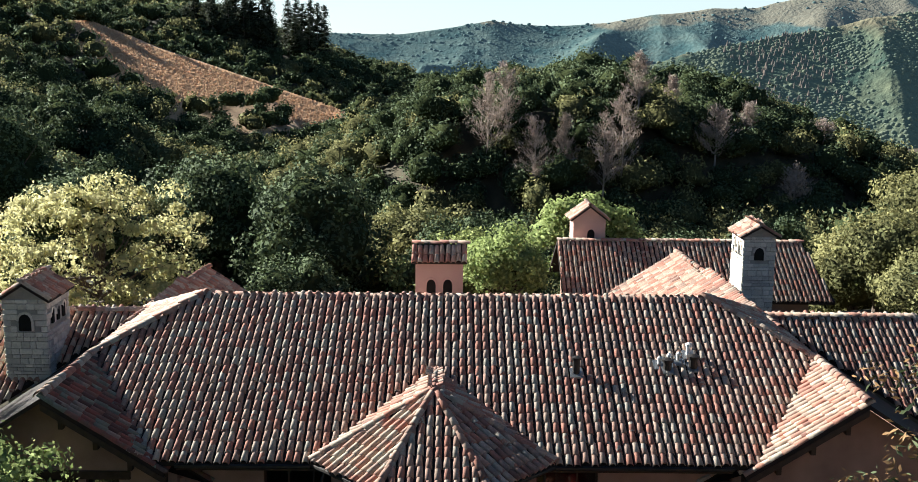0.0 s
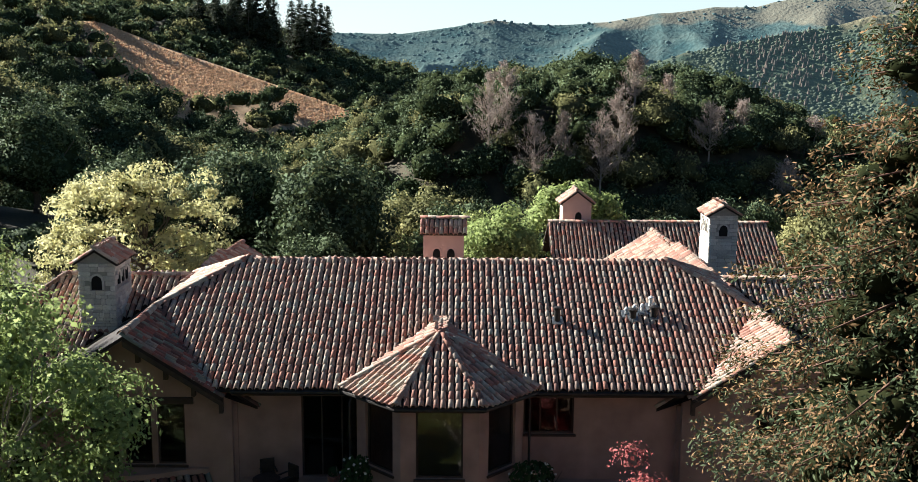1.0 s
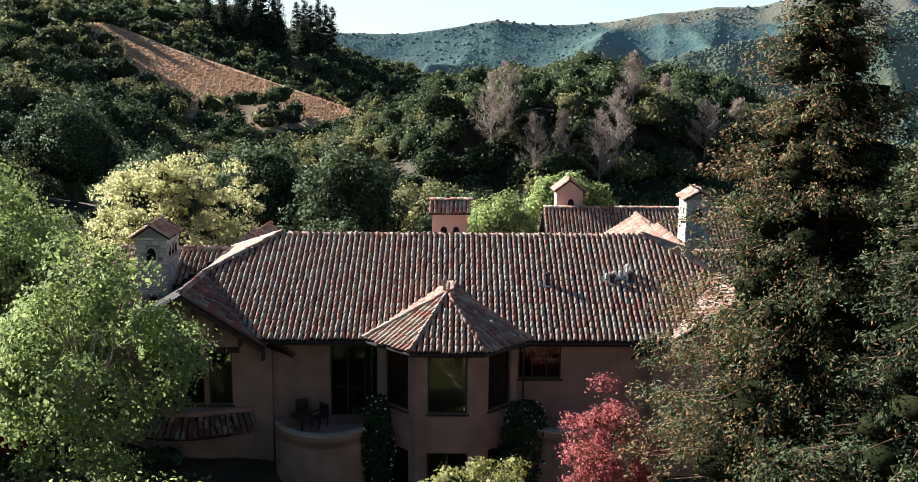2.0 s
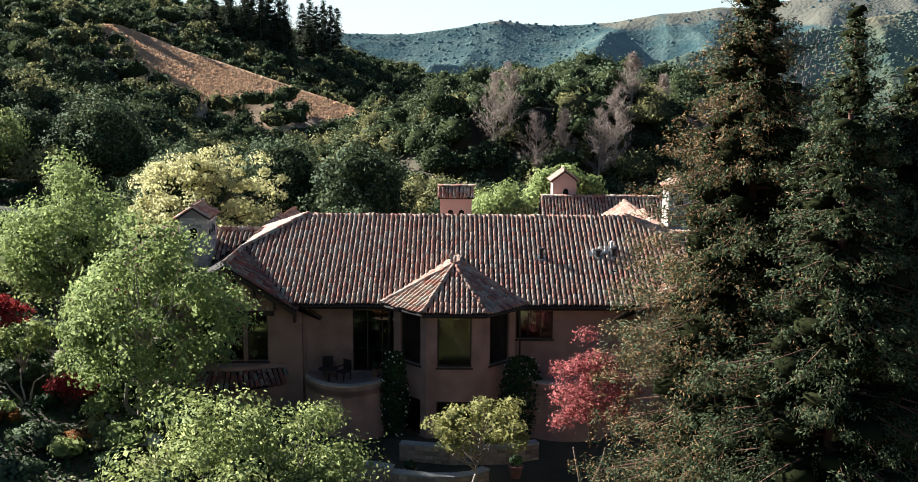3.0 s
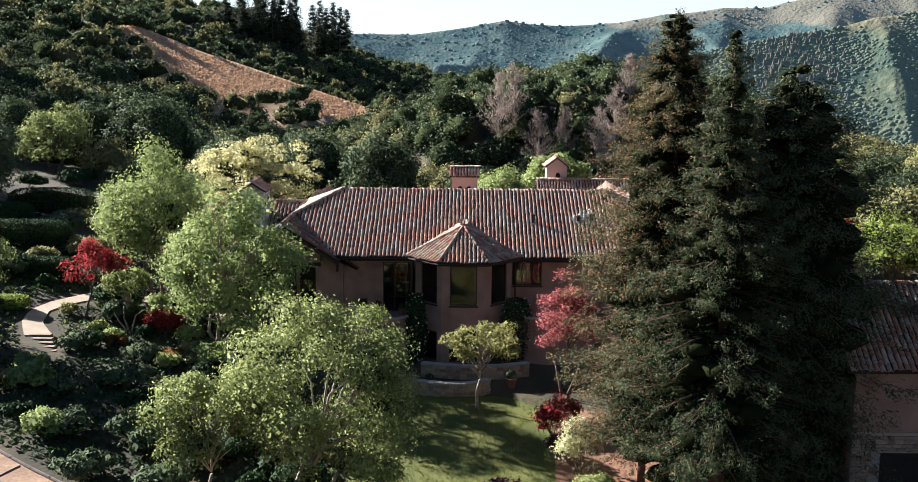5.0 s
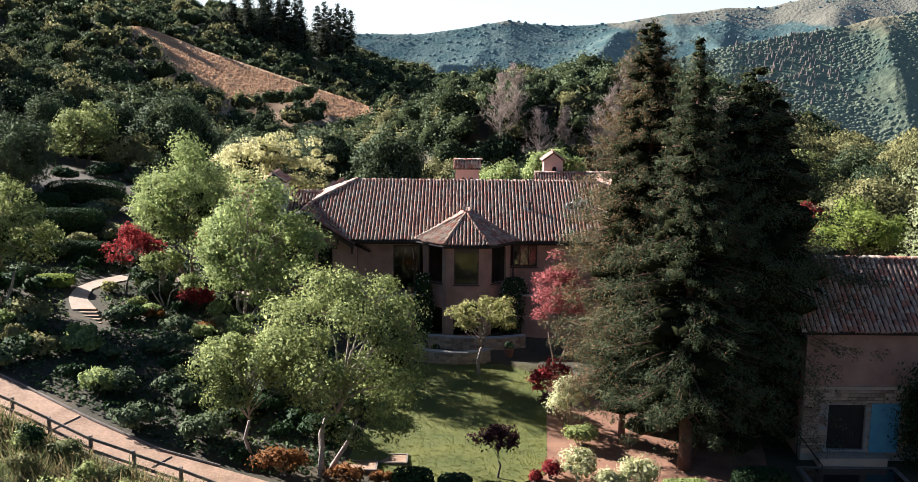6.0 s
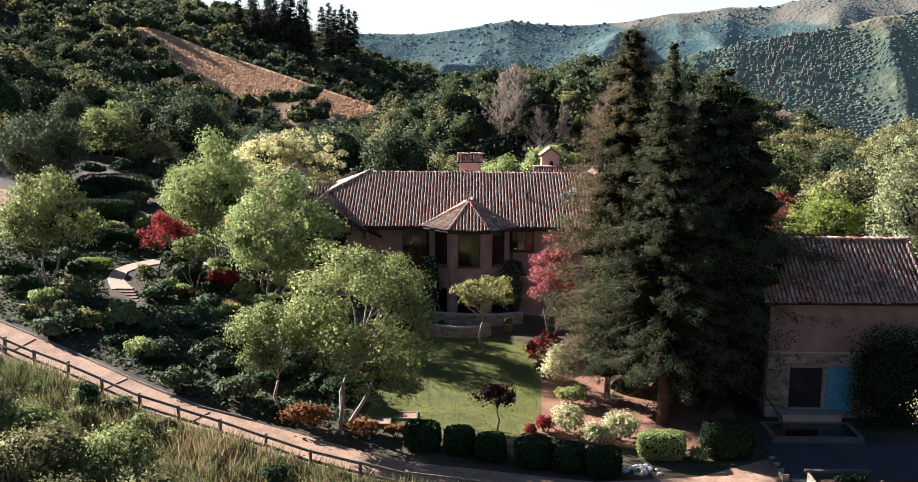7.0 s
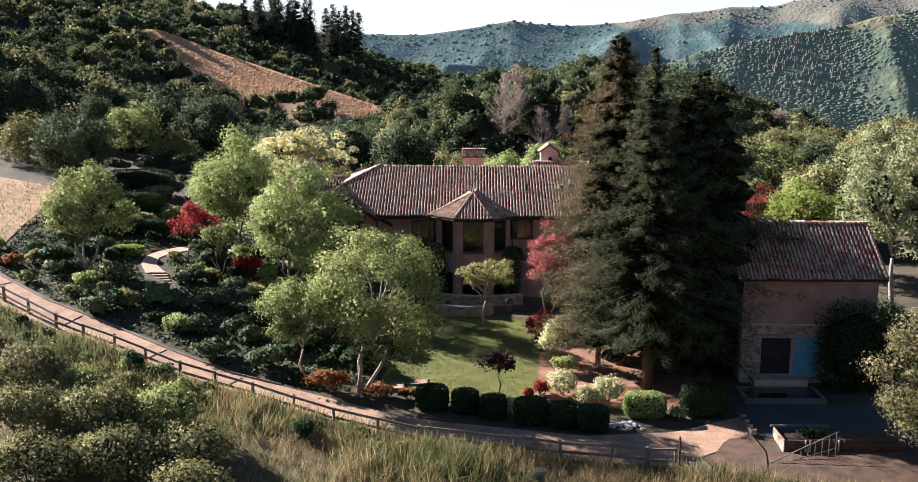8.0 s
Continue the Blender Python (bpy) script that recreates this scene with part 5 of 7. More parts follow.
def conifer(name, label, x, y, top, spread, seed, mat, tint=0.0, bare=1.5, bark=REDBARK, girth=0.34, whorl=0.36, skew=(0, 0), category="tree", group="", needle=0.043, base=None, power=0.86, cap=5.6, tufts=2.9, cards=25, aspect=0.34, boughs=10):
    """A conifer: straight trunk, layered boughs, each a row of needle tufts."""
    rng = np.random.default_rng(seed)
    z0 = float(gz(x, y)) if base is None else base
    t = thing(name, label, category, (x, y, z0), group=group)
    H = top - z0
    tip = Vector((x + skew[0], y + skew[1], top))
    foot = Vector((x, y, z0 - 0.3))
    g = Geo().tube([foot, foot.lerp(tip, 0.05), foot.lerp(tip, 0.5), tip], [girth * 1.5, girth, girth * 0.6, 0.03], 10)
    T, R, D = [], [], []
    z = bare
    lumps = unit(rng, 26) * (1, 1, 0)
    heights = rng.uniform(0, H, 26)
    while z < H - 0.1:
        f = z / H
        reach = min(cap, spread * min(1.0, (1 - f) ** power * 1.05 + 0.02) * (0.5 + 0.5 * min(1, (f + 0.12) / 0.25)))
        for _ in range(boughs if f < 0.85 else boughs - 1):
            a = rng.uniform(0, 2 * math.pi)
            d = np.array([math.cos(a), math.sin(a), 0.0])
            bulge = (np.clip(lumps @ d, 0, 1) ** 3 * np.exp(-((heights - z) / (0.07 * H)) ** 2)).max()
            r = reach * rng.uniform(0.7, 0.98) * (1 + 0.22 * bulge)
            o = np.array(foot.lerp(tip, (z + 0.3) / (H + 0.3))) + (0, 0, rng.uniform(-0.55, 0.55))
            side = np.array([-d[1], d[0], 0])
            n = max(2, int(tufts * r + 1))
            s = np.linspace(0.35, 1.0, n) + rng.normal(0, 0.04, n)
            off = rng.normal(0, 1, n) * 0.17 * r * (1.15 - s)
            c = o + d * (s * r)[:, None] + side * off[:, None]
            c[:, 2] += (0.3 - 0.2 * r) * s + 0.1 * r * np.clip(s - 0.7, 0, 1) - 0.1 * np.abs(off) + rng.normal(0, 0.1, n)
            T.append(c)
            R.append((0.15 + 0.045 * r * (1.2 - 0.6 * s)) * rng.uniform(0.75, 1.25, n) * max(needle, 0.06) / 0.062)
            D.append(np.repeat(d[None], n, 0))
            if r > 1.2:
                e = o + d * r * 0.85 + np.array([0, 0, (0.3 - 0.2 * r) * 0.85])
                g.tube([Vector(o), Vector((o + e) / 2 + np.array([0, 0, 0.12])), Vector(e)], [0.05, 0.03, 0.01], 4)
        z += whorl * (0.7 + 0.6 * (1 - f))
    part("trunk", g, bark, t, smooth=True)
    T, R, D = np.concatenate(T), np.concatenate(R), np.concatenate(D)
    u = unit(rng, len(T) * cards)
    Dn, Rn = np.repeat(D, cards, 0), np.repeat(R, cards)[:, None]
    P = np.repeat(T, cards, 0) + u * Rn * (1, 1, 0.85) * rng.uniform(0.5, 1.15, (len(u), 1)) + Dn * Rn * 0.3
    N = 0.7 * u + 0.55 * Dn + (0, 0, 0.3) + 0.4 * rng.normal(size=u.shape)
    N /= np.linalg.norm(N, axis=1, keepdims=True)
    L = leaves(P, N + 0.35 * rng.normal(size=N.shape), np.full(len(P), needle * 1.35), rng, aspect, Dn + 0.7 * u + (0, 0, -0.1))
    patch = np.sin(P[:, 2] * 1.1 + seed) * np.cos(P[:, 0] * 1.3) + 0.5 * np.sin(P[:, 1] * 1.7)
    brown = rng.uniform(size=len(L)) < tint * np.clip(0.3 + 0.9 * (x - P[:, 0]) / spread + 0.25 * patch + 0.5 * (P[:, 2] - z0) / H - 0.25, 0.03, 1)
    mid = np.array(foot) + (np.array(tip) - np.array(foot)) * ((T[:, 2:] - foot.z) / (tip.z - foot.z))
    pick = rng.uniform(size=len(T)) < 0.3
    C = (mid + (T - mid) * (0.48, 0.48, 1))[pick]
    k = (0.16 + 0.1 * np.linalg.norm((T - mid)[pick], axis=1)) * rng.uniform(0.7, 1.2, len(C)) * max(1, (needle / 0.062) ** 0.5)
    V = C[:, None] + ICO_V[None] * k[:, None, None] * (1.2, 1.2, 0.6) * (1 + 0.2 * rng.normal(size=(len(C), 12, 1)))
    F = ICO_F[None] + 12 * np.arange(len(C))[:, None, None]
    # solid dark lumps fill the inside, so gaps between boughs read as shade
    part("inner_crown", Geo().add(V.reshape(-1, 3).tolist(), F.reshape(-1, 3).tolist()), SHADECORE, t, smooth=True)
    for nm, m, mt, lab in (("crown", ~brown, mat, ""), ("browned_crown", brown, RUSTNEEDLE, "russet browned needle sprays")):
        if m.any():
            me = quads(nm, L[m], mt)
            soft(me, N[m])
            part(nm, me, mt, t, lab)
    return t


conifer("redwood_tree", "tall redwood with rust-brown tinged needle sprays", 9.3, 10.0, 21.3, 8.0, 11, NEEDLE, tint=0.6, skew=(-0.6, 0.4), bare=2.4, power=0.74, tufts=3.8, cards=24)
conifer("redwood_tree", "tall dark green redwood with bare lower trunk", 10.4, 5.9, 20.1, 6.2, 12, NEEDLE, tint=0.12, bare=3.6, skew=(-0.15, 0.4), cap=4.6)
conifer("redwood_tree", "tall dark green redwood in shade beside the outbuilding", 14.2, 10.2, 18.9, 8.4, 13, NEEDLE, tint=0.03, bare=1.6, cap=6.6, power=0.5, skew=(-0.3, -0.6), needle=0.056, cards=15)
conifer("redwood_tree", "leaning redwood with browned lower boughs", 7.6, 8.6, 11.5, 3.6, 15, NEEDLE, tint=0.3, bare=2.6, girth=0.2, cap=2.8)

broadleaf("tree", "multi-stemmed tree with small sunlit sage-green leaves", (-7.58, 4.28), (-5.9, 5.0, 5.7), (5.1, 4.7, 5.3), SAGE, PALEBARK, 21, lobes=125, lobe=0.95, per=270, leaf=0.062, girth=0.22, stems=3, low=-0.85)
broadleaf("tree", "slender young tree with small sage-green leaves", (-11.1, 4.6), (-11.4, 4.6, 4.3), (2.8, 2.5, 3.1), SAGE, PALEBARK, 22, lobes=42, lobe=0.8, per=240, leaf=0.07, girth=0.11)
broadleaf("tree", "small flat-topped tree with golden-green leaves", (0.16, 18.8), (0.2, 18.8, 4.0), (2.7, 2.1, 1.35), GOLDGREEN, PALEBARK, 23, lobes=70, lobe=0.42, per=80, leaf=0.065, girth=0.11, low=-0.5)
broadleaf("tree", "rounded tree in fresh green leaf", (-21.4, 32.0), (-21.6, 32, 9.0), (5.1, 4.5, 5.0), GREEN, BARK, 24, lobes=100, lobe=1.15, per=210, leaf=0.085, girth=0.22, stems=2, low=-0.85)
broadleaf("tree", "open-branched tree with pale green spring leaves", (-15.6, 24.8), (-14.8, 23, 7.0), (5.1, 4.7, 4.9), GREEN, PALEBARK, 25, lobes=115, lobe=1.0, per=190, leaf=0.085, girth=0.22, stems=3, low=-0.85)
broadleaf("tree", "tall tree in yellow spring leaf", (-18.6, 53), (-19.6, 53, 8.2), (6.6, 5.2, 6.6), YELLOW, BARK, 26, lobes=150, lobe=0.75, per=130, leaf=0.09, girth=0.26, low=-0.8)
broadleaf("tree", "grey-green olive-like tree on the garden slope", (-30.7, 21.4), (-30.6, 21.2, 8.3), (4.3, 3.8, 4.1), SAGE, PALEBARK, 27, lobes=84, lobe=0.85, per=150, leaf=0.085, girth=0.2, stems=3)
broadleaf("tree", "rounded grey-green oak with forking trunk", (-43.0, 70), (-43.2, 70, 10.7), (4.9, 4.6, 4.4), SAGE, BARK, 28, lobes=70, lobe=1.0, per=130, leaf=0.11, girth=0.3, stems=2)
broadleaf("tree", "dense dark green spreading oak", (-42.5, 50), (-42.5, 50, 10.2), (5.2, 4.8, 4.4), OAK, BARK, 29, lobes=110, lobe=1.4, per=170, leaf=0.1, girth=0.35, low=-0.95)
broadleaf("tree", "pale olive-green tree above the dry bank", (-50.5, 58), (-50.5, 58, 9.6), (4.6, 4.2, 4.4), OAKLIGHT, BARK, 46, lobes=70, lobe=1.0, per=120, leaf=0.11, girth=0.25)
broadleaf("tree", "tan-tipped oak beside the grey-green oak", (-37.6, 68.6), (-37.6, 68.6, 9.0), (3.2, 2.8, 2.8), OAKLIGHT, BARK, 40, lobes=40, lobe=0.9, per=110, leaf=0.11, girth=0.2)
broadleaf("maple_tree", "small maple with bright red leaves", (-24.3, 26.4), (-24.0, 27.4, 6.1), (2.7, 2.2, 2.1), REDLEAF, BARK, 30, lobes=44, lobe=0.5, per=65, leaf=0.075, girth=0.09, low=-0.2)
broadleaf("tree", "small tree with pale whitish-green leaves", (-21.3, 25.3), (-21.3, 25.3, 5.7), (1.7, 1.6, 1.3), SAGE, PALEBARK, 31, lobes=24, lobe=0.55, per=90, leaf=0.08, girth=0.1, stems=3)
broadleaf("maple_tree", "coral-pink Japanese maple beside the house", (5.2, 20.6), (5.3, 20.4, 4.7), (2.0, 1.9, 3.0), CORALLEAF, BARK, 32, lobes=60, lobe=0.55, per=170, leaf=0.052, girth=0.1, stems=2)
broadleaf("maple_tree", "dark red maple behind the pale tree", (-18.2, 27.6), (-17.2, 27.4, 6.9), (2.6, 2.0, 1.7), REDLEAF, BARK, 33, lobes=26, lobe=0.6, per=70, leaf=0.09, girth=0.09)
broadleaf("tree", "broad green tree behind the house", (2.9, 54.4), (2.9, 54.2, 7.4), (2.9, 2.6, 2.9), GREEN, BARK, 34, lobes=60, lobe=0.85, per=130, leaf=0.11, girth=0.2)
broadleaf("tree", "spreading bright green tree behind the rear range", (8.8, 66), (8.8, 66, 6.9), (5.4, 3.6, 3.3), GREEN, BARK, 35, lobes=50, lobe=1.0, per=120, leaf=0.14, girth=0.25)
broadleaf("tree", "pale green tree behind the outbuilding", (31.6, 20.6), (31.5, 20.6, 9.8), (5.4, 4.6, 5.8), PALEGREEN, PALEBARK, 36, lobes=130, lobe=0.95, per=120, leaf=0.09, girth=0.22, low=-0.9)
broadleaf("tree", "lime green weeping tree behind the outbuilding", (27.6, 30.2), (27.6, 30.2, 7.3), (3.6, 3.2, 3.2), LIME, BARK, 37, lobes=54, lobe=0.85, per=120, leaf=0.1, girth=0.15)
broadleaf("maple_tree", "dark red maple near the outbuilding", (25.2, 34.4), (25.2, 34.4, 7.0), (2.2, 2.0, 2.0), REDLEAF, BARK, 38, lobes=26, lobe=0.7, per=90, leaf=0.1, girth=0.12)
broadleaf("tree", "sage-leaved oak at the meadow's edge", (23.3, -4.8), (23.2, -4.8, 3.4), (3.7, 3.2, 5.6), DRYOAK, BARK, 39, lobes=90, lobe=0.8, per=190, leaf=0.06, girth=0.2, low=-0.95)

# clipped hedges
def clipped(x, y, w, d, h, seed, label, mat=None, turn=0.0, rough=0.035):
    rng = np.random.default_rng(seed)
    mat = mat or HEDGE
    z = float(gz(x, y))
    t = thing("hedge", label, "hedge", (x, y, z), group="clipped hedges")
    n = int(min(480, 9000 / (w * h + w * d + h * d)) * (w * h + w * d + h * d))
    a = unit(rng, n)
    k = (np.abs(a) ** 4).sum(1, keepdims=True) ** 0.25
    p = a / k * (w / 2, d / 2, h / 2) * (1 + rough * rng.normal(size=(n, 1)))
    m = Matrix.Translation((x, y, z + h / 2)) @ pose(0, 0, 0, 0, 0, turn)
    R = np.array(m)
    P = p @ R[:3, :3].T + R[:3, 3]
    nn = (a ** 3) @ R[:3, :3].T
    V, F = ball()
    kk = (np.abs(V) ** 4).sum(1, keepdims=True) ** 0.25
    core = (V / kk * (w / 2, d / 2, h / 2) * 0.9) @ R[:3, :3].T + R[:3, 3]
    # near-black body whose colour makes the shade between the clipped leaves
    part("inner_growth", Geo().add(core.tolist(), F), SHADECORE, t)
    part("foliage", quads("foliage", leaves(P, nn / np.linalg.norm(nn, axis=1, keepdims=True) + 0.5 * rng.normal(size=(n, 3)), 0.07, rng, 0.7), mat), mat, t)


for k, (x, y, w, h) in enumerate(((-3.1, 2.4, 1.9, 1.5), (-1.1, 2.0, 1.6, 1.4), (0.55, 1.2, 1.55, 1.4), (2.75, 0.5, 1.9, 1.55), (4.55, 0.1, 1.6, 1.45), (6.25, -0.4, 1.75, 1.45))):
    clipped(x, y, w, 1.3, h, 50 + k, "rounded dark green clipped hedge beside the path")
# brighter leaf colour stands in for the sunlight on this hedge
clipped(9.55, 1.6, 2.4, 1.3, 1.45, 60, "sunlit clipped green hedge", GREEN)
clipped(13.1, 1.9, 2.6, 1.6, 1.9, 61, "dark clipped hedge in shade")
clipped(23.6, 5.9, 4.7, 1.8, 5.3, 62, "tall dark vine mass against the outbuilding", rough=0.13)

rng = np.random.default_rng(98)
for k in range(54):
    x, y = rng.uniform(-48, -25), rng.uniform(31, 79)
    r = rng.uniform(0.9, 2.0)
    if x < -36.5 and (y < 54 or k % 3):
        continue
    shrub("shrub", "dark rounded shrub on the upper garden slope", x, y, r * 1.2, r, r * rng.uniform(0.8, 1.2), (OAK, HEDGE, OAKLIGHT, OAK)[k % 4], 700 + k, leaf=0.13, dens=0.6, group="upper garden shrubs")

for k, (x, y, w, d, h) in enumerate(((-35.5, 50, 7, 2, 2.4), (-33.5, 40, 6, 2, 2.0), (-29.5, 33, 4.5, 1.6, 1.4), (-37.5, 45, 4.5, 2, 1.8), (-35, 33, 4, 1.6, 1.2))):
    clipped(x, y, w, d, h, 64 + k, "layered dark green clipped hedge on the slope")
clipped(-29.2, 26.4, 2.6, 1.3, 0.8, 69, "low sunlit clipped hedge by the garden walk", LIME)

# shrubs by the lawn and path
for k, (nm, lab, x, y, rx, ry, h, mat) in enumerate((
        ("shrub", "low rust-orange shrub beside the lawn", -9.4, 3.6, 1.7, 1.1, 1.4, RUST), ("shrub", "low rust-red shrub beside the lawn", -6.3, 3.6, 1.2, 0.8, 0.9, RUST), ("shrub", "low rust-red shrub beside the lawn", -4.6, 3.7, 0.8, 0.6, 0.7, RUST),
        ("shrub", "yellow-flowering low shrub beside the lawn", -3.6, 4.4, 0.7, 0.5, 0.5, YELLOW), ("shrub", "yellow-flowering low shrub beside the lawn", 1.9, 3.0, 1.2, 0.5, 0.5, YELLOW),
        ("shrub", "cream and yellow variegated shrub beside the lawn", 5.0, 4.6, 1.25, 1.0, 1.6, CREAM), ("shrub", "cream and yellow variegated shrub beside the lawn", 7.6, 3.6, 1.35, 1.0, 1.7, CREAM), ("shrub", "cream and yellow variegated shrub beside the lawn", 6.4, 3.2, 0.9, 0.8, 1.2, CREAM),
        ("shrub", "tall pale lime shrub beside the lawn", 4.9, 10.4, 1.4, 1.2, 3.0, CREAM), ("shrub", "rounded sage shrub beside the lawn", 5.4, 8.2, 1.2, 1.0, 1.3, SAGE),
        ("shrub", "small dark red shrub beside the lawn", 3.5, 4.6, 0.7, 0.6, 1.0, REDLEAF), ("shrub", "small dark red shrub beside the lawn", 2.7, 4.2, 0.5, 0.5, 0.6, REDLEAF), ("shrub", "red-leaved shrub beside the lawn", 4.1, 15.0, 1.1, 1.0, 2.0, REDLEAF), ("shrub", "dark red shrub beside the lawn", 4.2, 12.4, 0.9, 0.9, 1.4, PURPLE), ("shrub", "red-leaved shrub beside the lawn", 5.0, 17.0, 1.2, 0.9, 1.7, REDLEAF),
        ("shrub", "small pale shrub beside the lawn", 11.5, 1.2, 0.5, 0.5, 0.9, SAGE),
        ("shrub", "dark red bush in the garden", -19.0, 25.6, 1.4, 1.1, 1.6, REDLEAF), ("shrub", "bright green bush in the garden", -17.2, 24.0, 1.1, 0.9, 1.6, GREEN), ("shrub", "dark green bush behind the outbuilding", 29.0, 15.5, 2.2, 1.8, 2.6, OAK), ("shrub", "dark green bush behind the outbuilding", 32.5, 13.0, 2.4, 1.8, 2.6, OAK), ("shrub", "dull green bush behind the outbuilding", 28.0, 20.0, 2.0, 1.8, 3.0, OAKLIGHT))):
    shrub(nm, lab, x, y, rx, ry, h, mat, 70 + k)
broadleaf("maple_tree", "low spreading purple-leaved maple", (0.98, 4.6), (0.9, 4.5, 1.3), (1.6, 1.2, 0.9), PURPLE, BARK, 90, lobes=22, lobe=0.36, per=50, leaf=0.08, girth=0.06, low=0.0)

# shrubs over the left garden slope
rng = np.random.default_rng(99)
n = 0
while n < 120:
    x, y = rng.uniform(-46, -6.6), rng.uniform(3.5, 34)
    fence_y = np.interp(x, [-46, -38, -31, -24.8, -15.6, -10.2], [24, 19.5, 14, 10.4, 4.9, 3.0])
    if y < fence_y + 0.9 or x < -39 or (x < -36.5 and y > 24) or (x > -10 and (y > 18 or y < 7 or x > -7 + 0.11 * (y - 5))) or (x > -16.5 and y > 27) or float(off_walk(x, y)) < 2.0 or (y > 27 and x > -19):
        continue
    r = rng.uniform(0.5, 1.35)
    mat, lab = [(HEDGE, "low dark green shrub"), (OAK, "rounded dark shrub"), (SAGE, "grey-green shrub"), (OAKLIGHT, "olive-green shrub"), (GREEN, "fresh green shrub"), (RUST, "brownish shrub")][rng.choice(6, p=[0.34, 0.3, 0.1, 0.14, 0.08, 0.04])]
    shrub("shrub", lab + " on the garden slope", x, y, r * 1.15, r, r * rng.uniform(0.8, 1.3), mat, 200 + n, leaf=0.1, dens=0.7, group="garden shrubs")
    n += 1

# planting before the garden walk
for k, (x, y, r, h, mat, lab) in enumerate(((-23.6, 28.6, 0.8, 1.0, SAGE, "grey-green shrub"), (-22.2, 28.9, 0.9, 1.3, HEDGE, "low dark green shrub"), (-20.4, 28.6, 1.0, 1.5, GREEN, "fresh green shrub"), (-18.8, 28.8, 0.9, 1.4, HEDGE, "low dark green shrub"), (-17.4, 28.9, 1.0, 1.5, OAK, "rounded dark shrub"), (-25.4, 26.6, 0.7, 0.8, GOLDGREEN, "low golden shrub"))):
    shrub("shrub", lab + " beside the garden walk", x, y, r * 1.2, r, h, mat, 960 + k, leaf=0.08, group="garden shrubs")

# meadow bushes
for k, (x, y, rx, ry, h, mat) in enumerate(((-25.8, -1.4, 2.6, 2.2, 3.6, DRYOAK), (-29.5, 0.5, 2.8, 2.2, 3.4, DRYOAK), (-22.4, -1.6, 1.8, 1.6, 2.6, SAGE), (-20.6, -5.0, 2.8, 2.2, 3.2, OAKLIGHT), (-17.2, -4.6, 2.6, 2.0, 3.2, SAGE), (-24.6, -5.4, 2.6, 2.0, 3.0, OAKLIGHT),
        (-14.9, -7.0, 2.2, 1.8, 2.8, OAKLIGHT), (-18.4, -8.4, 3.0, 2.0, 3.0, OAKLIGHT), (-22.6, -9.0, 3.0, 2.0, 2.8, OAKLIGHT), (-14.4, -10.4, 2.8, 2.0, 2.8, OAKLIGHT), (-27.5, -9.0, 2.8, 2.0, 3.0, OAKLIGHT), (-21.6, 3.6, 0.9, 0.7, 1.5, HEDGE))):
    shrub("shrub", "sage-brown wild bush in the meadow", x, y, rx, ry, h, mat, 320 + k, leaf=0.075, group="meadow bushes")
rng = np.random.default_rng(321)
for k in range(26):
    x = rng.uniform(-31, -4)
    y = np.interp(x, [-33, -26.5, -16.7, -11.5, -5.5, 4], [11.2, 7.6, 2.6, 0.1, -1.8, -4.5]) - 0.8 - rng.exponential(1.8)
    r = rng.uniform(0.3, 0.75)
    shrub("shrub", "leafy green weed clump in the meadow", x, y, r * 1.3, r, r * rng.uniform(1.2, 2.0), (MEADOWGREEN, SAGE, OAKLIGHT, HEDGE)[k % 4], 340 + k, leaf=0.07, group="meadow weeds")

# wood on the hills
def crown_template(seed, level, lobes, leaf_n):
    """A crown of unit radius: a lobed surface (points, faces) and leaves on it (points, outward directions)."""
    rg = np.random.default_rng(seed)
    bm = bmesh.new()
    bmesh.ops.create_icosphere(bm, subdivisions=level, radius=1)
    d = np.array([v.co[:] for v in bm.verts])
    f = np.array([[v.index for v in t.verts] for t in bm.faces])
    bm.free()
    c = unit(rg, lobes * 2)
    c = c[c[:, 2] > -0.45][:lobes] * rg.uniform(0.5, 0.74, (lobes, 1))[: (c[:, 2] > -0.45).sum()]
    rho = rg.uniform(0.2, 0.36, len(c))
    sub = np.repeat(c, 5, 0) + unit(rg, len(c) * 5) * np.repeat(rho, 5)[:, None] * 0.8
    c, rho = np.concatenate([c, sub]), np.concatenate([rho, np.repeat(rho, 5) * rg.uniform(0.3, 0.5, len(sub))])

    def reach(v):
        b = v @ c.T
        disc = b * b - (c * c).sum(1) + rho * rho
        hit = np.where((disc > 0) & (b > 0), b + np.sqrt(np.maximum(disc, 0)), 0.5)
        return hit.max(1), hit.argmax(1)
    r, _ = reach(d)
    r = r * 0.84 * (1 + 0.05 * rg.normal(size=len(r)))
    p = unit(rg, leaf_n * 3)
    p = p[p[:, 2] > -0.5]
    q, w = reach(p)
    p, q, w = [k[q > 0.62][:leaf_n] for k in (p, q, w)]
    at = p * (q * (1 + 0.055 * rg.normal(size=len(p))))[:, None]
    out = at - c[w] * np.where(q > 0.51, 1, 0)[:, None]
    out /= np.linalg.norm(out, axis=1, keepdims=True)
    return d * r[:, None], f, at, out


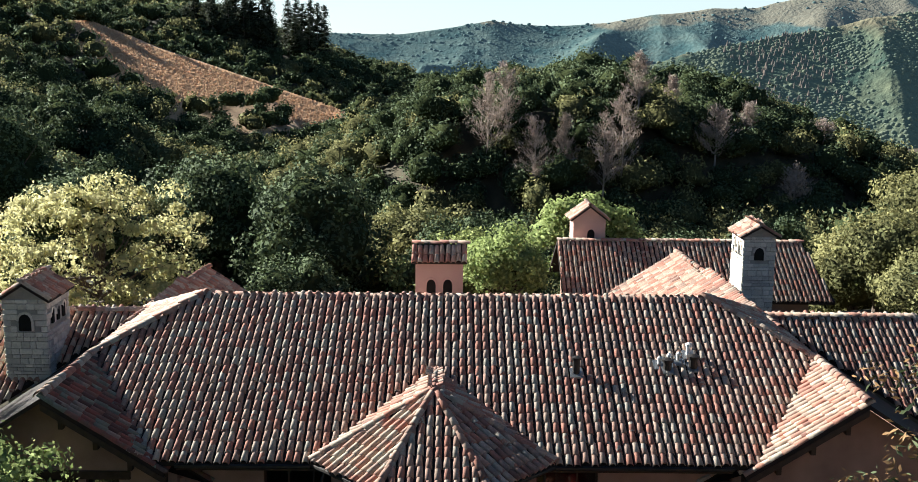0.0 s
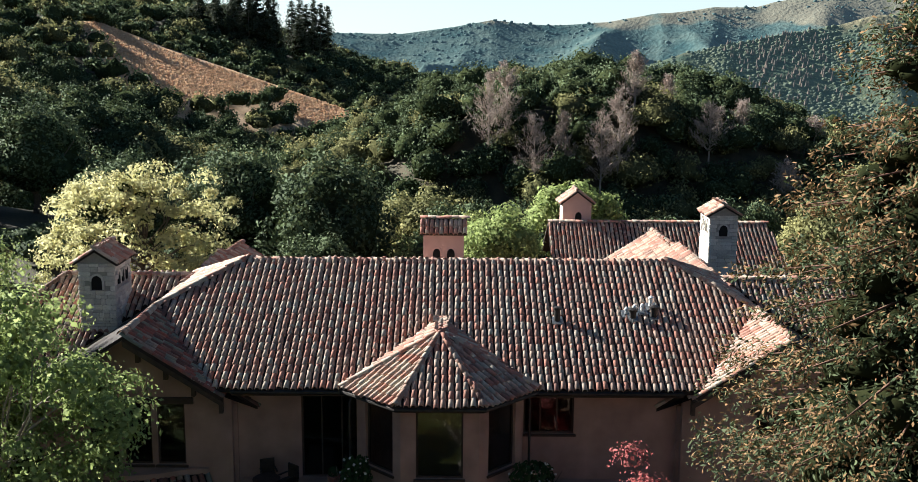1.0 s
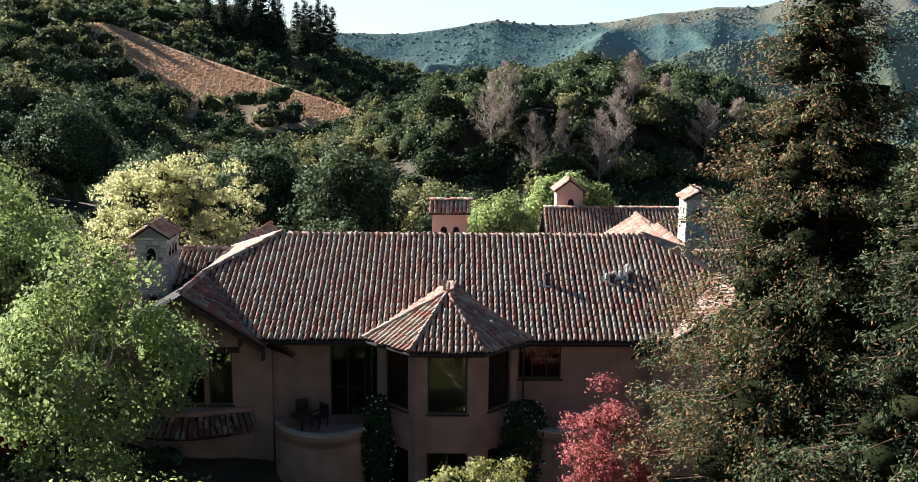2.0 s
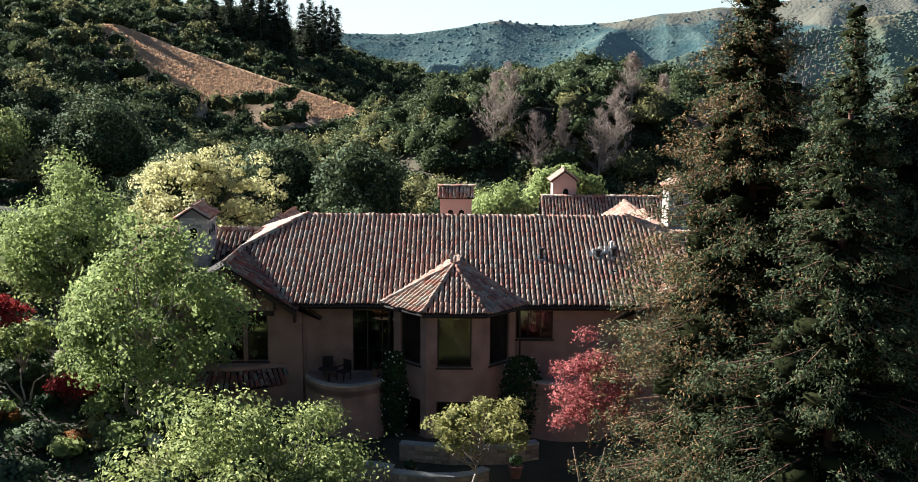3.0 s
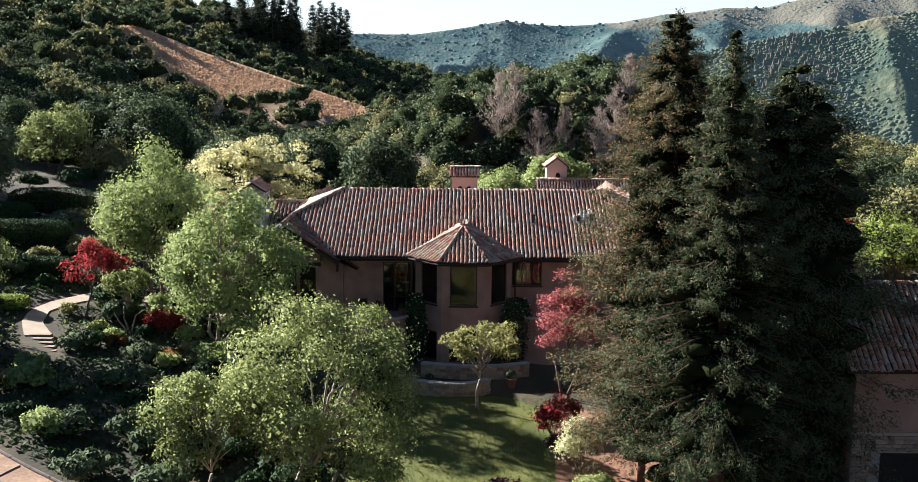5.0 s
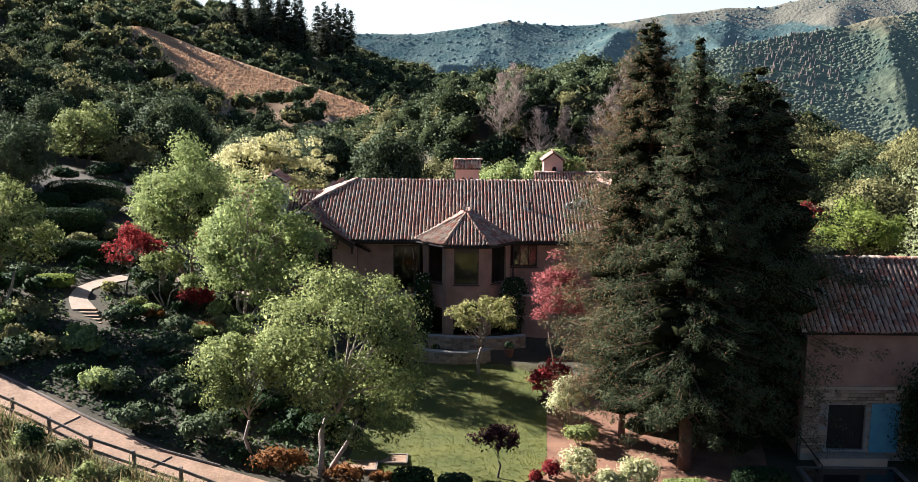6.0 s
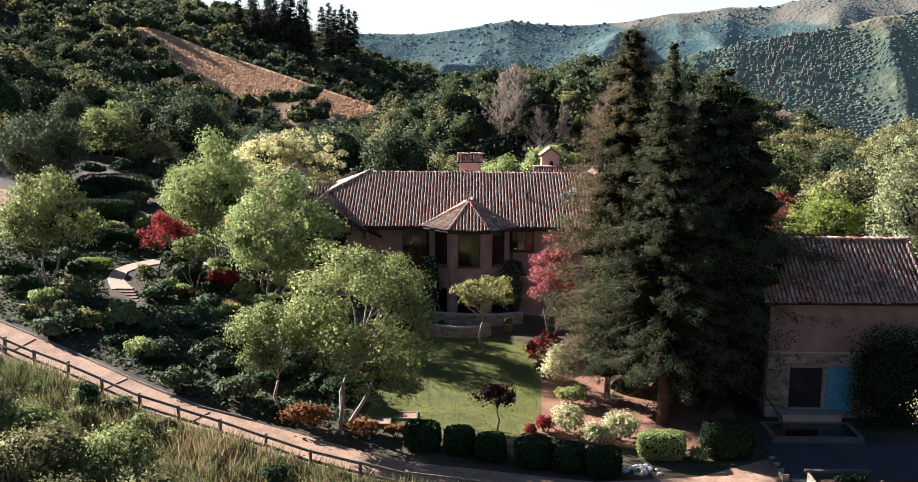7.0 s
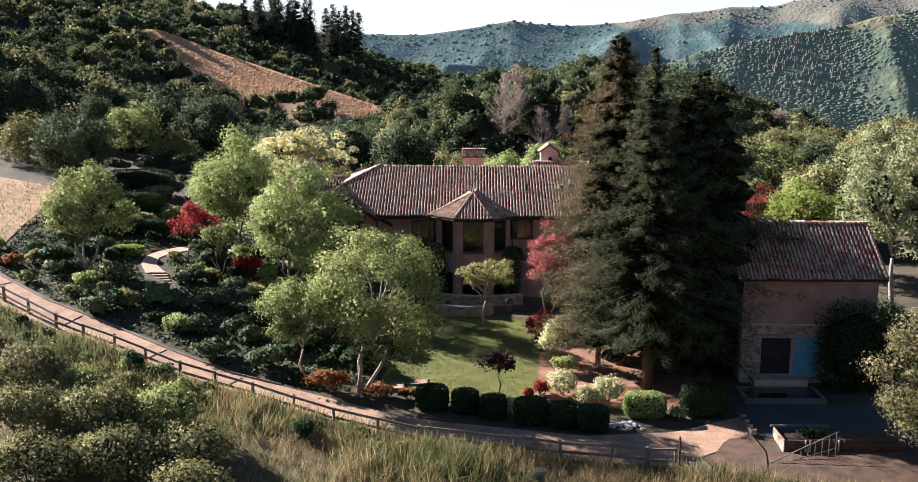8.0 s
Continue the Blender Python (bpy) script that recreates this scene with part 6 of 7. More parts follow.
def wood_arrays(pts, rng, lo, hi, kinds, leaf, squash=0.85):
    """Crowns standing on plan points: leaves, their normals, inner points and faces."""
    out, nor, cv, cf, k = [], [], [], [], 0
    for x, y in pts:
        r = rng.uniform(lo, hi) * (0.42 if 385 < y < 436 and -126 < x < -38 else 1.0)
        far = y > 330
        v, f, p, o = kinds[int(far)][rng.integers(len(kinds[int(far)]))]
        a = rng.uniform(0, 2 * math.pi)
        R = np.array([[math.cos(a), -math.sin(a), 0], [math.sin(a), math.cos(a), 0], [0, 0, 1]])
        sc = r * np.array([rng.uniform(0.85, 1.15), rng.uniform(0.85, 1.15), squash * rng.uniform(0.85, 1.25)])
        at = np.array([x, y, float(gz(x, y)) + r * 0.62])
        cf.append(f + k)
        cv.append((v * sc) @ R.T + at)
        k += len(v)
        P, O = (p * sc) @ R.T + at, o @ R.T
        n = O + 0.4 * rng.normal(size=P.shape) + (0, 0, 0.12)
        nor.append(n / np.linalg.norm(n, axis=1, keepdims=True))
        out.append(leaves(P, O + 0.6 * rng.normal(size=P.shape), leaf * (2.05 if far else 1.28) * (r / 5) ** 0.5, rng, 0.6))
    return np.concatenate(out), np.concatenate(nor), np.concatenate(cv), np.concatenate(cf)


WOODKINDS = ([crown_template(800 + k, 2, 20, 440) for k in range(10)], [crown_template(820 + k, 2, 14, 160) for k in range(8)])


def woods(name, pts, mat, seed, label, lo=3.2, hi=6.8, leaf=0.24):
    L, N, cv, cf = wood_arrays(pts, np.random.default_rng(seed), lo, hi, WOODKINDS, leaf)
    me = quads(name, L, mat)
    soft(me, N)
    t = tagged(new(name, me), label, "forest", kind="stuff")
    # darkened bodies under the leaves show through as shade in the creases
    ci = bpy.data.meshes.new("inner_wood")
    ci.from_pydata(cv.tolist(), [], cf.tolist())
    ci.materials.append(OAKSHADE if mat == OAK else OLIVESHADE)
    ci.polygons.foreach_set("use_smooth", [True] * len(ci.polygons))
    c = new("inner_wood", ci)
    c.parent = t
    return t


rng = np.random.default_rng(4)
pts = []
y = 104.0
while y < 660:
    step = 7.2 if y < 320 else 9.0
    half = 0.47 * (y + 57)
    for x in np.arange(-half - 8, half + 8, step):
        px, py = x + rng.uniform(-3, 3), y + rng.uniform(-3, 3)
        if not in_slope(px, py - 3) and not in_slope(px, py + 4) and not in_slope(px + 4, py) and not in_slope(px - 4, py):
            pts.append((px, py))
    y += step * (0.6 if 180 < y < 236 else 0.95)
pts = np.array(pts)
Z = gz(pts[:, 0], pts[:, 1])
# what lies hidden behind the crests is left out
seen = np.zeros(len(pts), bool)
for ey in (-1.0, -57.0):
    eye = np.array([-0.5, ey, 19.5])
    ang = (Z + 8 - eye[2]) / np.hypot(pts[:, 0] - eye[0], pts[:, 1] - eye[1])
    for i, (x, y) in enumerate(pts):
        t = np.linspace(0.3, 0.97, 30)
        qx, qy = eye[0] + (x - eye[0]) * t, eye[1] + (y - eye[1]) * t
        block = ((gz(qx, qy) + 3.0 - eye[2]) / np.hypot(qx - eye[0], qy - eye[1])).max()
        seen[i] |= ang[i] > block - 0.004
pts = pts[seen]
kind = rng.uniform(size=len(pts))
warm = 0.25 + 0.25 * np.sin(pts[:, 0] / 37) * np.cos(pts[:, 1] / 29) + 0.6 * ((pts[:, 0] > 34) & (pts[:, 1] < 190))
woods("oak_wood", pts[kind >= warm], OAK, 41, "dense dark green oak woodland covering the hills")
woods("olive_wood", pts[kind < warm], OAKLIGHT, 42, "olive-green oaks scattered through the woodland")
print("wood trees", len(pts))

# nearer oaks round the grounds
def oak_template(mat, seed, name, label):
    rng = np.random.default_rng(seed)
    kind = crown_template(seed, 3, 30, 6500)
    L, N, cv, cf = wood_arrays([(0.0, -2000.0)], rng, 4.0, 4.0, ([kind], [kind]), 0.1, 0.95)
    dz = float(gz(0, -2000.0))
    L = L - (0, -2000.0, dz - 1.0)
    cv = cv - (0, -2000.0, dz - 1.0)
    t = thing(name, label, "tree", group="oaks round the grounds")
    g = Geo().tube([(0, 0, -0.6), (0.1, 0, 0.8), (0.0, 0.2, 2.4)], [0.32, 0.24, 0.16], 8)
    for k in range(9):
        a = rng.uniform(0, 6.28)
        g.tube([(0.05, 0.1, 1.2 + 0.12 * k), (1.0 * math.cos(a), 1.0 * math.sin(a), 2.6), (2.8 * math.cos(a), 2.8 * math.sin(a), 4.2 + rng.uniform(-1, 1.4))], [0.12, 0.08, 0.02], 5)
    part("trunk", g, BARK, t)
    me = quads("crown", L, mat)
    soft(me, N)
    part("crown", me, mat, t)
    # darkened body gives the oak its shaded gaps
    part("inner_crown", Geo().add(cv.tolist(), cf.tolist()), OAKSHADE if mat == OAK else OLIVESHADE, t, smooth=True)
    return t


kinds = [oak_template(OAK, 301, "oak_tree", "rounded dark green oak on the slope"), oak_template(OAKLIGHT, 302, "oak_tree", "rounded olive-green oak on the slope"), oak_template(OAK, 303, "oak_tree", "dense dark oak near the house"), oak_template(SAGE, 304, "willow_tree", "pale grey-green tree near the house")]
spots = []
rng = np.random.default_rng(17)
for _ in range(4000):
    x, y = rng.uniform(-85, 85), rng.uniform(36, 104)
    if (abs(x) < 26 and y < 54) or (x < -24 and y < 75) or (4 < x < 26 and y < 64) or (-44 < x < -26 and y < 56) or (abs(x + 41.5) < 8 and abs(y - 67) < 7) or (abs(x + 51) < 8 and abs(y - 67) < 8) or (abs(x + 19) < 8 and y < 60) or (abs(x - 8) < 7 and y < 71):
        continue
    if abs(x) > 0.48 * (y + 57) + 8 or (x > 22 and y < 40 and x < 40) or (-60 < x < 24 and y > 78 and rng.uniform() < 0.6):
        continue
    if all(math.hypot(x - a, y - b) > 6.2 for a, b in spots):
        spots.append((x, y))
for k, (x, y) in enumerate(spots):
    s = rng.uniform(0.75, 1.3)
    o = kinds[rng.choice(4, p=[0.57, 0.05, 0.36, 0.02] if x < 18 or (y > 68 and x < 27) else [0.06, 0.78, 0.06, 0.1])]
    m = Matrix.Translation((x, y, float(gz(x, y)))) @ pose(0, 0, 0, 0, 0, rng.uniform(0, 360))
    if k < 4:
        o = kinds[k]
        o.matrix_basis = m
        o.scale = (s, s, s)
    else:
        c = copy_thing(o, m)
        c.scale = (s, s, s * rng.uniform(0.9, 1.15))
print("oaks", len(spots))


# bare trees on the hillside
def bare_tree(x, y, h, r, seed, n=1900):
    rng = np.random.default_rng(seed)
    z = float(gz(x, y))
    t = thing("bare_tree", "leafless grey-brown tree on the wooded hillside", "tree", (x, y, z), group="bare trees")
    g = Geo().tube([(x, y, z - 0.5), (x + 0.2, y, z + h * 0.4), (x, y + 0.2, z + h)], [0.22, 0.16, 0.03], 6)
    P, A = [], []
    for k in range(46):
        f = rng.uniform(0.25, 0.97)
        a = rng.uniform(0, 6.28)
        rr = r * min(1, 1.25 * (1 - f) + 0.22) * rng.uniform(0.6, 1.1)
        o = np.array([x, y, z + h * f])
        e = o + np.array([math.cos(a) * rr, math.sin(a) * rr, rr * rng.uniform(0.5, 1.1)])
        g.tube([o, (o + e) / 2 + (0, 0, 0.15), e], [0.06, 0.04, 0.012], 4)
        m = n // 46
        s = rng.uniform(0.2, 1.05, (m, 1))
        P.append(o + (e - o) * s + rng.normal(0, 0.35, (m, 3)))
        A.append(np.repeat((e - o)[None] / rr + (0, 0, 0.6), m, 0))
    part("trunk", g, PALEBARK, t)
    P, A = np.concatenate(P), np.concatenate(A)
    part("twig_crown", quads("twig_crown", leaves(P, rng.normal(size=P.shape), np.full(len(P), 0.55), rng, 0.09, A + 0.4 * rng.normal(size=A.shape)), BARE), BARE, t)


BARES = [(7.5, 224, 20, 4.2), (11.5, 227, 19, 4), (17, 218, 17, 3.2), (23.5, 221, 15, 2.2), (31, 217, 19, 4), (35, 219, 21, 4.5), (41, 236, 13, 3), (51, 248, 10, 2), (56.4, 228, 14, 3.6), (71.5, 221, 11, 3.4), (86.5, 248, 7, 2.5), (-26, 100, 9, 2.4), (-18, 104, 7, 2), (-10.5, 100, 7, 2.6), (21.5, 84, 7, 2.2), (-55, 130, 8, 3), (66, 238, 9, 2.6)]
for k, (x, y, h, r) in enumerate(BARES):
    bare_tree(x, y - (9 if y > 200 else 0), h * 1.08, r * 1.3, 500 + k)

# pines on the ridge
rng = np.random.default_rng(77)
PINES = [(-123, 505, 47), (-119, 518, 50), (-115, 508, 52), (-111, 520, 49), (-107, 511, 53), (-104, 505, 48), (-100, 514, 51), (-96, 508, 50), (-92, 516, 48), (-88, 509, 46), (-84, 540, 46), (-81, 548, 48), (-77, 545, 45), (-74, 552, 49), (-70, 548, 47), (-67, 554, 45),
         (-113, 498, 41), (-105, 496, 40), (-98, 497, 42), (-91, 500, 38), (-126, 500, 41), (-86, 502, 36), (-79, 530, 37), (-72, 532, 35)]
for k, (x, y, top) in enumerate(PINES):
    conifer("pine_tree", "tall dark pine on the hill ridge", x, y, top + rng.uniform(-2, 3), rng.uniform(5.0, 7.5), 600 + k, PINE, bare=5, bark=BARK, girth=0.4, whorl=1.3, needle=0.3, aspect=0.4, group="ridge pines", power=0.6, cap=6, tufts=0.9, cards=7, boughs=6)

# tall grass of the meadow
rng = np.random.default_rng(55)
N = 11000
x = rng.uniform(-44, 24, N)
y0 = np.interp(x, [-43, -33, -26.5, -16.7, -11.5, -5.5, 4, 10, 24], [16.4, 11.2, 7.6, 2.6, 0.1, -1.8, -4.5, -5.3, -8])
y = y0 - 0.15 - rng.exponential(4.6, N)
size = 0.55 + 0.45 * np.sin(x / 2.9 + 1.3 * np.sin(y / 2.1)) * np.cos(y / 1.9 + 0.7 * np.sin(x / 3.7)) + 0.3 * rng.normal(size=N)
size = np.clip(size, 0.15, 1.5)
each = 15
tx, ty = rng.normal(0, 0.2, (N, each)), rng.normal(0, 0.2, (N, each))
x, y, ts = (x[:, None] + tx).ravel(), (y[:, None] + ty).ravel(), np.repeat(size, each)
tx, ty = tx.ravel(), ty.ravel()
keep = y > -16
x, y, tx, ty, ts = x[keep], y[keep], tx[keep], ty[keep], ts[keep]
h = (0.12 + 0.38 * ts) * rng.uniform(0.45, 1.3, len(x))
c = np.stack([x, y, gz(x, y) + h * 0.85], 1)
lean = np.stack([0.2 * rng.normal(size=len(x)) + 0.15 + 1.6 * tx, 0.2 * rng.normal(size=len(x)) + 1.6 * ty, np.ones(len(x))], 1)
face = np.stack([rng.normal(size=len(x)), rng.normal(size=len(x)), 0.3 * rng.normal(size=len(x))], 1)
dry = rng.uniform(size=len(x)) < np.clip(0.42 + 0.016 * (x + 12) + 0.45 * np.sin(x / 2.3 + 2 + np.sin(y)) * np.cos(y / 1.7), 0.06, 0.94)
for m, mat, lab in ((dry, MEADOW, "tall dry seeding meadow grass"), (~dry, MEADOWGREEN, "tall green meadow grass")):
    G = leaves(c[m], face[m], h[m], rng, 0.03, lean[m])
    tagged(new("meadow_grass", quads("meadow_grass", G, mat)), lab, "grass", kind="stuff")

# dry grass standing on the far slope
rng = np.random.default_rng(58)
N = 26000
x, y = rng.uniform(-141, -40, N), rng.uniform(325, 397, N)
keep = in_slope(x, y) | in_slope(x, y + 4) | in_slope(x + 3, y)
x, y = x[keep], y[keep]
c = np.stack([x, y, gz(x, y) + 0.55], 1)
face = np.stack([rng.normal(size=len(x)), rng.normal(size=len(x)), 0.4 + 0.3 * rng.normal(size=len(x))], 1)
tagged(new("slope_grass", quads("slope_grass", leaves(c, face, np.full(len(x), 0.42), rng, 0.8, np.stack([0.3 * rng.normal(size=len(x)), 0.3 * rng.normal(size=len(x)), 1 + 0 * x], 1)), SLOPEBLADE)), "tufts of dry golden grass on the hill slope", "grass", kind="stuff")

# dry grass on the bank by the path
N = 5000
x = rng.uniform(-62, -39, N)
y = rng.uniform(24, 48, N)
keep = (y > np.interp(x, [-62, -38.4], [38, 22.5]) + 0.6) & (y < 46.5)
x, y = x[keep], y[keep]
h = rng.uniform(0.08, 0.2, len(x))
c = np.stack([x, y, gz(x, y) + 0.05 + h], 1)
face = np.stack([rng.normal(size=len(x)), rng.normal(size=len(x)), 0.5 + 0 * x], 1)
tagged(new("bank_grass", quads("bank_grass", leaves(c, face, h, rng, 0.35, np.stack([0.4 * rng.normal(size=len(x)), 0.4 * rng.normal(size=len(x)), 1 + 0 * x], 1)), MEADOW)), "short dry grass on the bank beside the path", "grass", kind="stuff")

# low growth over the garden slope
N = 46000
x, y = rng.uniform(-52, -4.4, N), rng.uniform(2, 42, N)
y1 = np.interp(x, [-52, -38, -31, -24.8, -15.6, -10.2, -4.4], [29, 19.5, 14, 10.4, 4.9, 3.0, 4.2])
keep = (y > y1 + 0.5) & (x > np.interp(y, [22, 34, 50], [-38, -40, -40])) & ~((x > -16.5) & (y > 26)) & ~(x > np.interp(y, [5, 20], [-6.8, -5.0])) & ~((x > -9.5) & (y > 20)) & (off_walk(x, y) > 1.15)
x, y = x[keep], y[keep]
patch = 0.5 + 0.5 * np.sin(x / 1.7 + np.sin(y / 1.3)) * np.cos(y / 1.5 + 0.7 * np.sin(x / 1.1))
h = 0.06 + 0.45 * patch ** 2 * rng.uniform(0.3, 1, len(x))
c = np.stack([x, y, gz(x, y) + h], 1)
nr = rng.normal(size=c.shape) * 0.7 + (0, 0, 1)
col = np.sin(x / 2.7 + 1.2 * np.sin(y / 2.2)) + 0.6 * rng.normal(size=len(x))
for m, mat, lab in ((col < 0.3, HEDGE, "dark green low ground cover"), ((col >= 0.3) & (col < 1.45), OAK, "dull green low ground cover"), (col >= 1.45, SAGE, "grey-green low ground cover")):
    tagged(new("ground_cover", quads("ground_cover", leaves(c[m], nr[m], np.full(m.sum(), 0.13), rng, 0.7), mat)), lab + " on the slope", "ground cover", kind="stuff")

# short blades of the lawn
N = 16000
x, y = rng.uniform(-6.5, 4.3, N), rng.uniform(3, 20.5, N)
keep = (y > np.interp(x, [-6.6, -3.5, 0.5, 3.4, 4.4], [5.6, 3.9, 3.1, 5.0, 9])) & (x > np.interp(y, [5, 20], [-6.3, -4.5])) & (x < np.interp(y, [5, 18], [3.4, 4.3]))
x, y = x[keep], y[keep]
c = np.stack([x, y, gz(x, y) + 0.08], 1)
blades = quads("lawn_grass", leaves(c, np.stack([rng.normal(size=len(x)), rng.normal(size=len(x)), 0.6 + 0 * x], 1), np.full(len(x), 0.06), rng, 0.3, np.stack([0.4 * rng.normal(size=len(x)), 0.4 * rng.normal(size=len(x)), 1 + 0 * x], 1)), LAWNBLADE)
up = np.stack([0.25 * rng.normal(size=len(x)), 0.25 * rng.normal(size=len(x)), 1 + 0 * x], 1)
soft(blades, up / np.linalg.norm(up, axis=1, keepdims=True))
tagged(new("lawn_grass", blades), "short mown grass of the lawn", "grass", kind="stuff")

# ---- fence ----
FENCE = [(-38.2, 16.4), (-35.8, 14.6), (-33.4, 12.8), (-31.0, 11.1), (-28.4, 9.2), (-26.1, 7.9), (-23.7, 6.7), (-21.2, 5.2), (-18.6, 3.6), (-16.2, 2.6), (-13.7, 1.5), (-11.1, 0.3), (-8.6, -0.9), (-6.0, -1.7), (-3.7, -2.4), (-1.0, -3.0), (1.6, -3.6), (4.1, -4.2), (6.8, -4.6), (8.6, -4.9)]
fence = thing("fence", "weathered grey post-and-rail timber fence along the path", "fence", (-12, 0, 0))
fr = np.random.default_rng(3)
tops = []
for x, y in FENCE:
    z = float(gz(x, y))
    h = 1.12 + fr.uniform(-0.04, 0.04)
    m = Matrix.Translation((x, y, z)) @ pose(0, 0, 0, fr.normal() * 1.5, fr.normal() * 1.5, fr.uniform(-12, 12))
    part("post", Geo().box((-0.075, -0.075, -0.3), (0.075, 0.075, h), m), GREYWOOD, fence)
    tops.append(Vector((x, y, z)))
for a, b in zip(tops, tops[1:]):
    d = (b - a)
    for h in (1.02, 0.5):
        n = Vector((d.y, -d.x, 0)).normalized() * 0.1
        lo, hi = a + n + Vector((0, 0, h + fr.normal() * 0.02)), b + n + Vector((0, 0, h + fr.normal() * 0.02))
        w = n.normalized() * 0.025
        up = Vector((0, 0, 0.075))
        part("rail", Geo().add([lo - w - up, hi - w - up, hi + w - up, lo + w - up, lo - w + up, hi - w + up, hi + w + up, lo + w + up], [(3, 2, 1, 0), (4, 5, 6, 7), (0, 1, 5, 4), (1, 2, 6, 5), (2, 3, 7, 6), (3, 0, 4, 7)]), GREYWOOD, fence)


# ---- garden walls, steps and small things ----
def curved_wall(line, h, thick, label, z0=None):
    w = thing("garden_wall", label, "wall", (line[0][0], line[0][1], float(gz(*line[0]))))
    body, cop = Geo(), Geo()
    for (a, b), (c, d) in zip(line, line[1:]):
        n = Vector((b - d, c - a)).normalized() * thick
        za, zc = float(gz(a, b)), float(gz(c, d))
        t = max(za, zc) + h if z0 is None else z0
        body.add([(a, b, za - 0.3), (c, d, zc - 0.3), (c, d, t), (a, b, t), (a + n.x, b + n.y, za - 0.3), (c + n.x, d + n.y, zc - 0.3), (c + n.x, d + n.y, t), (a + n.x, b + n.y, t)], [(0, 1, 2, 3), (7, 6, 5, 4), (0, 3, 7, 4), (1, 5, 6, 2)])
        m = n * 0.18
        cop.add([(a - m.x, b - m.y, t + 0.003), (c - m.x, d - m.y, t + 0.003), (c + n.x * 1.18, d + n.y * 1.18, t + 0.003), (a + n.x * 1.18, b + n.y * 1.18, t + 0.003), (a - m.x, b - m.y, t + 0.09), (c - m.x, d - m.y, t + 0.09), (c + n.x * 1.18, d + n.y * 1.18, t + 0.09), (a + n.x * 1.18, b + n.y * 1.18, t + 0.09)], [(3, 2, 1, 0), (4, 5, 6, 7), (0, 1, 5, 4), (2, 3, 7, 6), (0, 4, 7, 3), (1, 2, 6, 5)])
    b = part("wall_body", body, MORTAR, w)
    part("coping", cop, MORTAR, w, "stone coping")
    for (a, bb), (c, d) in zip(line, line[1:]):
        L = math.hypot(c - a, d - bb)
        ang = math.degrees(math.atan2(d - bb, c - a))
        z = float(gz(a, bb)) - 0.05
        t = (float(gz(a, bb)) + h) if z0 is None else z0
        while z < t - 0.05:
            hh = min(0.2, t - z)
            u = 0
            while u < L - 0.03:
                ww = min(sr.uniform(0.25, 0.5), L - u)
                ob = new("stone", STONE_ME)
                ob.parent = b
                ob.matrix_parent_inverse = parent_matrix(b).inverted()
                ob.matrix_basis = Matrix.Translation((a + (c - a) * (u + ww / 2) / L, bb + (d - bb) * (u + ww / 2) / L, z + hh / 2)) @ pose(0, 0, 0, 0, 0, ang) @ Matrix.Diagonal((ww - 0.02, 0.1 + sr.uniform(0, 0.03), hh - 0.02, 1))
                u += ww
            z += hh
    return w


curved_wall([(-5.4, 21.6), (-3.4, 20.9), (-1.9, 20.5), (-0.6, 20.5), (0.4, 20.75), (0.95, 21.3)], 0.75, 0.35, "low curved stone planter wall beside the lawn")
curved_wall([(-3.2, 24.0), (-0.8, 23.5), (1.8, 23.6), (3.4, 24.2)], 0.75, 0.35, "upper stone planter wall below the bay")


def pot(x, y, z, r, label):
    p = thing("plant_pot", label, "pot", (x, y, z))
    part("pot", Geo().tube([(x, y, z), (x, y, z + r * 1.6), (x, y, z + r * 1.75)], [r * 0.65, r, r * 1.08], 14), material("terracotta", (0.2, 0.09, 0.06), (0.28, 0.14, 0.1), rough=0.85) if "terracotta" not in bpy.data.materials else bpy.data.materials["terracotta"], p)
    rg = np.random.default_rng(int(x * 10) % 97)
    d = unit(rg, 260)
    part("foliage", quads("foliage", leaves(np.array((x, y, z + r * 2.3)) + d * r * (0.9, 0.9, 0.8), d, 0.06, rg), HEDGE), HEDGE, p)


pot(-2.6, 21.9, float(gz(-2.6, 21.9)), 0.3, "terracotta pot with a small shrub")
pot(2.2, 22.2, float(gz(2.2, 22.2)), 0.35, "terracotta pot with a leafy shrub")
pot(-4.6, 28.2, FLOOR, 0.24, "terracotta pot on the terrace")


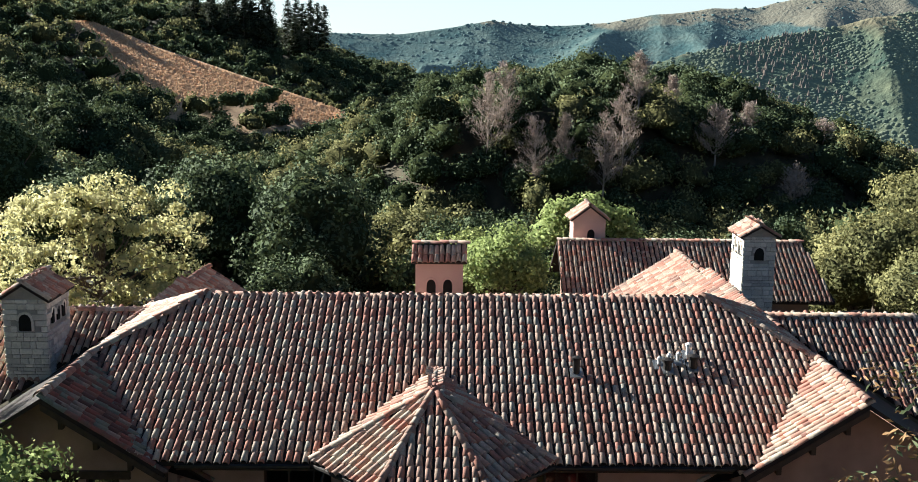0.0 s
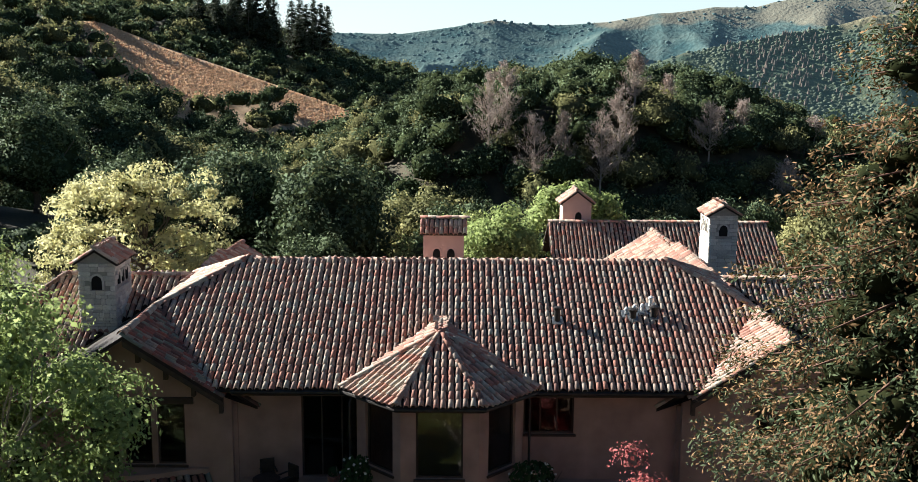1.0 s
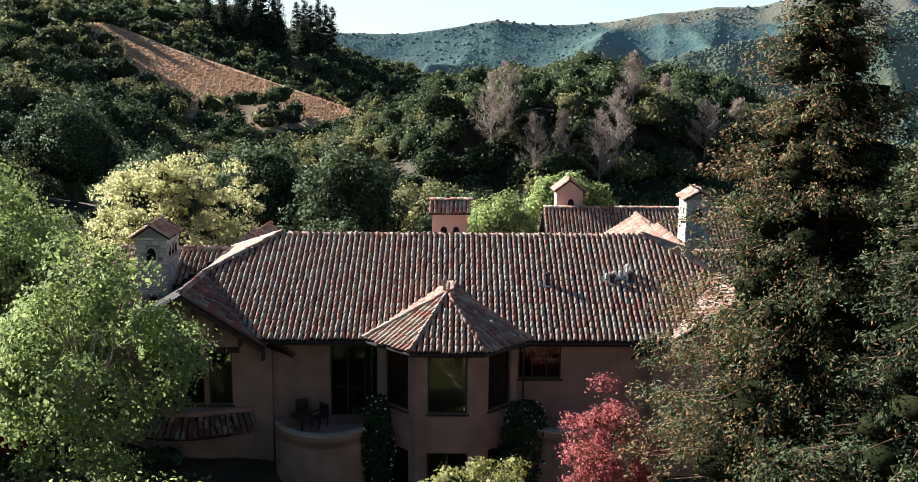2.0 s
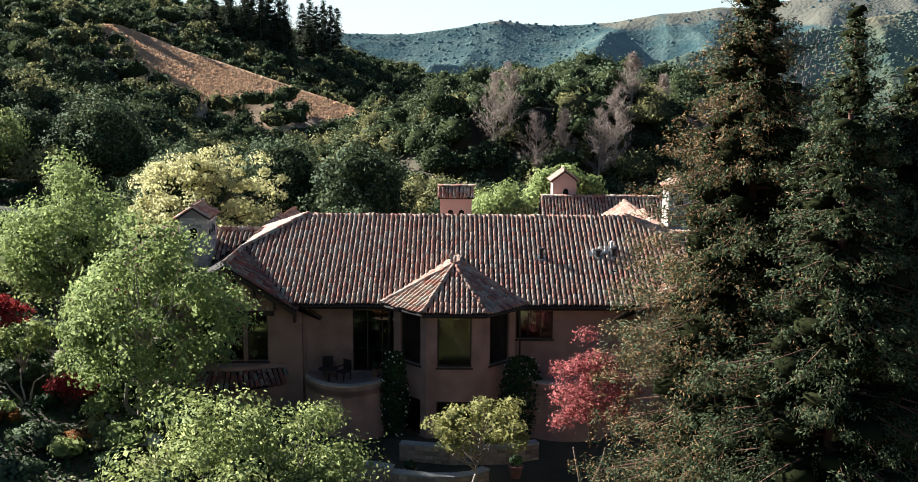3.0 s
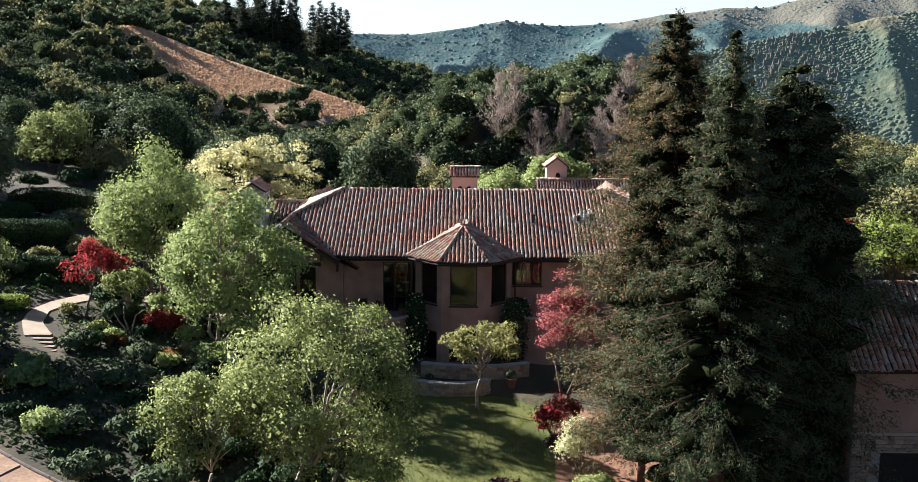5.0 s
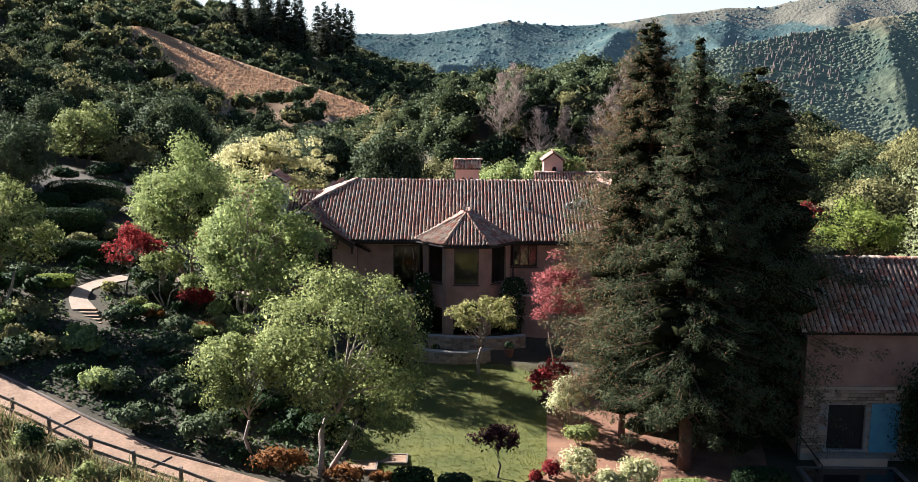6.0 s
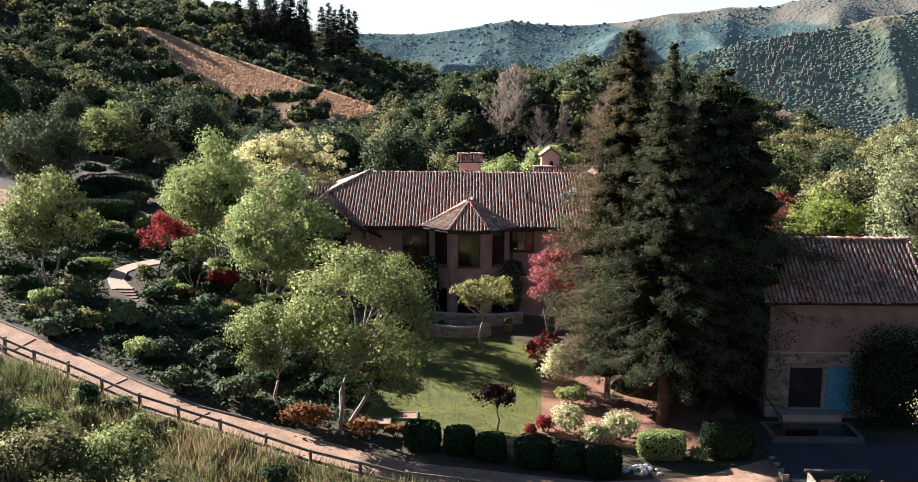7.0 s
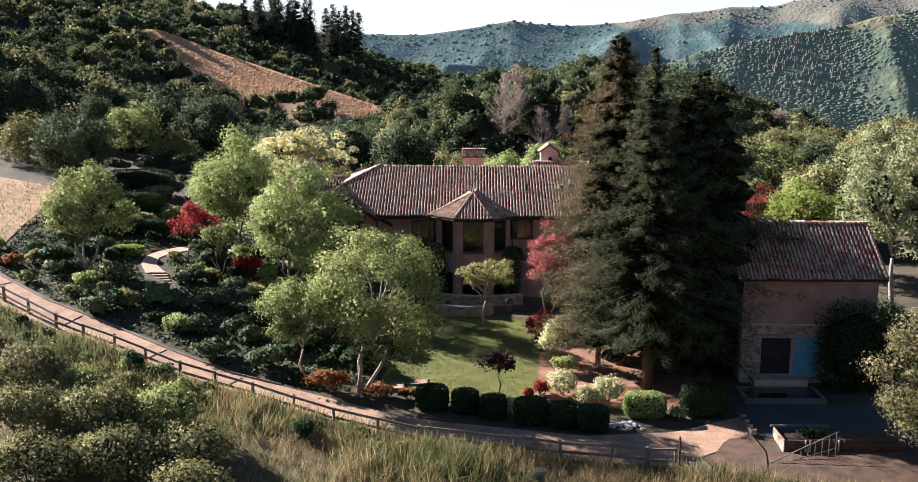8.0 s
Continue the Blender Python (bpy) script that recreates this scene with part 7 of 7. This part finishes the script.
def rose(x, y, z0, z1, w, seed):
    """A climbing rose with white flowers."""
    rg = np.random.default_rng(seed)
    t = thing("climbing_rose", "climbing rose with small white flowers by the bay", "vine", (x, y, z0), group="climbing roses")
    n = 2600
    h = rg.uniform(0, 1, n)
    r = w * (0.35 + 0.65 * np.sin(math.pi * (0.15 + 0.75 * h))) * rg.uniform(0.3, 1, n) ** 0.5
    a = rg.uniform(0, 6.28, n)
    p = np.stack([x + r * np.cos(a), y + 0.5 * r * np.sin(a), z0 + (z1 - z0) * h], 1)
    nr = np.stack([np.cos(a), np.sin(a), 0.5 + 0 * a], 1) + 0.5 * rg.normal(size=(n, 3))
    g = Geo()
    for k in range(6):
        g.tube([(x + rg.normal() * 0.1, y + 0.1, z0 - 0.1), (x + rg.normal() * 0.3, y, (z0 + z1) / 2), (x + rg.normal() * w * 0.5, y, z1 - 0.3)], [0.03, 0.025, 0.01], 5)
    part("stems", g, BARK, t)
    part("foliage", quads("foliage", leaves(p, nr, 0.085, rg, 0.7), HEDGE), HEDGE, t)
    k = rg.choice(n, 80, replace=False)
    f = p[k] + 0.12 * nr[k] / np.linalg.norm(nr[k], axis=1, keepdims=True)
    part("flowers", quads("flowers", np.concatenate([leaves(f, rg.normal(size=f.shape) + (0, -0.5, 0.6), 0.055, rg, 0.9) for _ in range(3)]), FLOWER), FLOWER, t, "small white flowers")


rose(-3.6, 26.6, 0.8, 5.0, 0.75, 901)
rose(2.7, 26.9, 0.8, 4.7, 1.15, 902)


def chair(x, y, turn):
    c = thing("patio_chair", "dark metal patio chair on the terrace", "chair", (x, y, FLOOR), group="patio chairs")
    m = Matrix.Translation((x, y, FLOOR)) @ pose(0, 0, 0, 0, 0, turn)
    part("seat", Geo().box((-0.27, -0.27, 0.4), (0.27, 0.27, 0.47), m), DARKMETAL, c)
    part("backrest", Geo().box((-0.27, 0.24, 0.48), (0.27, 0.29, 1.0), m), DARKMETAL, c)
    for sx in (-1, 1):
        part("armrest", Geo().box((sx * 0.27 - 0.03, -0.25, 0.64), (sx * 0.27 + 0.03, 0.235, 0.68), m), DARKMETAL, c)
        for sy in (-1, 1):
            part("leg", Geo().box((sx * 0.24 - 0.02, sy * 0.24 - 0.02, 0), (sx * 0.24 + 0.02, sy * 0.24 + 0.02, 0.398), m), DARKMETAL, c)


chair(-7.0, 28.1, 20)
chair(-6.2, 27.6, -40)
tb = thing("patio_table", "round dark patio table on the terrace", "table", (-6.9, 27.1, FLOOR))
part("tabletop", Geo().tube([(-6.9, 27.1, FLOOR + 0.7), (-6.9, 27.1, FLOOR + 0.74)], [0.5, 0.5], 20), DARKMETAL, tb)
part("leg", Geo().tube([(-6.9, 27.1, FLOOR), (-6.9, 27.1, FLOOR + 0.699)], [0.06, 0.05], 8), DARKMETAL, tb)

# garden steps
st = thing("garden_steps", "short flight of timber-edged garden steps", "steps", (-25.2, 20.6, 2.7), kind="structure")
for k in range(6):
    y = 23.0 - 0.46 * k
    x = -25.8 + 0.25 * k
    z = 3.26 - 0.11 * k
    part("step", Geo().box((x - 0.75, y - 0.4, z - 0.5), (x + 0.75, y, z)), DUST, st)
    part("riser", Geo().box((x - 0.78, y - 0.45, z - 0.5), (x + 0.78, y - 0.402, z + 0.01)), GREYWOOD, st)

# edging boards across and along the path
ed = thing("path_edging", "weathered timber edging boards along the path", "edging", (-12, 4, 0), kind="structure")
EDGE = [(-38, 19.5), (-31, 14), (-24.8, 10.4), (-20, 7.4), (-15.6, 4.9), (-12.5, 3.9)]
for (a, b), (c, d) in zip(EDGE, EDGE[1:]):
    n = 4
    for k in range(n):
        p, q = Vector((a + (c - a) * k / n, b + (d - b) * k / n, 0)), Vector((a + (c - a) * (k + 0.97) / n, b + (d - b) * (k + 0.97) / n, 0))
        p.z, q.z = float(gz(p.x, p.y)), float(gz(q.x, q.y))
        part("board", Geo().tube([p + Vector((0, 0, 0.08)), q + Vector((0, 0, 0.08))], [0.07, 0.07], 5), GREYWOOD, ed)
for x0, y0, x1, y1 in ((-27.6, 11.7, -28.2, 9.6), (-20.6, 7.6, -21.4, 5.9), (-15.0, 4.4, -15.6, 3.2), (-34.6, 16.6, -35.6, 14.9)):
    part("board", Geo().tube([(x0, y0, float(gz(x0, y0)) + 0.035), (x1, y1, float(gz(x1, y1)) + 0.035)], [0.04, 0.04], 5), GREYWOOD, ed)

# raised beds by the lawn
for k, (x, y, w, d) in enumerate(((-6.0, 5.3, 2.0, 1.2), (-4.4, 6.4, 1.7, 1.2))):
    z = float(gz(x, y))
    bed = thing("raised_bed", "timber-edged gravel bed beside the lawn", "planter", (x, y, z), group="raised beds")
    for lo, hi in (((x - w / 2, y - d / 2, z - 0.2), (x + w / 2, y - d / 2 + 0.1, z + 0.12)), ((x - w / 2, y + d / 2 - 0.1, z - 0.2), (x + w / 2, y + d / 2, z + 0.12)), ((x - w / 2, y - d / 2 + 0.101, z - 0.2), (x - w / 2 + 0.1, y + d / 2 - 0.101, z + 0.12)), ((x + w / 2 - 0.1, y - d / 2 + 0.101, z - 0.2), (x + w / 2, y + d / 2 - 0.101, z + 0.12))):
        part("side_board", Geo().box(lo, hi), GREYWOOD, bed)
    part("gravel", Geo().box((x - w / 2 + 0.102, y - d / 2 + 0.102, z - 0.2), (x + w / 2 - 0.102, y + d / 2 - 0.102, z + 0.08)), DUST, bed)

# rocks by the hedges
def rock(x, y, r, seed):
    rg = np.random.default_rng(seed)
    bm = bmesh.new()
    bmesh.ops.create_icosphere(bm, subdivisions=2, radius=r)
    for v in bm.verts:
        v.co *= 1 + 0.35 * noise.noise(v.co * (1.3 / r) + Vector((seed, 0, 0)))
        v.co.z *= 0.65
    me = bpy.data.meshes.new("rock")
    bm.to_mesh(me)
    bm.free()
    me.materials.append(STONE)
    ob = tagged(new("rock", me), "pale rounded garden rock beside the path", "rock", group="garden rocks")
    ob.location = (x, y, float(gz(x, y)) + r * 0.25)
    ob.rotation_euler = (0, 0, rg.uniform(0, 6))


for k in range(16):
    rock(7.3 + 1.9 * fr.uniform(), -0.3 + 0.9 * fr.uniform(), fr.uniform(0.1, 0.26), 40 + k)
for k in range(9):
    rock(-17.5 + 4 * fr.uniform(), 22.5 + 2 * fr.uniform(), fr.uniform(0.25, 0.6), 80 + k)

# basin before the outbuilding
bz = -0.35
basin = thing("garden_basin", "dark rectangular water basin with a pale rim", "basin", (18.4, 5.0, bz))
# rim toned down to grey wood for the redwoods' shade on it
for lo, hi in (((16.0, 3.5), (21.0, 3.75)), ((16.0, 5.75), (21.0, 6.0)), ((16.0, 3.752), (16.25, 5.748)), ((20.75, 3.752), (21.0, 5.748))):
    part("rim", Geo().box((*lo, bz - 0.5), (*hi, bz + 0.04)), GREYWOOD, basin)
part("water", Geo().box((16.252, 3.752, bz - 0.5), (20.748, 5.748, bz + 0.02)), WATER, basin)
hr = thing("handrail", "dark metal handrail by the basin", "handrail", (16.3, 6.1, bz))
part("rail", Geo().tube([(16.2, 6.6, 1.2), (16.6, 4.0, 0.55)], [0.03, 0.03], 6), DARKMETAL, hr)
part("post", Geo().tube([(16.2, 6.6, -0.5), (16.2, 6.6, 1.2)], [0.03, 0.03], 6), DARKMETAL, hr)
part("post", Geo().tube([(16.6, 4.0, -0.6), (16.6, 4.0, 0.55)], [0.03, 0.03], 6), DARKMETAL, hr)

# timber retaining wall, trellis ladder, gate and tub at the yard's corner
# boards darkened for their shade; the sunlit end board stays pale
SHADEBOARD = material("shaded_brown_board", (0.06, 0.038, 0.025), (0.12, 0.075, 0.05), scale=3, rough=0.85, bump=0.006, spread=0.4)
rw = thing("retaining_wall", "tall weathered timber board retaining wall", "wall", (18.5, -3.2, -1.2))
for k in range(12):
    x = 16.5 + 0.56 * k
    y = -3.0 + 0.04 * k
    part("board", Geo().box((x, y, -3.0), (x + 0.53, y + 0.06, -0.45 + fr.uniform(-0.03, 0.03))), SHADEBOARD, rw)
part("end_board", Geo().box((16.42, -3.05, -3.0), (16.49, -1.0, -0.4)), SAND, rw, "pale end board")
part("cap_rail", Geo().box((16.3, -1.0, -0.44), (19.6, -0.8, -0.32)), GREYWOOD, rw)
for x in (17.6, 17.85, 19.4):
    part("batten", Geo().box((x, -3.08, -3.0), (x + 0.08, -3.0, -0.4)), SAND, rw)
part("fill", Geo().box((16.5, -2.9, -3.0), (23.2, -1.05, -0.65)), MULCH, rw)
shrub("shrub", "low dark plants in the timber bed", 18.0, -1.9, 1.2, 0.5, 0.5, HEDGE, 910, lift=0.4)
# pale metal given the grey wood colour in place of shade
ld = thing("trellis_ladder", "pale tapering metal trellis leaning by the timber wall", "trellis", (17, -4.2, -1.2))
A0, A1 = Vector((14.9, -4.6, -1.55)), Vector((19.2, -3.5, -1.35))
B0, B1 = Vector((14.9, -4.6, -1.3)), Vector((19.2, -3.5, 0.25))
part("rail", Geo().tube([A0, A1], [0.03, 0.03], 5), GREYWOOD, ld)
part("rail", Geo().tube([B0, B1], [0.03, 0.03], 5), GREYWOOD, ld)
part("rail", Geo().tube([A0.lerp(B0, 0.5), A1.lerp(B1, 0.42)], [0.025, 0.025], 5), GREYWOOD, ld)
for k in range(11):
    t = 0.03 + 0.095 * k
    part("rung", Geo().tube([A0.lerp(A1, t), B0.lerp(B1, t)], [0.025, 0.025], 5), GREYWOOD, ld)
gt = thing("field_gate", "weathered timber field gate beside a rusty post", "gate", (9.2, -5, -1.2))
gz0 = float(gz(8.9, -5.0))
part("post", Geo().tube([(10.35, -4.9, gz0 - 0.4), (10.35, -4.9, gz0 + 1.7)], [0.06, 0.05], 8), REDBARK, gt, "rusty brown post")
for z in (0.35, 0.98):
    part("rail", Geo().box((8.65, -4.98, gz0 + z - 0.06), (10.2, -4.92, gz0 + z + 0.06)), GREYWOOD, gt)
part("stile", Geo().box((8.66, -4.915, gz0 + 0.2), (8.76, -4.86, gz0 + 1.1)), GREYWOOD, gt)
part("stile", Geo().box((10.08, -4.915, gz0 + 0.2), (10.18, -4.86, gz0 + 1.1)), GREYWOOD, gt)
wk = thing("timber_ramp", "weathered timber ramp leading into the meadow", "ramp", (11.3, -5.6, -1.3))
for k in range(5):
    part("plank", Geo().tube([(10.7 + 0.26 * k, -4.6, float(gz(10.7, -4.6)) + 0.1), (11.9 + 0.26 * k, -8.0, float(gz(11.9, -8.0)) + 0.12)], [0.12, 0.12], 6), GREYWOOD, wk)
tub = thing("tin_tub", "pale metal trough standing in the grass", "trough", (2.5, -6.0, float(gz(2.5, -6.0))))
tz = float(gz(2.5, -6.0))
g = Geo()
n = 18
for z0, z1, r0, r1 in ((0.0, 0.45, 0.55, 0.62), ):
    ring = lambda z, r: [(2.5 + 1.15 * r * math.cos(6.2832 * k / n), -6.0 + 0.55 * r * math.sin(6.2832 * k / n), tz + z) for k in range(n)]
    v = ring(z0, r0) + ring(z1, r1) + ring(z1, r1 - 0.04) + ring(0.06, r0 - 0.04)
    g.add(v, [(k + i * n, (k + 1) % n + i * n, (k + 1) % n + (i + 1) * n, k + (i + 1) * n) for i in range(3) for k in range(n)] + [tuple(range(3 * n, 4 * n)), tuple(reversed(range(n)))])
part("shell", g, METAL, tub)
mound = laid("mulch_mound", [(12.0, -4.6), (13.6, -1.7), (15.2, -1.2)], [(13.0, -7.5), (15.0, -5.2), (15.4, -3.2)], MULCH, "heap of brown mulch beside the path", "mulch", lift=0.12, kind="")
sd = thing("edging_boards", "timber boards with stakes along the path end", "edging", (14.9, 0, -0.9))
part("board", Geo().box((15.15, -1.2, -1.2), (15.22, 1.9, -0.6)), GREYWOOD, sd)
for k in range(4):
    part("stake", Geo().box((15.22, -0.9 + 0.8 * k, -1.2), (15.55, -0.8 + 0.8 * k, -0.62)), SAND, sd)

# ---- single roof tiles ----
for slope, m in SINGLE[:600]:
    ob = new("roof_tile", TILE_ME)
    ob.parent = slope
    ob.matrix_parent_inverse = parent_matrix(slope).inverted()
    ob.matrix_basis = Matrix(m.tolist())
print("single tiles", len(SINGLE))
